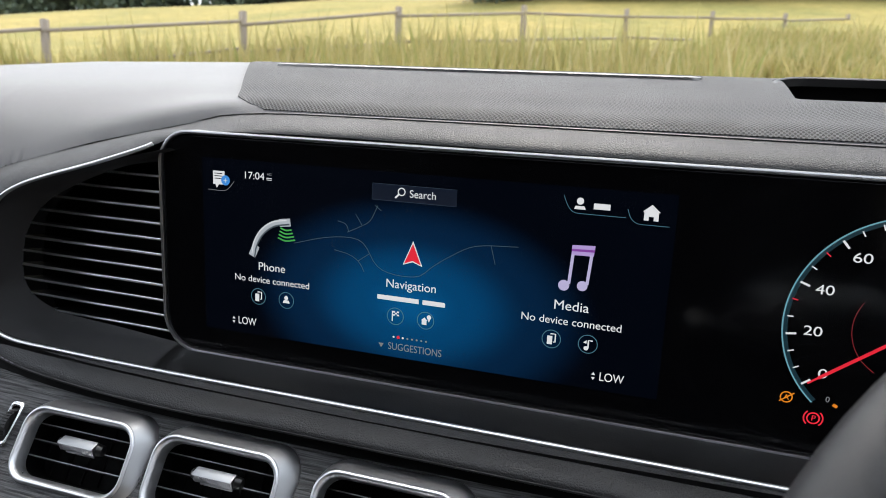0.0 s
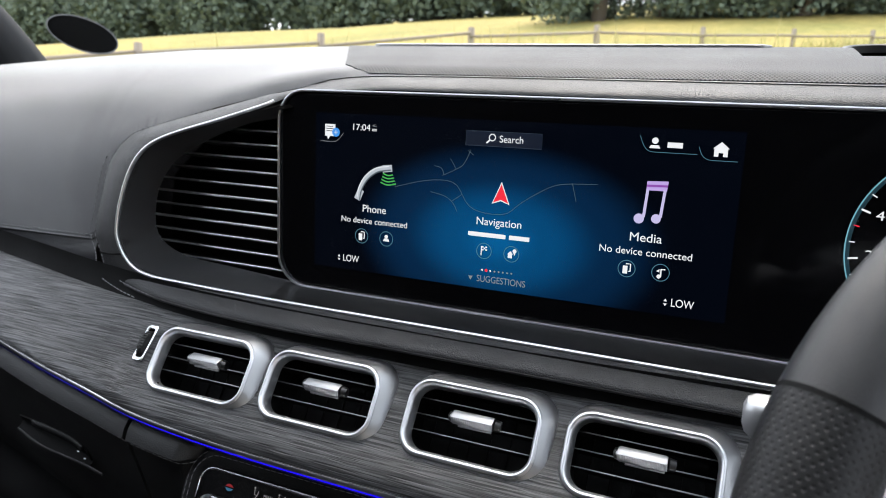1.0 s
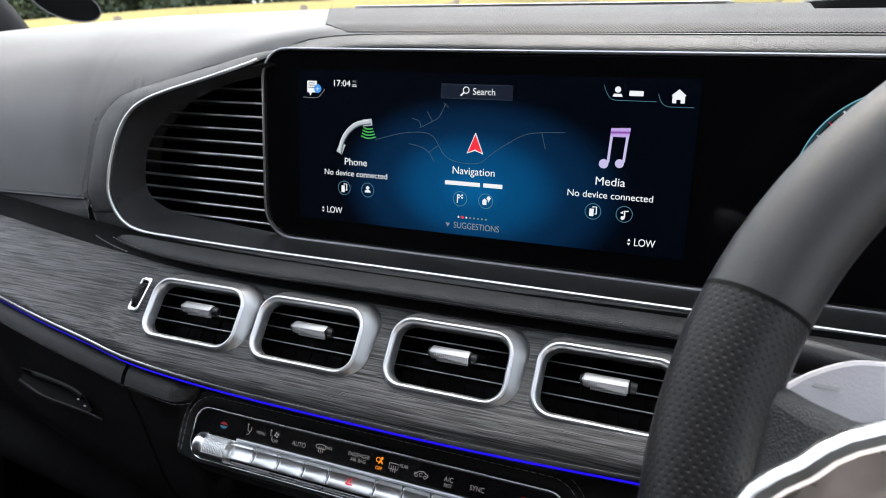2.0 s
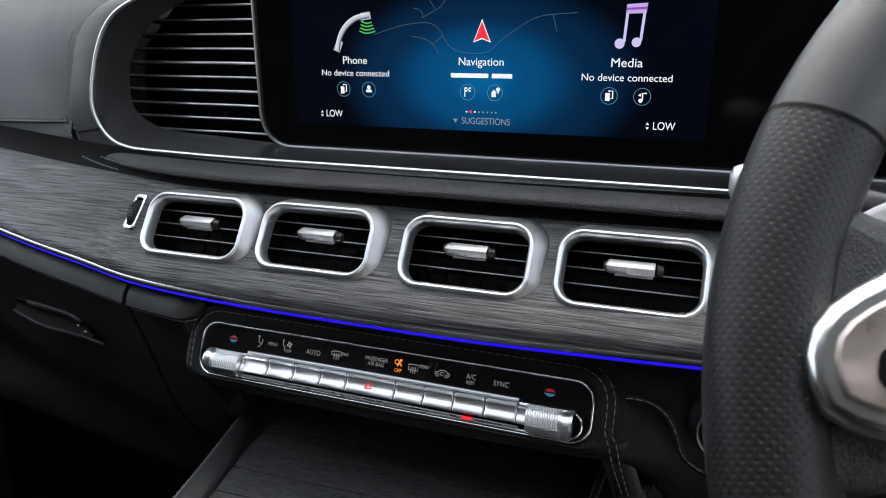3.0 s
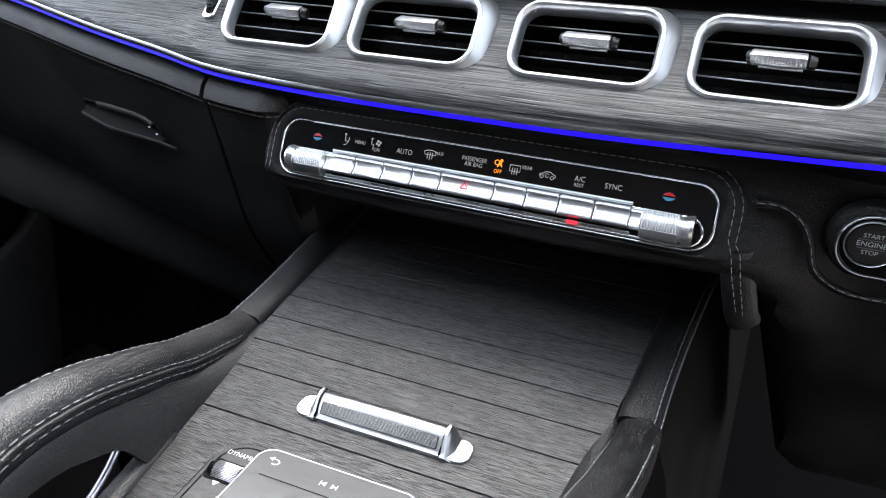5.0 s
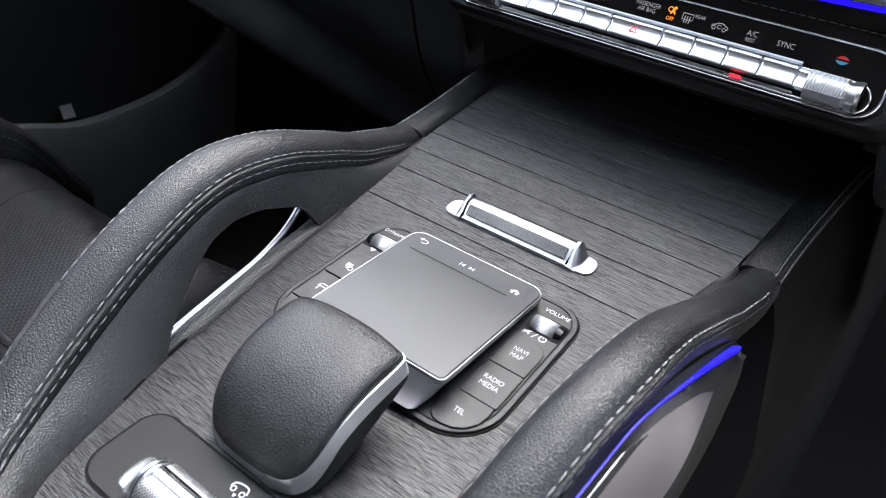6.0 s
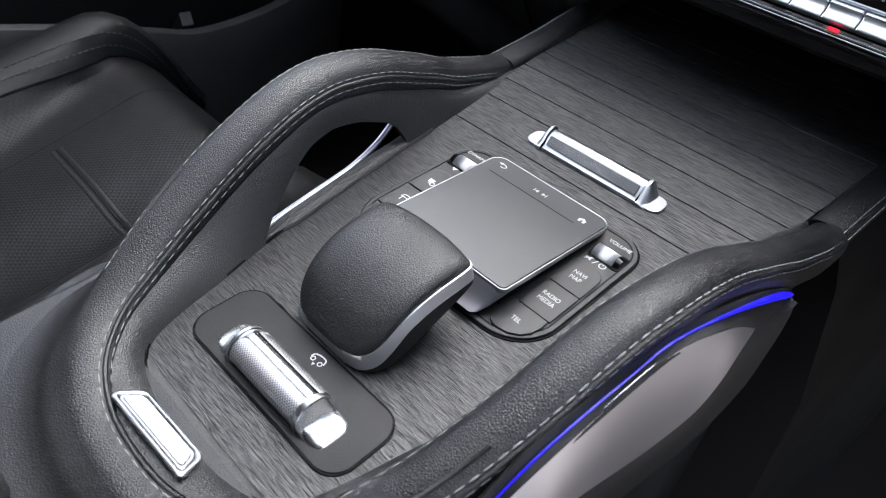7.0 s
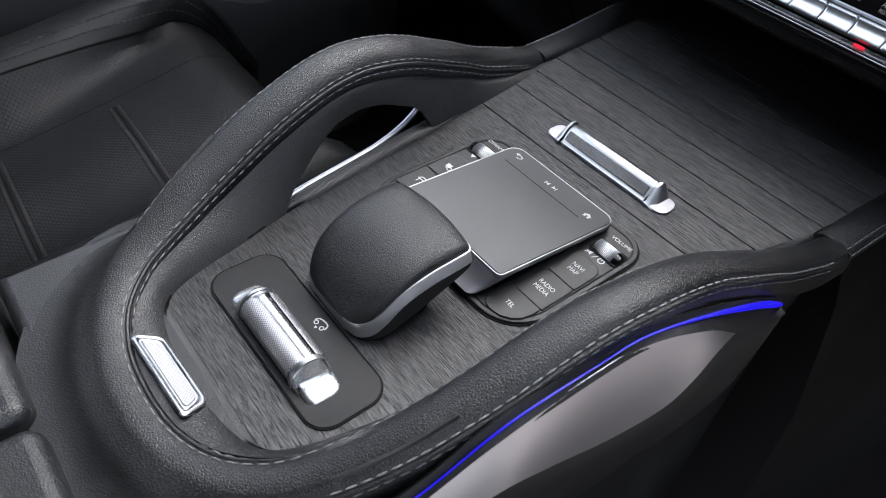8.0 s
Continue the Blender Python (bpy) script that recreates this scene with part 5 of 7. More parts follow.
k_ = min(range(80), key=lambda i: abs(rail_path[i][1] + 0.168) + (0 if rail_path[i][0] < 0 else 9))
part("wall_seam", sweep([p + np.array((0.0004, 0.0004, 0.0004)) for p in wall_rows[k_]], ring(0.0006, 0.0006, 6)), BLACK_MATT, console)
part("inner_wall", slab(loft(wall_rows), 0.003), LEATHER, console, "black leather inner wall")
cut = [i for i in range(161) if rail_path[i][0] < 0 and -0.095 < rail_path[i][1] < 0.02]
part("outer_wall", loft(outer_rows[: cut[0]]), LEATHER_LOW, console)
part("outer_wall", loft(outer_rows[cut[-1] + 1 :]), LEATHER_LOW, console)
low_left = []
for i in range(cut[0] - 5, cut[-1] + 10):
    e = edge_path[i]
    k = min(1.0, (i - cut[0] + 5) / 5, (cut[-1] + 9 - i) / 7)
    low_left.append([(e[0] + du * k - 0.003 * (1 - k), e[1], w * k - 0.002 * (1 - k)) for du, w in ((0.0035, -0.0010), (0.0026, 0.0012), (0.0006, 0.0028), (-0.0030, 0.0034), (-0.0066, 0.0022), (-0.0088, -0.0030))] + [(e[0] - 0.0088, e[1], -0.10), (e[0] - 0.0088, e[1], -0.42)])
part("opening_sill", loft(low_left), KNEE_LEATHER, console)
for s in (-1, 1):
    lip = spline([(s * u, v, w) for u, v, w in ((0.0785, -0.0995, 0.0), (0.0798, -0.092, 0.0012), (0.0822, -0.078, 0.0014), (0.0855, -0.0566, 0.0014), (0.0889, -0.0354, 0.0014), (0.0935, -0.018, 0.0016), (0.0970, -0.006, 0.0030), (0.0988, 0.002, 0.0060), (0.0985, 0.0078, 0.0115))], 40)
    part("opening_chrome", sweep(lip, ring(0.0019, 0.0017, 10)), SATIN, console, "bright metal lip of the hand opening")

# outer trim of the grip facing the driver: satin panel with a light line above
LIGHT_LINE = [(0.128, 0.158, 0.9515), (0.1275, 0.125, 0.9665), (0.1250, 0.083, 0.9790), (0.1210, 0.050, 0.9815), (0.1195, 0.030, 0.9770), (0.1170, -0.0115, 0.966), (0.1130, -0.044, 0.9415), (0.1080, -0.08, 0.925), (0.100, -0.13, 0.912)]
ll = spline(LIGHT_LINE, 70)
grip = thing("grip_trim", "satin silver grip trim panel with a blue light line beside the driver", "trim panel")
part("ambient_light", sweep(ll[1:], ring(0.0016, 0.0013, 8), scale=np.interp(np.linspace(0, 1, len(ll) - 1), (0, 0.04, 0.14, 0.22, 0.32, 1), (0.7, 1.2, 0.95, 0.6, 0.30, 0.26))), LED_GRIP, grip, "glowing blue light strip")
# edges of the panel from its forward tip back: upper, lower, and the outer rim of the border below it
TIP = (0.1308, 0.1078, 0.9610)
P_TOP = [TIP, (0.1291, 0.0853, 0.9735), (0.1262, 0.0576, 0.9812), (0.1244, 0.0408, 0.9822), (0.1233, 0.0265, 0.9800), (0.1218, 0.0006, 0.9722), (0.1196, -0.0225, 0.9606), (0.1140, -0.060, 0.9335), (0.1040, -0.130, 0.9090)]
P_LOW = [TIP, (0.1330, 0.0930, 0.9590), (0.1346, 0.0798, 0.9506), (0.1342, 0.0659, 0.9408), (0.1315, 0.0379, 0.9368), (0.1290, 0.0047, 0.9405), (0.1268, -0.0215, 0.9400), (0.1200, -0.060, 0.9160), (0.1100, -0.130, 0.8800)]
P_RIM = [(0.1300, 0.1560, 0.9505), (0.1330, 0.1440, 0.9440), (0.1340, 0.1380, 0.9300), (0.1345, 0.1254, 0.9093), (0.1330, 0.0898, 0.8987), (0.1300, 0.0569, 0.8961), (0.1270, 0.020, 0.8930), (0.1245, -0.020, 0.8880), (0.1170, -0.060, 0.8720), (0.1080, -0.130, 0.8480)]
NOSE = (0.1288, 0.1535, 0.9508)
top, low = spline(P_TOP, 60), spline(P_LOW, 60)
rows = [[a + (b - a) * s + np.array((0.0006 * math.sin(math.pi * s), 0, 0)) * min(1.0, np.linalg.norm(b - a) / 0.04) for s in np.linspace(0, 1, 14)] for a, b in zip(top, low)]
long_top, long_low, rim = spline([NOSE] + P_TOP, 70), spline([NOSE] + P_LOW, 70), spline(P_RIM, 70)
rows_b = [[a + np.array((-0.003, 0, 0.002)), a + np.array((-0.0006, 0, -0.0010)), (a + b) / 2 + np.array((-0.0006, 0, 0)), b + np.array((-0.0002, 0, 0.0003))] for a, b in zip(ll, long_top)]
rows_c = [[a + np.array((-0.0002, 0, -0.0002)), a + (b - a) * 0.1 + np.array((0.0016, 0, 0)), a + (b - a) * 0.55 + np.array((0.0026, 0, 0)), b, b + np.array((-0.006, -0.004, -0.008)), b + np.array((-0.016, -0.012, -0.06))] for a, b in zip(long_low, rim)]
part("panel", slab(loft(rows), 0.001), SATIN, grip, "satin silver panel")
part("light_channel", slab(loft(rows_b), 0.002), GREY_PLASTIC, grip)
part("lower_edge", slab(loft([spline(r, 20) for r in rows_c]), 0.002), GREY_PLASTIC, grip, "soft black border below the panel")

# fixed wood inlay behind the sliding cover
outline = [(u, v) for u, v, _ in edge_path]
rear = [(u, v) for u, v in outline if v < 0.0480]
rear = [(rear[0][0] - 0.0005, 0.0507)] + rear + [(rear[-1][0] + 0.0005, 0.0507)]
rear = rear[::-1]
inlay = grain(part("wood_inlay", plate([(u * 1.01, v - 0.001) for u, v in [(a, b + 0.001 if b > 0.05 else b) for a, b in rear]], 0.004, 0.0, m=Matrix.Translation((0, 0, -0.004))), WOOD, console, "grey open-pore wood inlay"))
sharp(inlay)
part("inlay_gap", sweep([(u * 0.996, v + 0.0010, 0.0002) for u, v in reversed(rear)], ring(0.0011, 0.0011, 6)), BLACK_MATT, console)
part("bed", plate([(u * 0.97, v) for u, v in rear[1:-1]] + [(-0.098, 0.124), (-0.122, 0.30), (0.122, 0.30), (0.098, 0.124)], 0.004, m=Matrix.Translation((0, 0, -0.012))), BLACK_MATT, console)

# sliding slatted cover of the stowage bay
cover = thing("slatted_cover", "closed sliding cover of grey wood slats over the stowage bay", "sliding cover", KON)
v = 0.0515
while v < 0.31:
    wv = 0.0337 if v < 0.06 else 0.0236
    u0, u1 = [float(np.interp(x, (0.04, 0.124, 0.31), (0.1025, 0.1040, 0.1290))) for x in (v, v + wv)]
    bm = plate([(-u0, v + 0.0004), (u0, v + 0.0004), (u1, v + wv - 0.0004), (-u1, v + wv - 0.0004)], 0.004, 0.0003, m=Matrix.Translation((0, 0, -0.0042)))
    grain(part("slat", bm, WOOD, cover, smooth=False))
    v += wv
# side leather strips from the rail's foot to the dashboard
for s in (-1, 1):
    a = spline([(s * 0.1165, 0.1215, -0.0012), (s * 0.1185, 0.16, -0.001), (s * 0.1240, 0.22, 0.0), (s * 0.1320, 0.29, 0.0)], 30)
    st = part("side_strip", sweep(a, ring(0.011, 0.006, 14, 2.6)), LEATHER, console, "leather side strip")
    for du, dw in ((0.0072, 0.0055), (0.0106, 0.0030)):
        part("strip_stitching", stitches([p + np.array((s * du, 0, dw)) for p in a], 0.0042, 0.0012, 0.0003), THREAD, st)
    b = spline([tuple(p) for p in a[::6]] + [(s * 0.150, 0.45, -0.03), (s * 0.165, 0.70, -0.06)], 30)
    part("strip_wall", loft([[p + np.array((s * q, 0, w)) for q, w in ((0.009, -0.002), (0.018, -0.03), (0.034, -0.12), (0.050, -0.42))] for p in b]), BLACK_MATT, console)

pull = thing("cover_handle", "satin silver pull handle with a ribbed insert on the slatted cover", "handle", KON @ pose(0.0015, 0.0715, 0))
PULL_SIDE = ((-0.0088, 0.0), (-0.0086, 0.0020), (-0.0066, 0.0030), (-0.0022, 0.0086), (0.0010, 0.0100), (0.0040, 0.0096), (0.0062, 0.0070), (0.0070, 0.0))
body = loft([[(u, a, b * k) for a, b in PULL_SIDE] for u, k in [(-0.0330, 0.94), (-0.0322, 1.0), (0.0322, 1.0), (0.0330, 0.94)]], closed=True, caps=True)
sharp(part("bar", body, TOGGLE_METAL, pull), 40)
INSERT = pose(0, -0.0046, 0.0058, 51)
part("insert", plate(rounded(0.0625, 0.0062, 0.0007, 3), 0.0004, m=INSERT), INSERT_GREY, pull, "grey ribbed insert")
for k in range(11):
    part("insert_rib", rod(INSERT @ Vector((-0.0306, -0.0026 + 0.00052 * k, 0.0004)), INSERT @ Vector((0.0306, -0.0026 + 0.00052 * k, 0.0004)), 0.00020, 6), RIB_GREY, pull)
for s in (-1, 1):
    part("foot", loft([[(s * u, a * k, b * h / 0.0100) for a, b in PULL_SIDE] for u, k, h in ((0.0336, 1.10, 0.0112), (0.0350, 1.10, 0.0110), (0.0366, 1.06, 0.0078), (0.0378, 1.02, 0.0040), (0.0392, 1.0, 0.0018))], closed=True, caps=True), TOGGLE_METAL, pull, "satin end block")
    part("foot_tongue", plate(rounded(0.0105, 0.0150, (0.0058, 0.002, 0.002, 0.0058) if s > 0 else (0.002, 0.0058, 0.0058, 0.002), 6, cx=s * 0.0415, cy=-0.0008), 0.0014, 0.0007), SATIN, pull, "bright flat tongue")
    part("foot_groove", rod((s * 0.0333, -0.0085, 0.0025), (s * 0.0333, 0.0050, 0.0095), 0.0006, 6), BLACK_MATT, pull)

# ---- touchpad with its keys ----
pad = thing("touchpad", "dark grey touchpad with a silver edge and rows of keys", "touchpad", KON)
k_out = rounded(0.1240, 0.0975, (0.016, 0.016, 0.024, 0.024), 10, cx=0.001, cy=-0.0125)
part("key_base", plate(k_out, 0.0018, 0.0006), KEY_PLASTIC, pad)
part("key_gap", frame_ring(inset(k_out, -0.0010), inset(k_out, 0.0002), -0.0005, 0.0006, 0.0), BLACK_MATT, pad)
part("key_groove", frame_ring(inset(k_out, 0.0024), inset(k_out, 0.0032), 0.0012, 0.00195, 0.0), BLACK_MATT, pad)
P_TILT = -6.0
PADM = pose(0.0010, -0.0085, 0.0115, P_TILT)
def taper(x, y):
    """The pad narrows slightly towards the rear."""
    t_ = (0.0415 - y) / 0.083
    return x * (1 - 0.045 * t_) + 0.0010 * t_, y


p_out = [taper(x, y) for x, y in rounded(0.0785, 0.0830, (0.0075, 0.0075, 0.0030, 0.0030), 8)]
part("pad_body", plate(inset(p_out, 0.0035), 0.0105, 0.0, m=PADM @ Matrix.Translation((0, 0, -0.0125))), BLACK_MATT, pad)
part("pad_edge", frame_ring(inset(p_out, -0.0005), inset(p_out, 0.0002), -0.0026, 0.0000, 0.0002, m=PADM), HANDLE_METAL, pad, "bright silver edge")
part("pad_surface", plate(inset(p_out, 0.0004), 0.0024, 0.0005, m=PADM @ Matrix.Translation((0, 0, -0.0019))), PAD_GLASS, pad, "smooth dark grey touch surface")
corner = [(0.0340 + 0.0052 * math.cos(a), -0.0360 - 0.0052 * math.sin(a)) for a in np.linspace(0, math.pi / 2, 9)]
half = [(0.0392, y) for y in np.linspace(-0.006, -0.034, 12)] + corner + [(x, -0.0412) for x in np.linspace(0.030, 0.003, 8)]
rim = [taper(x, y) for x, y in half + [(-x, y) for x, y in reversed(half)]]
skirt = []
for out, fall_ in ((-0.0004, 0.0004), (0.0, 0.0010), (0.07, 0.10), (0.20, 0.30), (0.42, 0.60), (0.72, 0.86), (1.0, 1.0)):
    row = []
    for x, y in rim:
        near = max(0.0, min(1.0, (-y - 0.004) / 0.034)) ** 1.6
        row.append((x * (1 - 0.13 * out * near), y - 0.0115 * out * near, -0.0004 - (0.0014 + 0.0104 * near) * fall_))
    skirt.append(row)
part("pad_skirt", slab(loft(skirt), 0.0008), SATIN, pad, "satin silver rear skirt").matrix_local = PADM
part("pad_line", stroke([(-0.031, 0.0245), (0.027, 0.0245)], 0.0005, 0.0), BLACK_MATT, pad, smooth=False).matrix_local = PADM @ Matrix.Translation((0, 0, 0.0007))
for nm, bm in (("back_symbol", merge(stroke(spline([(-0.0312, 0.0352), (-0.0285, 0.0352), (-0.0268, 0.0338), (-0.0280, 0.0322), (-0.0298, 0.0322)], 14), 0.0007), flat([(-0.0328, 0.0352), (-0.0306, 0.0366), (-0.0306, 0.0338)]))),
               ("skip_symbol", merge(flat([(-0.0038, 0.0310), (-0.0014, 0.0324), (-0.0014, 0.0296)]), flat([(0.0012, 0.0324), (0.0036, 0.0310), (0.0012, 0.0296)]), stroke([(-0.0041, 0.0296), (-0.0041, 0.0324)], 0.0005), stroke([(0.0039, 0.0296), (0.0039, 0.0324)], 0.0005))),
               ("home_symbol", merge(flat([(0.0258, 0.0300), (0.0285, 0.0321), (0.0312, 0.0300)]), flat([(0.0265, 0.0301), (0.0265, 0.0282), (0.0279, 0.0282), (0.0279, 0.0301)]), flat([(0.0291, 0.0301), (0.0291, 0.0282), (0.0305, 0.0282), (0.0305, 0.0301)])))):
    part(nm, bm, PRINT, pad, smooth=False).matrix_local = PADM @ Matrix.Translation((0, 0, 0.0007))


def key(u, v, w, h, text=(), r=0.0010):
    k = part("key", plate(rounded(w, h, r, 4, cx=u, cy=v), 0.0014, 0.0004, m=Matrix.Translation((0, 0, 0.0014))), KEY_PLASTIC, pad)
    for j, tx in enumerate(text):
        part("lettering", lettering(tx, 0.0038, pose(u - 0.0004, v + 0.0021 * (len(text) - 1) - 0.0042 * j, 0.0029), squeeze=0.86), PRINT, k, smooth=False)
    if len(text) > 1:
        part("divider", stroke([(u - 0.0045, v), (u + 0.0035, v)], 0.0002, 0.0029), PRINT_DIM, k, smooth=False)
    return k


key(0.0500, -0.0062, 0.0185, 0.0215, ("NAVI", "MAP"), (0.007, 0.0010, 0.0010, 0.0010))
key(0.0500, -0.0280, 0.0185, 0.0215, ("RADIO", "MEDIA"))
key(0.0480, -0.0484, 0.0215, 0.0190, ("TEL",), (0.0010, 0.0010, 0.006, 0.014))
kl = key(-0.0480, -0.0076, 0.0185, 0.0215, (), (0.0010, 0.007, 0.0010, 0.0010))
part("map_symbol", merge(flat([(-0.0022, -0.0010), (-0.0026, 0.0020), (0.0012, 0.0020), (0.0010, -0.0010)]), circle_line(0.0016, -0.0014, 0.0013, 0.0005), stroke([(-0.0014, -0.0018), (0.0004, -0.0018)], 0.0005)), PRINT, kl, smooth=False).location = (-0.0490, -0.0088, 0.0029)
kl = key(-0.0480, -0.0297, 0.0185, 0.0215)
part("vehicle_symbol", merge(stroke(spline([(-0.0030, 0.0006), (-0.0020, 0.0024), (0.0016, 0.0024), (0.0028, 0.0006)], 14), 0.0006), stroke([(-0.0036, 0.0006), (0.0034, 0.0006)], 0.0006), stroke([(-0.0022, 0.0006), (-0.0022, -0.0024)], 0.0006), stroke([(0.0018, 0.0006), (0.0018, -0.0024)], 0.0006)), PRINT, kl, smooth=False).location = (-0.0480, -0.0293, 0.0029)
key(-0.0460, -0.0505, 0.0205, 0.0190, (), (0.0010, 0.0010, 0.014, 0.006))
for s, tx in ((1, "VOLUME"), (-1, "DYNAMIC")):
    cx = 0.0010 + s * 0.0500
    part("lettering", lettering(tx, 0.0036, pose(cx - s * 0.0005, 0.0275, 0.0020), squeeze=0.95), PRINT, pad, smooth=False)
    rl = part("roller", rod((cx - s * 0.0075, 0.0165, 0.0008), (cx + s * 0.0052, 0.0165, 0.0008), 0.0046, 40), ROLLER_CORE, pad, "knurled silver roller")
    for j in range(22):
        a = radians(4 + 8.2 * j)
        y_, z_ = 0.0165 + 0.0047 * math.cos(a), 0.0008 + 0.0047 * math.sin(a)
        part("ridge", rod((cx - s * 0.0073, y_, z_), (cx + s * 0.0050, y_, z_), 0.00020, 6), KEY_METAL, rl)
    part("roller_end", rod((cx + s * 0.0055, 0.0165, 0.0008), (cx + s * 0.0082, 0.0165, 0.0008), 0.0047, 24, 0.0040), GLOSS, pad)
    part("roller_well", plate(rounded(0.0185, 0.0118, 0.002, 4, cx=cx, cy=0.0165), 0.0006, m=Matrix.Translation((0, 0, 0.0016))), BLACK_MATT, pad)
part("mute_symbol", merge(flat([(0.0430, 0.0096), (0.0446, 0.0096), (0.0462, 0.0108), (0.0462, 0.0074), (0.0446, 0.0086), (0.0430, 0.0086)]), stroke([(0.0428, 0.0076), (0.0468, 0.0106)], 0.0005), stroke([(0.0480, 0.0070), (0.0500, 0.0112)], 0.0005), circle_line(0.0530, 0.0090, 0.0017, 0.0006, 120, 420), stroke([(0.0530, 0.0094), (0.0530, 0.0114)], 0.0006)), PRINT, pad, smooth=False).location = (0, 0, 0.0020)
part("arrow_symbol", flat([(-0.0520, 0.0108), (-0.0475, 0.0108), (-0.0498, 0.0080)]), PRINT, pad, smooth=False).location = (0, 0, 0.0020)

# ---- palm rest ahead of the level toggle ----
palm = thing("palm_rest", "padded black leather palm rest with a silver band", "palm rest", KON @ pose(0.0008, 0, 0))
PALM = [(-0.1165, 0.0140, 0.0064, 0.0082), (-0.1157, 0.0215, 0.0070, 0.0128), (-0.1125, 0.0270, 0.0098, 0.0195), (-0.1075, 0.0297, 0.0150, 0.0256), (-0.1000, 0.0308, 0.0210, 0.0308), (-0.0915, 0.0313, 0.0246, 0.0342),
        (-0.0820, 0.0316, 0.0266, 0.0362), (-0.0740, 0.0318, 0.0273, 0.0367), (-0.0680, 0.0318, 0.0276, 0.0360), (-0.0640, 0.0316, 0.0278, 0.0344), (-0.0620, 0.0308, 0.0279, 0.0318), (-0.0613, 0.0285, 0.0281, 0.0296)]
lv = spline([(v + 0.0012, hw * 0.885, lo + 0.0012, hi) for v, hw, lo, hi in PALM], 44)


def bow(u, v, hw):
    """Rounds both ends of the cushion seen from above."""
    front = max(0.0, (v + 0.088) / 0.027)
    rear = max(0.0, (-0.095 - v) / 0.0215)
    return v + 0.0042 * front**1.5 * (1 - (u / 0.032) ** 2) - 0.0050 * rear**1.5 * (1 - (u / 0.032) ** 2)


def palm_row(v, hw, lo, hi, n=31):
    row = []
    for k in range(n):
        a = math.pi * k / (n - 1)
        c, s_ = math.cos(a), math.sin(a)
        u = hw * math.copysign(abs(c) ** 0.5, c)
        row.append((u, bow(u, v, hw), lo + (hi - lo) * abs(s_) ** 0.62))
    return row


part("cushion", loft([palm_row(*q) for q in lv], caps=True), PALM_LEATHER, palm, "grained leather cushion")
band, under = [], []
for v, hw, lo, hi in lv:
    g = 0.0046 + 0.0030 * max(0.0, (-0.098 - v) / 0.018)
    bot = max(0.0006, 0.0009 + (v + 0.110) * 0.42)
    low = max(lo - g, bot)
    half = ((0.985, lo + 0.0011), (1.020, lo + 0.0010), (1.060, lo * 0.72 + low * 0.28), (1.096, lo * 0.28 + low * 0.72), (1.104, low + 0.0006), (1.060, low))
    ring_ = [(hw * k, z) for k, z in half] + [(-hw * k, z) for k, z in reversed(half)]
    band.append([(u, bow(u, v, hw), z) for u, z in ring_])
    half = ((1.075, low + 0.0004), (1.090, low * 0.6 + bot * 0.4), (1.100, bot + 0.0012), (1.06, bot))
    under.append([(hw * k * sg, bow(hw * k * sg, v, hw), z) for sg, ks in ((1, half), (-1, half[::-1])) for k, z in ks])
part("silver_band", loft(band, caps=True), BAND_METAL, palm, "satin silver band")
part("base", loft(under, closed=True, caps=True), BLACK, palm)
part("stem", loft([[(x, y, z) for x, y in rounded(0.050, 0.034, 0.010, 6, cy=-0.092)] for z in (-0.002, 0.012)], closed=True, caps=True), BLACK_MATT, palm)

# ---- suspension level toggle ----
tog = thing("level_toggle", "knurled silver toggle lever on a dark oval plate", "toggle switch", KON @ pose(0.0025, -0.1392, 0))
t_out = rounded(0.1030, 0.0362, 0.0105, 8)
part("plate", plate(t_out, 0.0010, 0.0004), GREY_PLASTIC, tog, "dark soft-touch plate")
part("plate_gap", frame_ring(inset(t_out, -0.0009), inset(t_out, 0.0001), -0.0005, 0.0006, 0.0), BLACK_MATT, tog)
T0, T1, TY = -0.0195, 0.0228, -0.0056
dots = dotted("barrel_knurl", (0.42, 0.42, 0.43), 0.0010, 0.30, 0.30, 0.45)
dots.node_tree.nodes["Principled BSDF"].inputs["Metallic"].default_value = 0.9
part("rear_barrel", rod((T0, TY - 0.0030, 0.0052), (T1, TY - 0.0030, 0.0052), 0.0066, 40), dots, tog, "finely knurled barrel")
part("ridge", rod((T0, TY + 0.0014, 0.0072), (T1, TY + 0.0014, 0.0072), 0.0042, 28), SILVER_BRIGHT, tog, "smooth bright ridge")
for dy, z in ((-0.0012, 0.0111), (0.0052, 0.0093)):
    part("ridge_groove", rod((T0, TY + dy, z), (T1, TY + dy, z), 0.0004, 8), BLACK_MATT, tog)
part("front_barrel", rod((T0, TY + 0.0046, 0.0042), (T1, TY + 0.0046, 0.0042), 0.0052, 32), dots, tog, "finely knurled barrel")
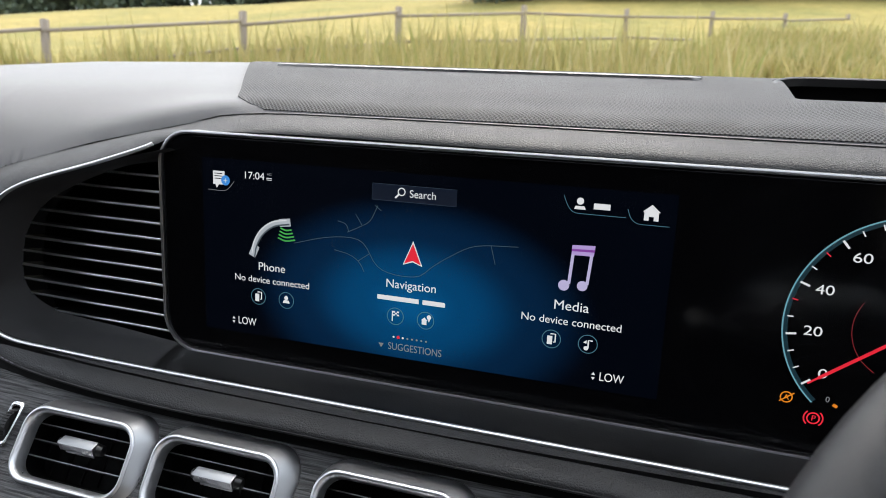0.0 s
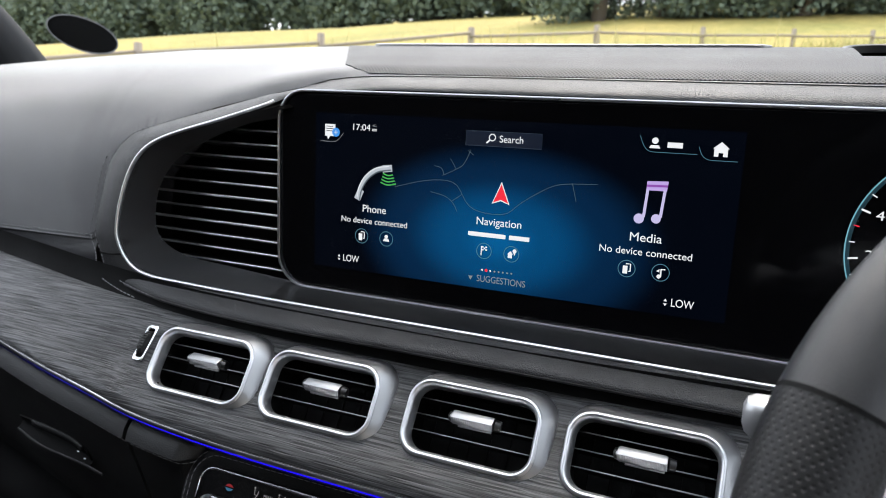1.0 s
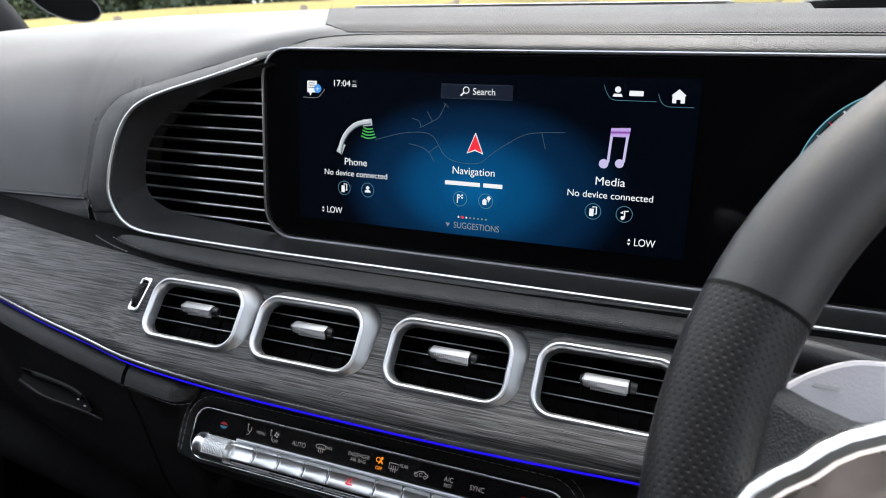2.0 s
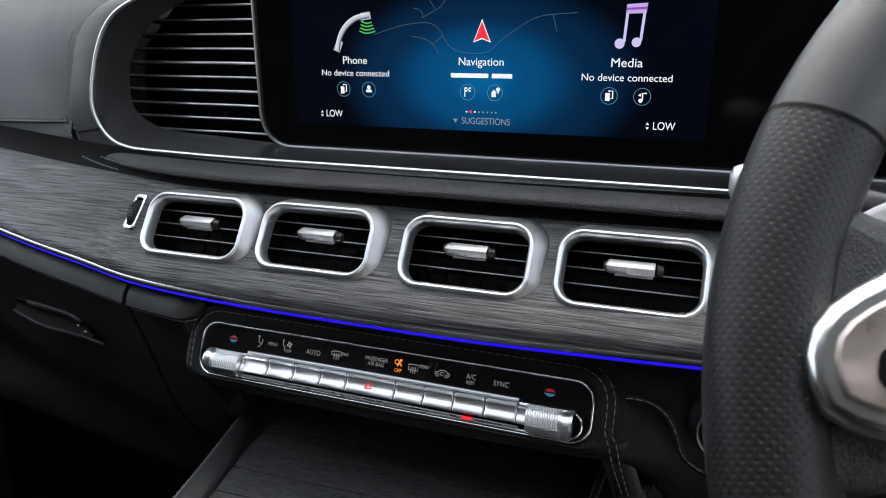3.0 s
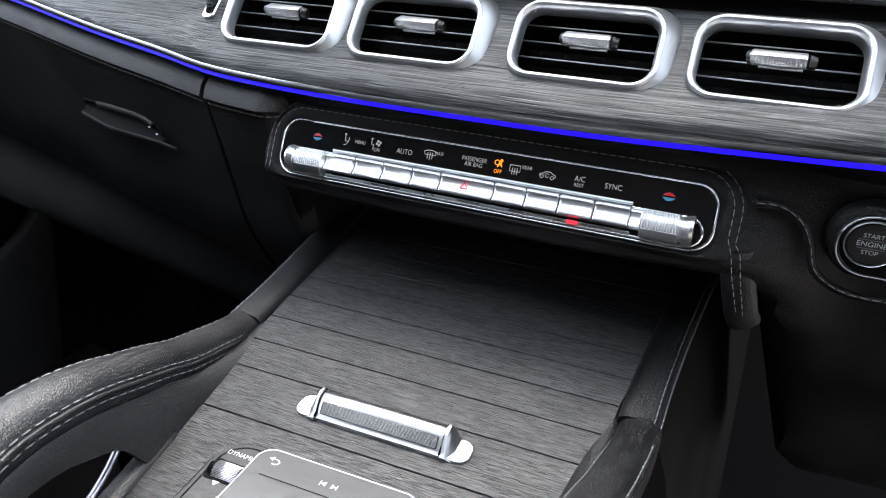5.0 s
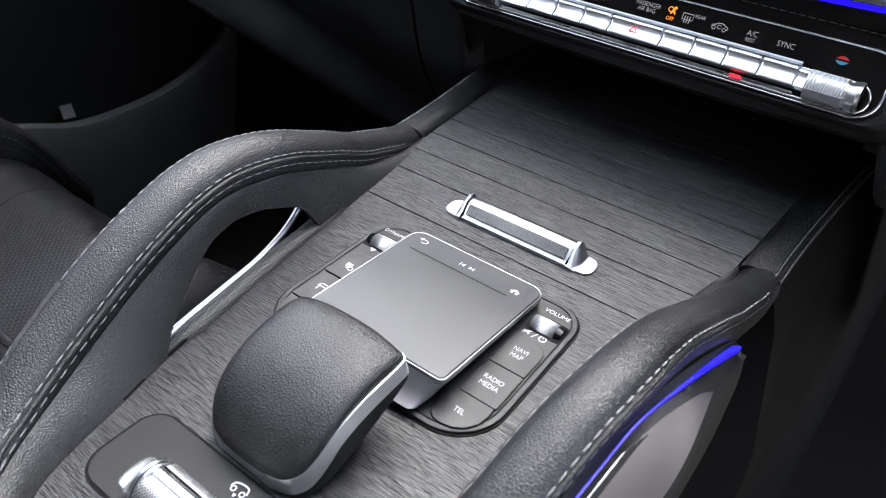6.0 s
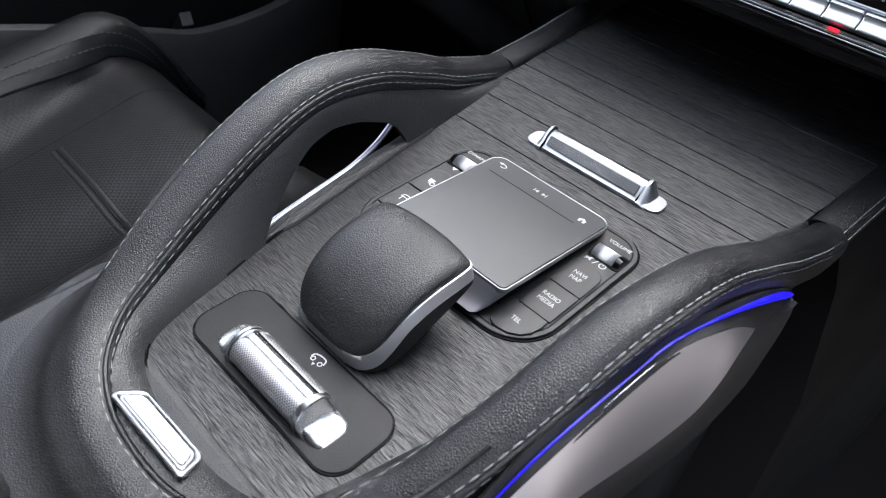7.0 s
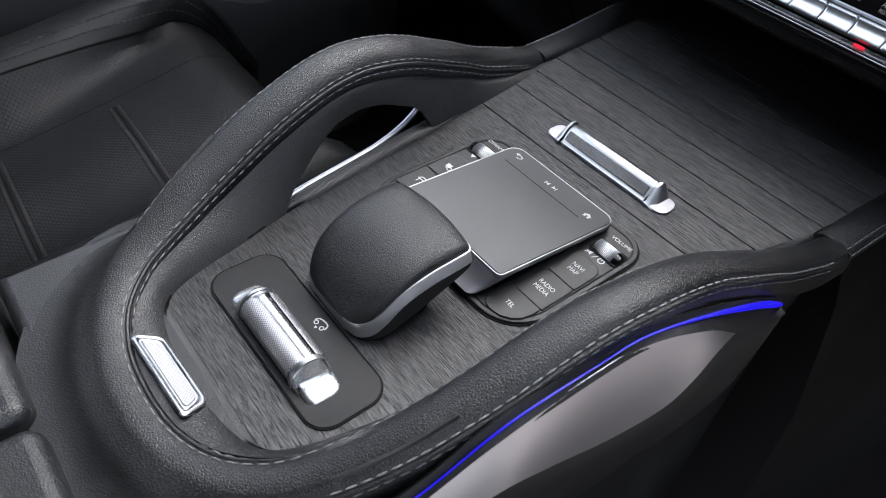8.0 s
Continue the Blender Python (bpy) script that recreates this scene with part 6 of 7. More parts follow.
for s, e in ((-1, T0), (1, T1)):
    for k, (d, r) in enumerate(((0.0, 0.0094), (0.0016, 0.0098))):
        part("collar", loft([[(e + s * (d + x), TY + r * math.cos(a), 0.0022 + (r + 0.0008) * max(math.sin(a), -0.2)) for a in np.linspace(0, 2 * math.pi, 36, endpoint=False)] for x in (0.0, 0.0003, 0.0010, 0.0013)], closed=True, caps=True), TOGGLE_METAL, tog)
    levels = ((0.0028, 0.0098, 0.0112), (0.0036, 0.0098, 0.0100), (0.0052, 0.0096, 0.0064), (0.0074, 0.0093, 0.0038), (0.0100, 0.0090, 0.0028), (0.0128, 0.0085, 0.0023), (0.0146, 0.0074, 0.0020), (0.0157, 0.0058, 0.0016), (0.0161, 0.0040, 0.0010))
    part("end_tongue", loft([[(e + s * x, TY + q[0] * hw, max(q[1], 0.0) * h) for q in ring(1, 1, 32, 2.6)] for x, hw, h in levels], closed=True, caps=True), SILVER_BRIGHT, tog, "bright satin end tongue")
part("level_symbol", merge(stroke(spline([(0.0000, 0.0120), (0.0005, 0.0140), (0.0035, 0.0150), (0.0065, 0.0148), (0.0075, 0.0125)], 14), 0.0007), circle_line(0.0015, 0.0118, 0.0010, 0.0005), circle_line(0.0060, 0.0118, 0.0010, 0.0005), flat([(0.0030, 0.0105), (0.0045, 0.0105), (0.0038, 0.0090)])), PRINT, tog, smooth=False).location = (-0.0005, 0.0000, 0.0011)

# ---- perforated badge at the rear of the rail ----
bd = thing("rail_badge", "small silver badge with a perforated insert on the rail", "badge", KON @ pose(-0.0048, -0.1924, 0.0056, -24, 0, 2))
B_OUT = [(x * (1.0 - 15.0 * y), y) for x, y in rounded(0.0470, 0.0132, 0.0034, 6)]


def b_scaled(a, b):
    return [(x * a, y * b) for x, y in B_OUT]


part("plate", plate(b_scaled(0.97, 0.9), 0.0010), BLACK, bd)
part("frame", frame_ring(B_OUT, b_scaled(0.90, 0.70), 0.0, 0.0012, 0.0007), EDGE_METAL, bd, "satin silver frame")
part("inner_frame", frame_ring(b_scaled(0.885, 0.66), b_scaled(0.82, 0.50), 0.0008, 0.0012, 0.0003), TOGGLE_METAL, bd)
part("insert", plate(b_scaled(0.815, 0.49), 0.0006, 0.0, m=Matrix.Translation((0, 0, 0.0010))), dotted("badge_mesh", (0.40, 0.40, 0.41), 0.0010, 0.5, 0.3, 0.5), bd, "fine light mesh")
# ---- armrest box behind the console ----
arm = thing("folding_armrest", "black leather centre armrest with two closed lids", "armrest", KON @ pose(0, -0.345, 0))
part("body", plate(rounded(0.30, 0.212, 0.02, 5), 0.288, 0.012, m=Matrix.Translation((0, 0, -0.30))), LEATHER_LOW, arm)
for u, w_ in ((-0.0815, 0.134), (0.0595, 0.140)):
    part("lid", plate(rounded(w_, 0.200, 0.008, 5, cx=u, cy=0.0035), 0.024, 0.007, m=Matrix.Translation((0, 0, -0.012)), steps=4), SHELF_LEATHER, arm, "padded leather lid")

# ---- steering wheel ----
WHEEL = pose(0.3817, 0.1299, 1.1633) @ pose(0, 0, 0, 90 - 30.4)
wheel = thing("steering_wheel", "black leather steering wheel with perforated grips and silver spokes", "steering wheel", WHEEL)
PADDLE_SILVER = plastic("paddle_silver", (0.55, 0.54, 0.58), 0.35)
RIM_R, RIM_T = 0.185, 0.0168


def rim_arc(a0, a1, n, k=1.0):
    return [(RIM_R * math.cos(radians(a)), RIM_R * math.sin(radians(a)), 0) for a in np.linspace(a0, a1, n)]


for a0, a1, mt, lb in ((-10, 161, RIM_LEATHER, "smooth black leather upper rim"), (161, 212, RIM_PERF, "perforated leather grip"), (212, 298, RIM_LEATHER, "smooth leather lower rim"), (298, 350, RIM_PERF, "perforated leather grip")):
    rim = part("rim", sweep(rim_arc(a0, a1, 60), ring(RIM_T, RIM_T * 0.92, 18), caps=True), mt, wheel, lb)
    uv = rim.data.uv_layers.new(name="hide")
    step = radians(a1 - a0) * RIM_R / 59
    for poly in rim.data.polygons:
        ks = [rim.data.loops[li].vertex_index % 18 for li in poly.loop_indices]
        for li, k in zip(poly.loop_indices, ks):
            k = 18 if k == 0 and max(ks) > 9 else k
            uv.data[li].uv = (rim.data.loops[li].vertex_index // 18 * step, k * 0.0058)
for a in (161, 212, 298, 350):
    part("rim_seam", sweep(rim_arc(a - 0.25, a + 0.25, 3), ring(RIM_T * 1.004, RIM_T * 0.925, 18)), BLACK_MATT, wheel)
part("hub", plate(rounded(0.15, 0.12, 0.045, 8), 0.05, 0.02, m=Matrix.Translation((0, -0.01, 0.005)), steps=4), LEATHER, wheel)
SPOKE = [(-0.050, 0.040), (-0.120, 0.036), (-0.150, 0.026), (-0.162, 0.016), (-0.172, 0.008), (-0.1775, -0.002), (-0.1765, -0.014), (-0.170, -0.023), (-0.150, -0.027), (-0.120, -0.032), (-0.050, -0.040)]
PADDLE = [(-0.110, 0.056), (-0.138, 0.0555), (-0.151, 0.051), (-0.161, 0.044), (-0.1655, 0.038), (-0.1675, 0.029), (-0.150, 0.016), (-0.110, 0.010)]


def mirrored(pts, s):
    return pts if s < 0 else [(-x, y) for x, y in reversed(pts)]


for s in (-1, 1):
    so = [tuple(q) for q in spline(mirrored(SPOKE, s), 40)]
    sp = part("spoke", plate(so, 0.022, 0.004, m=Matrix.Translation((0, 0, -0.004)), steps=4), SILVER_BRIGHT, wheel, "satin silver spoke frame")
    # warm tint in the metal stands in for the brownish surroundings it reflects
    part("spoke_face", plate(inset(so, 0.0065), 0.003, 0.0012, m=Matrix.Translation((0, 0, 0.0165))), satin_metal("warm_reflection_satin", (0.55, 0.47, 0.43), 0.34), sp, "satin silver spoke face, tinted for its warm reflection")
    part("key_slot", plate(rounded(0.030, 0.011, 0.004, 4, cx=s * 0.147, cy=-0.008), 0.001, m=Matrix.Translation((0, 0, 0.0192))), GLOSS, sp)
    part("key_bar", plate(rounded(0.026, 0.006, 0.0025, 4, cx=s * 0.146, cy=-0.008), 0.0035, 0.001, m=Matrix.Translation((0, 0, 0.0192))), CHROME, sp, "chrome key bar")
    pd = part("paddle", plate([tuple(q) for q in spline(mirrored(PADDLE, s), 30)], 0.006, 0.002, m=Matrix.Translation((0, 0, -0.034))), PADDLE_SILVER, wheel, "satin silver shift paddle")
    part("shift_mark", plate(rounded(0.008, 0.0012, 0.0004, 3, cx=s * 0.150, cy=0.044), 0.0003, m=Matrix.Translation((0, 0, -0.028))), PRINT, pd)
    part("spoke_root", plate([tuple(q) for q in spline(mirrored([(-0.06, 0.034), (-0.14, 0.030), (-0.176, 0.034), (-0.176, -0.040), (-0.14, -0.034), (-0.06, -0.038)], s), 30)], 0.022, 0.008, m=Matrix.Translation((0, 0, -0.014)), steps=3), LEATHER, wheel)
    part("lower_spoke", plate(mirrored([(-0.01, -0.05), (-0.05, -0.06), (-0.065, -0.165), (-0.035, -0.175)], s), 0.014, 0.003), SILVER, wheel)
part("column", rod((0, 0, -0.03), (0, 0, -0.16), 0.05, 28), BLACK, wheel)

stalk = thing("indicator_stalk", "black indicator stalk with a bright silver end", "control stalk")
part("arm", rod((0.335, 0.235, 1.165), (0.203, 0.2240, 1.1840), 0.0070, 18, 0.0076), BLACK, stalk)
part("end_cap", loft([[Vector((0.2035, 0.2240, 1.1840)) + Vector((-d, -0.0003, 0.0022 * d / 0.014)) + Vector((0, q[0] * r, q[1] * r)) for q in ring(1, 1.15, 20, 3.0)] for d, r in ((0, 0.0072), (0.004, 0.0079), (0.010, 0.0078), (0.0150, 0.0070), (0.0180, 0.0055), (0.0192, 0.0030))], closed=True, caps=True), STALK_METAL, stalk, "faceted silver end cap")

# ---- front passenger seat ----
seat = thing("passenger_seat", "black perforated leather front passenger seat", "car seat")
SEAT_X = ((-0.655, -0.17), (-0.650, -0.04), (-0.620, 0.016), (-0.580, 0.036), (-0.540, 0.034), (-0.508, 0.012), (-0.480, -0.004), (-0.430, -0.003), (-0.380, 0.0), (-0.330, -0.002), (-0.292, 0.004), (-0.268, 0.026), (-0.243, 0.036), (-0.217, 0.018), (-0.203, -0.04), (-0.200, -0.17))


def seat_rows(y):
    """One cross-section of the cushion: bolsters at both sides of a flat middle."""
    rise = 0.765 + 0.25 * y - 0.10 * max(0, (y - 0.10) / 0.10) ** 2
    return spline([(x - float(np.interp(x, (-0.66, -0.54, -0.48, -0.43, -0.38), (0.05, 0.16, 0.42, 0.18, 0.0))) * max(0, y + 0.07), y, rise + dz) for x, dz in SEAT_X], 64)


cush = [seat_rows(y) for y in np.linspace(0.205, -0.42, 34)]
SEAM_O, SEAM_L = [min(range(40), key=lambda k: abs(seat_rows(-0.07)[k][0] - x)) for x in (-0.536, -0.466)]
SEAM_R = 44
for nm, a, b, mt, lb in (("far_bolster", 0, SEAM_O, SEAT_LEATHER, "smooth leather side bolster"), ("bolster_panel", SEAM_O, SEAM_L, SEAT_PERF, "perforated inner side of the bolster"), ("cushion", SEAM_L, SEAM_R, SEAT_PERF, "perforated leather cushion"), ("near_bolster", SEAM_R, 63, SEAT_LEATHER, "smooth leather side bolster")):
    part(nm, loft([r[a : b + 1] for r in cush]), mt, seat, lb)
part("front_face", loft([cush[0], [(x, y + 0.02, z - 0.03) for x, y, z in cush[0]], [(x, y + 0.01, 0.50) for x, y, z in cush[0]]]), SEAT_LEATHER, seat)
for k in (SEAM_L, SEAM_R):
    part("bolster_seam", sweep([np.array(r[k]) + np.array((0, 0, -0.0010)) for r in cush], ring(0.0013, 0.0013, 6)), BLACK_MATT, seat)
for k in (SEAM_O - 2, SEAM_O - 1):
    part("bolster_stitching", stitches([np.array(r[k]) + np.array((0, 0, 0.0006)) for r in cush], 0.005, 0.002, 0.0006), SEAT_THREAD, seat)
part("bolster_piping", sweep([np.array(r[SEAM_O]) + np.array((0, 0, -0.0004)) for r in cush], ring(0.0014, 0.0014, 6)), BLACK_MATT, seat)
for y in (0.013, -0.100, -0.213):
    a, b = seat_rows(y - 0.004), seat_rows(y + 0.004)
    part("cross_seam", sweep([(p + q) / 2 + np.array((0, 0, -0.0010)) for p, q in zip(a[SEAM_L + 1 : SEAM_R], b[SEAM_L + 1 : SEAM_R])], ring(0.0016, 0.0016, 6)), BLACK_MATT, seat)
    for r in (a, b):
        part("cross_welt", sweep([p + np.array((0, 0, -0.0008)) for p in r[SEAM_L + 1 : SEAM_R]], ring(0.0030, 0.0012, 8)), SEAT_LEATHER, seat)
back = []
for z in np.linspace(0.72, 1.36, 24):
    back.append([(x, y - (z - 0.72) * 0.32, z) for x, y in spline([(-0.71, -0.52), (-0.70, -0.36), (-0.66, -0.30), (-0.60, -0.34), (-0.46, -0.36), (-0.33, -0.34), (-0.27, -0.30), (-0.23, -0.36), (-0.22, -0.52)], 30)])
part("backrest", loft(back, caps=True), SEAT_LEATHER, seat)
dseat = thing("driver_seat", "black leather driver seat cushion", "car seat")
cush2 = [[(x + 0.92, y - 0.10, z - 0.06) for x, y, z in r] for r in cush]
part("cushion", loft(cush2), SEAT_LEATHER, dseat)

# ---- cabin shell ----
def wall(name, points, depth, mat, lab="", parent=None):
    bm = bmesh.new()
    bm.faces.new([bm.verts.new(p) for p in points])
    r = bmesh.ops.extrude_face_region(bm, geom=bm.faces[:])
    bmesh.ops.translate(bm, vec=depth, verts=[g for g in r["geom"] if isinstance(g, bmesh.types.BMVert)])
    ob = part(name, bm, mat, parent, lab, smooth=False)
    return ob


POCKET = plastic("grey_pocket_plastic", (0.024, 0.024, 0.0255), 0.65)
PILLAR_CLOTH = plastic("dark_grey_pillar_cloth", (0.030, 0.031, 0.034), 0.85)
HEAD = plastic("light_headliner", (0.30, 0.30, 0.29), 0.9)
tagged(wall("floor", [(-0.86, -1.9, 0.42), (0.86, -1.9, 0.42), (0.86, 1.0, 0.42), (-0.86, 1.0, 0.42)], (0, 0, -0.04), CARPET), "black carpeted car floor", "floor", kind="structure")
tagged(wall("bulkhead", [(-0.86, 0.92, 0.40), (0.86, 0.92, 0.40), (0.86, 0.92, 1.27), (-0.86, 0.92, 1.27)], (0, 0.03, 0), CARPET), "dark front bulkhead under the dashboard", "bulkhead", kind="structure")
tagged(wall("rear_wall", [(-0.86, -1.9, 0.40), (0.86, -1.9, 0.40), (0.86, -1.9, 1.25), (-0.86, -1.9, 1.25)], (0, -0.03, 0), CARPET), "dark rear wall of the cabin", "wall", kind="structure")
for s, nm in ((-1, "door_1"), (1, "door_2")):
    d = tagged(new(nm), "black car door panel below the side window", "car door", kind="structure")
    rows = []
    for y in np.linspace(0.94, -1.88, 24):
        rows.append([(s * x, y, z) for x, z in spline([(0.86, 0.40), (0.82, 0.50), (0.80, 0.62), (0.79, 0.74), (0.785, 0.80), (0.775, 0.90), (0.77, 0.95), (0.80, 1.0), (0.82, 1.12), (0.85, 1.20), (0.90, 1.21)], 26)])
    if s < 0:
        part("panel", slab(loft(rows), 0.02), DOOR_BLACK, d)
        lip = spline([(-0.690, -0.30, 0.830), (-0.695, -0.05, 0.800), (-0.700, 0.10, 0.775), (-0.700, 0.186, 0.757), (-0.700, 0.232, 0.746), (-0.701, 0.280, 0.736), (-0.704, 0.356, 0.741), (-0.712, 0.434, 0.756), (-0.735, 0.520, 0.785), (-0.775, 0.580, 0.810)], 48)
        part("pocket", loft([[(x - 0.030, y, z - 0.012), (x - 0.012, y, z + 0.001), (x - 0.004, y, z + 0.003), (x + 0.004, y, z), (x + 0.007, y, z - 0.010), (x + 0.004, y, z - 0.05), (x - 0.02, y, 0.55), (x - 0.05, y, 0.44)] for x, y, z in lip]), POCKET, d, "moulded map pocket with a rounded lip")
        part("pocket_divider", loft([[(-0.78, y, 0.70), (-0.735, y, 0.752), (-0.715, y - 0.006, 0.742)] for y in (0.272, 0.288)]), POCKET, d)
    part("sill", sweep([(s * 0.74, y, 0.50 + 0.04 * math.sin(y * 2)) for y in np.linspace(0.6, -1.2, 20)], ring(0.03, 0.02, 12)), DOOR_BLACK, d, "black door sill")
    pil = thing("pillar_front", "dark trimmed windscreen pillar", "pillar", kind="structure")
    part("trim", sweep(spline([(s * 0.78, 0.72, 1.24), (s * 0.735, 0.53, 1.40), (s * 0.67, 0.22, 1.58), (s * 0.60, -0.30, 1.72)], 24), ring(0.05, 0.035, 14)), PILLAR_CLOTH, pil)
    for y in (-0.45, -1.35):
        pil = thing("pillar_side", "dark side pillar between the windows", "pillar", kind="structure")
        part("trim", sweep(spline([(s * 0.86, y, 1.18), (s * 0.82, y - 0.02, 1.45), (s * 0.70, y - 0.05, 1.72)], 12), ring(0.07, 0.03, 12), up=(0, 1, 0.01)), BLACK, pil)
    rl = thing("roof_rail", "light roof lining along the side of the closed roof", "roof lining", kind="structure")
    part("lining", sweep(spline([(s * 0.56, -0.30, 1.72), (s * 0.60, -0.5, 1.75), (s * 0.60, -1.2, 1.75), (s * 0.58, -1.9, 1.68)], 20), ring(0.09, 0.03, 14)), HEAD, rl)
# unseen rear panes, modelled opaque so that no light enters from behind
TINT = plastic("opaque_privacy_glass", (0.004, 0.004, 0.0045), 0.12, 300.0, 0.0)
for nm, ps, dp in (("window_1", [(-0.86, -0.45, 1.15), (-0.86, -1.92, 1.15), (-0.66, -1.92, 1.76), (-0.66, -0.45, 1.76)], (-0.005, 0, 0)), ("window_2", [(0.86, -0.45, 1.15), (0.86, -1.92, 1.15), (0.66, -1.92, 1.76), (0.66, -0.45, 1.76)], (0.005, 0, 0)),
                   ("window_3", [(-0.86, -1.9, 1.2), (0.86, -1.9, 1.2), (0.66, -1.9, 1.76), (-0.66, -1.9, 1.76)], (0, -0.005, 0))):
    tagged(wall(nm, ps, dp, TINT), "unseen rear privacy glass, made opaque to block light", "window", kind="structure")
# unseen roof, closed all over to keep overhead light out of the cabin
hd = thing("roof_lining", "light grey cloth roof lining", "roof lining", kind="structure")
def roof_skin(x0, x1, y0, y1, n=8):
    return loft([[(x, y, 1.735 + 0.045 * (1 - (x / 0.62) ** 2) + 0.02 * math.sin((y + 1.9) * 1.5)) for x in np.linspace(x0, x1, n)] for y in np.linspace(y0, y1, n)])


part("lining", slab(roof_skin(-0.62, 0.62, -0.31, -1.92, 14), 0.02), HEAD, hd)

# ---- dark oval holder stuck to the windscreen ----
ov = thing("windscreen_sticker", "dark oval permit holder with a pale rim on the windscreen", "sticker", look((-0.655, 0.650, 1.3745), (0.1789, -0.0527, 1.2909), 0) @ pose(0, 0, 0, 0, 180, 0) @ pose(0, 0, 0, 0, 0, -16))
e_ = ring(0.042, 0.0200, 40)
part("disc", plate(e_, 0.001), BLACK_MATT, ov)
part("rim", frame_ring(inset(e_, -0.0016), inset(e_, 0.0002), 0, 0.0014), THREAD, ov, "pale rim")

# ---- windscreen ----
GLASS = bpy.data.materials.new("windscreen_glass")
GLASS.use_nodes = True
gp = GLASS.node_tree.nodes["Principled BSDF"]
gp.inputs["Base Color"].default_value = (0.97, 0.99, 0.98, 1)
gp.inputs["Roughness"].default_value = 0.0
gp.inputs["Transmission Weight"].default_value = 1.0
gp.inputs["IOR"].default_value = 1.03
ws = thing("windscreen", "clear curved windscreen", "windscreen", kind="structure")
rows = []
for s in np.linspace(0, 1, 14):
    rows.append([(x * (0.80 - 0.20 * s), 0.90 - 0.32 * (x * x) * (1 - 0.3 * s) - 1.18 * s, 1.28 + 0.44 * s + 0.03 * math.sin(math.pi * s)) for x in np.linspace(-1, 1, 22)])
pane = part("pane", slab(loft(rows), 0.004), GLASS, ws)
pane.visible_shadow = False

# ---- outside: rising meadow with a rail fence, hedge and trees ----
def hill(x, y):
    """Height of the meadow: level by the car, then a steady rise."""
    r = max(0.0, y - 4.0)
    h = 0.205 * min(r, 28) + 0.165 * max(0, min(r, 150) - 28)
    left = max(0.0, -x - 8)
    return h - 0.05 * left * min(r / 40, 1) + 0.10 * math.sin(x * 0.2 + 1) * min(r / 20, 1)


grass_m = material("meadow", (0.2, 0.2, 0.06), 0.9)
gc = coords(grass_m)
g1 = node(grass_m, "ShaderNodeTexNoise", Scale=0.16, Detail=6.0, Roughness=0.7)
wire(grass_m, gc, "Vector", g1, "Vector")
g2 = node(grass_m, "ShaderNodeTexNoise", Scale=3.5, Detail=5.0)
wire(grass_m, gc, "Vector", g2, "Vector")
ga = ramp(grass_m, g1, "Fac", [(0.35, (0.25, 0.24, 0.065)), (0.5, (0.35, 0.29, 0.085)), (0.68, (0.46, 0.35, 0.11))])
gb = ramp(grass_m, g2, "Fac", [(0.3, (0.65, 0.68, 0.6)), (0.7, (1.15, 1.1, 1.05))])
gm = grass_m.node_tree.nodes.new("ShaderNodeMixRGB")
gm.blend_type = "MULTIPLY"
gm.inputs[0].default_value = 1.0
wire(grass_m, ga, "Color", gm, 1)
wire(grass_m, gb, "Color", gm, 2)
wire(grass_m, gm, "Color", grass_m.node_tree.nodes["Principled BSDF"], "Base Color")
bump(grass_m, g2, "Fac", 0.8, 0.2)
ys = list(np.linspace(-40, 2, 8)) + list(np.linspace(4, 80, 60)) + list(np.linspace(90, 600, 30))
xs = list(np.linspace(-400, -70, 14)) + list(np.linspace(-64, 64, 50)) + list(np.linspace(70, 400, 14))
gr = loft([[(x, y, hill(x, y)) for x in xs] for y in ys])
tagged(part("ground", gr, grass_m), "sunlit yellow-green meadow rising behind the car", "meadow", kind="structure")

gravel = plastic("gravel", (0.32, 0.28, 0.24), 0.95, 14.0, 1.0)
tr = [[(x, y, hill(x, y) + 0.02) for x in np.linspace(a, b, 30)] for y, a, b in ((-12, -14, 30), (-6, -14, 30), (0, -14, 30), (3.5, -12, 30), (6, -9, 30), (7.6, -4, 30), (9.0, 1.2, 30), (10.2, 2.6, 30))]
tagged(part("track", loft(tr), gravel), "pale gravel track beside the meadow", "track", kind="structure")

blade_m = material("dry_grass", (0.34, 0.30, 0.10), 0.8)
bi = blade_m.node_tree.nodes.new("ShaderNodeNewGeometry")
br = ramp(blade_m, bi, "Random Per Island", [(0.0, (0.30, 0.32, 0.09)), (0.35, (0.42, 0.36, 0.12)), (0.7, (0.50, 0.40, 0.15)), (1.0, (0.62, 0.52, 0.26))])
wire(blade_m, br, "Color", blade_m.node_tree.nodes["Principled BSDF"], "Base Color")
rnd = np.random.RandomState(4)
vs, fs = [], []
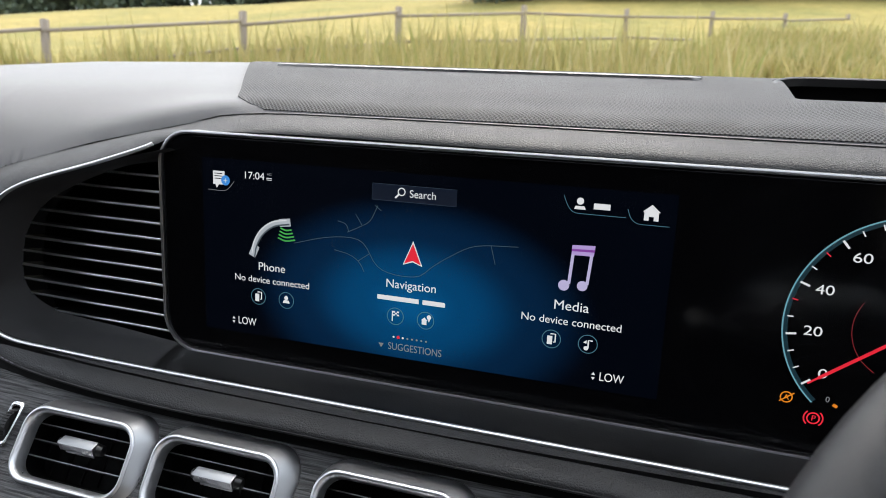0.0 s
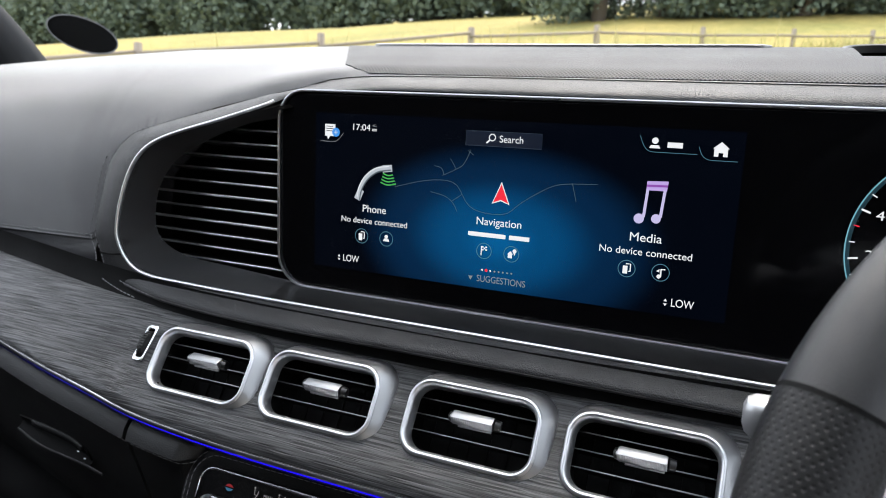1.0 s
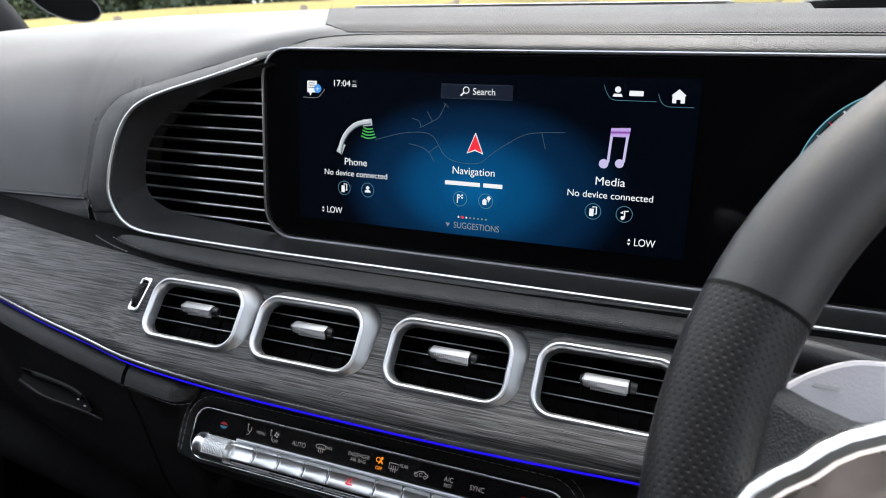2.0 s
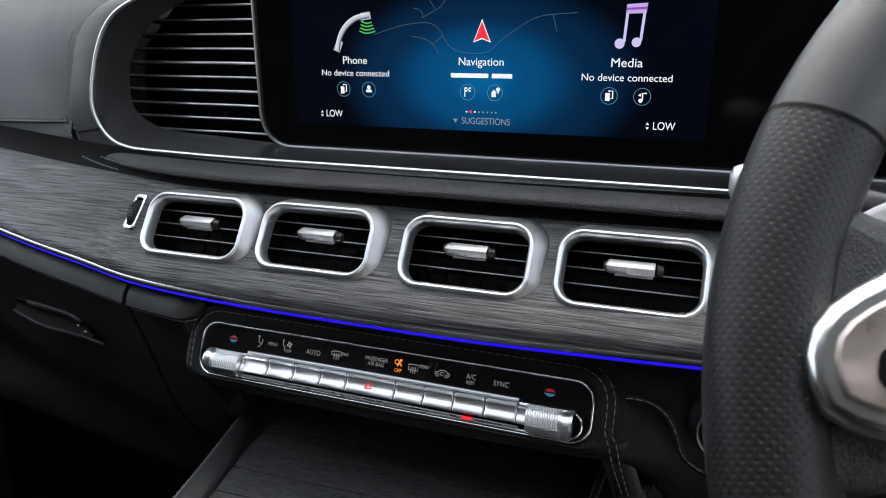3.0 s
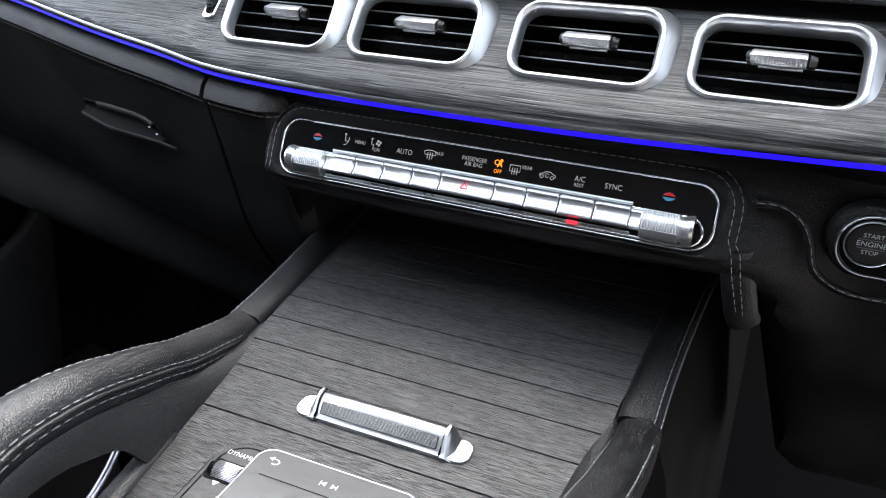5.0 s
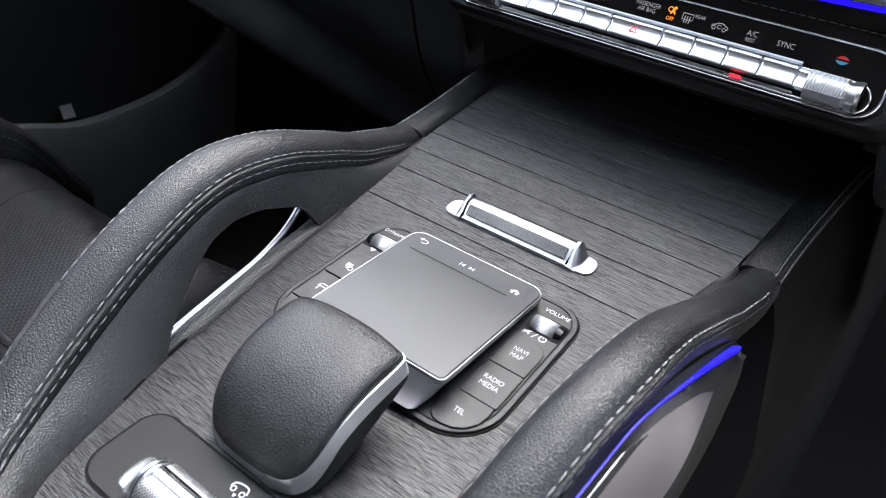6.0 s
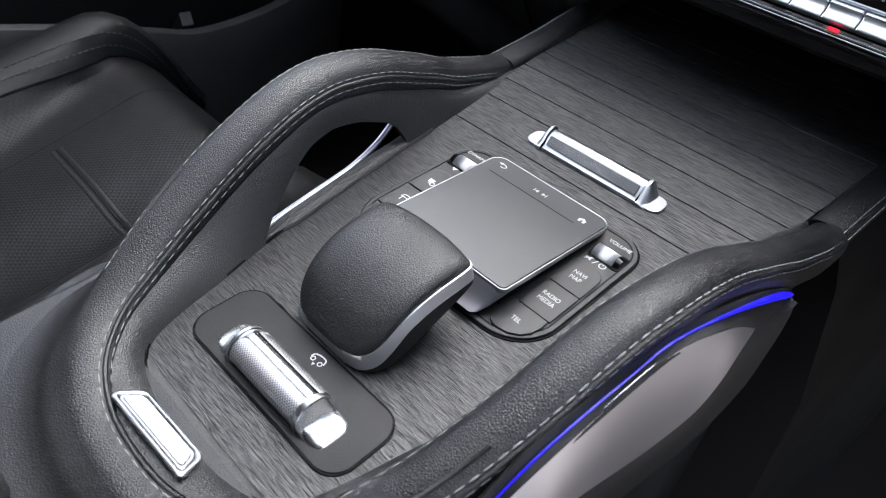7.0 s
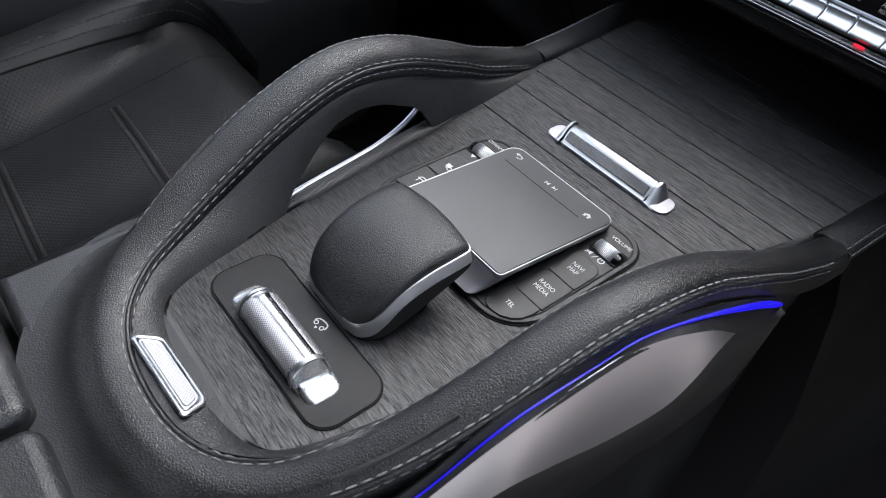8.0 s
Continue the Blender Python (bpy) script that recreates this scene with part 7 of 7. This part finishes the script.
for _ in range(110000):
    x = -16 + 30 * rnd.rand()
    far = 10.4 + max(x + 6.38, -3) * 1.164
    y = 7.4 + (min(far, 11.5) - 7.4) * rnd.rand() ** 0.8
    if x > 0.8:
        y = 11.6 + 5.0 * rnd.rand()
    if rnd.rand() > 0.62 + 0.38 * math.sin(x * 1.7 + math.sin(y * 2.3) * 2):
        continue
    z = hill(x, y)
    h = 0.34 + 0.50 * rnd.rand() + 0.6 * rnd.rand() ** 7
    h *= 0.55 if x > 0.8 else 1.0
    a = rnd.rand() * math.pi
    w = 0.006 + 0.012 * rnd.rand()
    lx, ly = rnd.randn() * 0.12, rnd.randn() * 0.12
    b = len(vs)
    vs += [(x - w * math.cos(a), y - w * math.sin(a), z - 0.05), (x + w * math.cos(a), y + w * math.sin(a), z - 0.05), (x + lx * 0.5 + w * 0.6 * math.cos(a), y + ly * 0.5 + w * 0.6 * math.sin(a), z + h * 0.6), (x + lx, y + ly, z + h)]
    fs += [(b, b + 1, b + 2), (b, b + 2, b + 3)]
me = bpy.data.meshes.new("long_grass")
me.from_pydata(vs, [], fs)
me.materials.append(blade_m)
tagged(new("long_grass", me), "long dry yellow grass along the fence", "grass", kind="stuff")

fence_m = plastic("weathered_timber", (0.30, 0.25, 0.20), 0.9, 30.0, 0.6)
fence = thing("fence", "weathered timber post and rail fence across the meadow", "fence")
TOPS = (1.75, 2.12, 2.48, 2.81, 3.10, 3.30, 3.51, 3.72, 3.95, 4.2, 4.45)
posts = [(-6.38 + 1.74 * k, 9.9 + 2.045 * k, z) for k, z in zip(range(-2, 9), TOPS)]
for x, y, z in posts:
    base = min(hill(x, y), z - 0.8)
    part("post", box(0.10, 0.09, z - base + 0.1, 0.012, m=Matrix.Translation((x, y, base - 0.1))), fence_m, fence)
for (xa, ya, za), (xb, yb, zb) in zip(posts, posts[1:]):
    for h in (0.62, 0.16):
        sag = rnd.randn() * 0.03
        part("rail", rod((xa, ya - 0.06, za - h + sag), (xb, yb - 0.06, zb - h - sag), 0.028, 7), fence_m, fence)

bark = plastic("bark", (0.09, 0.07, 0.05), 0.9, 20.0, 0.8)
# leaf colours are paled and greyed to imitate haze and windscreen glare
leaf_m = material("haze_paled_foliage", (0.05, 0.08, 0.03), 0.75)
li = leaf_m.node_tree.nodes.new("ShaderNodeNewGeometry")
lr = ramp(leaf_m, li, "Random Per Island", [(0.0, (0.10, 0.135, 0.095)), (0.6, (0.13, 0.17, 0.12)), (1.0, (0.16, 0.20, 0.145))])
wire(leaf_m, lr, "Color", leaf_m.node_tree.nodes["Principled BSDF"], "Base Color")


def tree(x, y, height, width, seed, leaves=3600, leaf=0.30):
    r = np.random.RandomState(seed)
    z = hill(x, y)
    t = thing("tree", "dark green broadleaf tree beyond the meadow", "tree", Matrix.Translation((x, y, z - 0.3)), group="trees beyond the meadow")
    trunk = [rod((0, 0, 0), (0.2, 0.1, height * 0.55), 0.32, 9, 0.16)]
    tips = []
    for k in range(7):
        a, hh = r.rand() * 6.3, height * (0.3 + 0.3 * r.rand())
        tip = (width * 0.38 * math.cos(a), width * 0.38 * math.sin(a), hh + height * 0.22)
        trunk.append(rod((0.1, 0, hh), tip, 0.12, 6, 0.04))
        tips.append(tip)
    part("trunk", merge(*trunk), bark, t)
    d = r.randn(leaves, 3)
    d /= np.linalg.norm(d, axis=1)[:, None]
    c = np.array(tips)[r.randint(0, 7, leaves)] * np.array((0.75, 0.75, 0.48))
    p = c + d * np.array((width * 0.30, width * 0.30, height * 0.36)) * (0.35 + 0.62 * r.rand(leaves, 1))
    p = p[p[:, 2] > 0.1]
    a, b = r.randn(len(p), 3), r.randn(len(p), 3)
    a *= leaf / np.linalg.norm(a, axis=1)[:, None]
    b *= 0.72 * leaf / np.linalg.norm(b, axis=1)[:, None]
    cv = np.stack([p - a, p + b, p + a, p - b], 1).reshape(-1, 3).tolist()
    cf = np.arange(len(cv)).reshape(-1, 4).tolist()
    me = bpy.data.meshes.new("crown")
    me.from_pydata(cv, [], cf)
    me.materials.append(leaf_m)
    ob = new("crown", me)
    ob.parent = t
    return t


for k in range(22):
    tree(-92 + 3.6 * k + rnd.randn(), 70 + rnd.randn() * 2 - 0.3 * k, 12 + 3 * rnd.rand(), 9, 20 + k, 7000, 0.34)
for k in range(14):
    tree(-6.5 + 2.6 * k + rnd.randn() * 0.4, 30 + rnd.randn() * 1.0 + 0.2 * k, 6 + 2 * rnd.rand(), 6, 60 + k, 16000, 0.10)
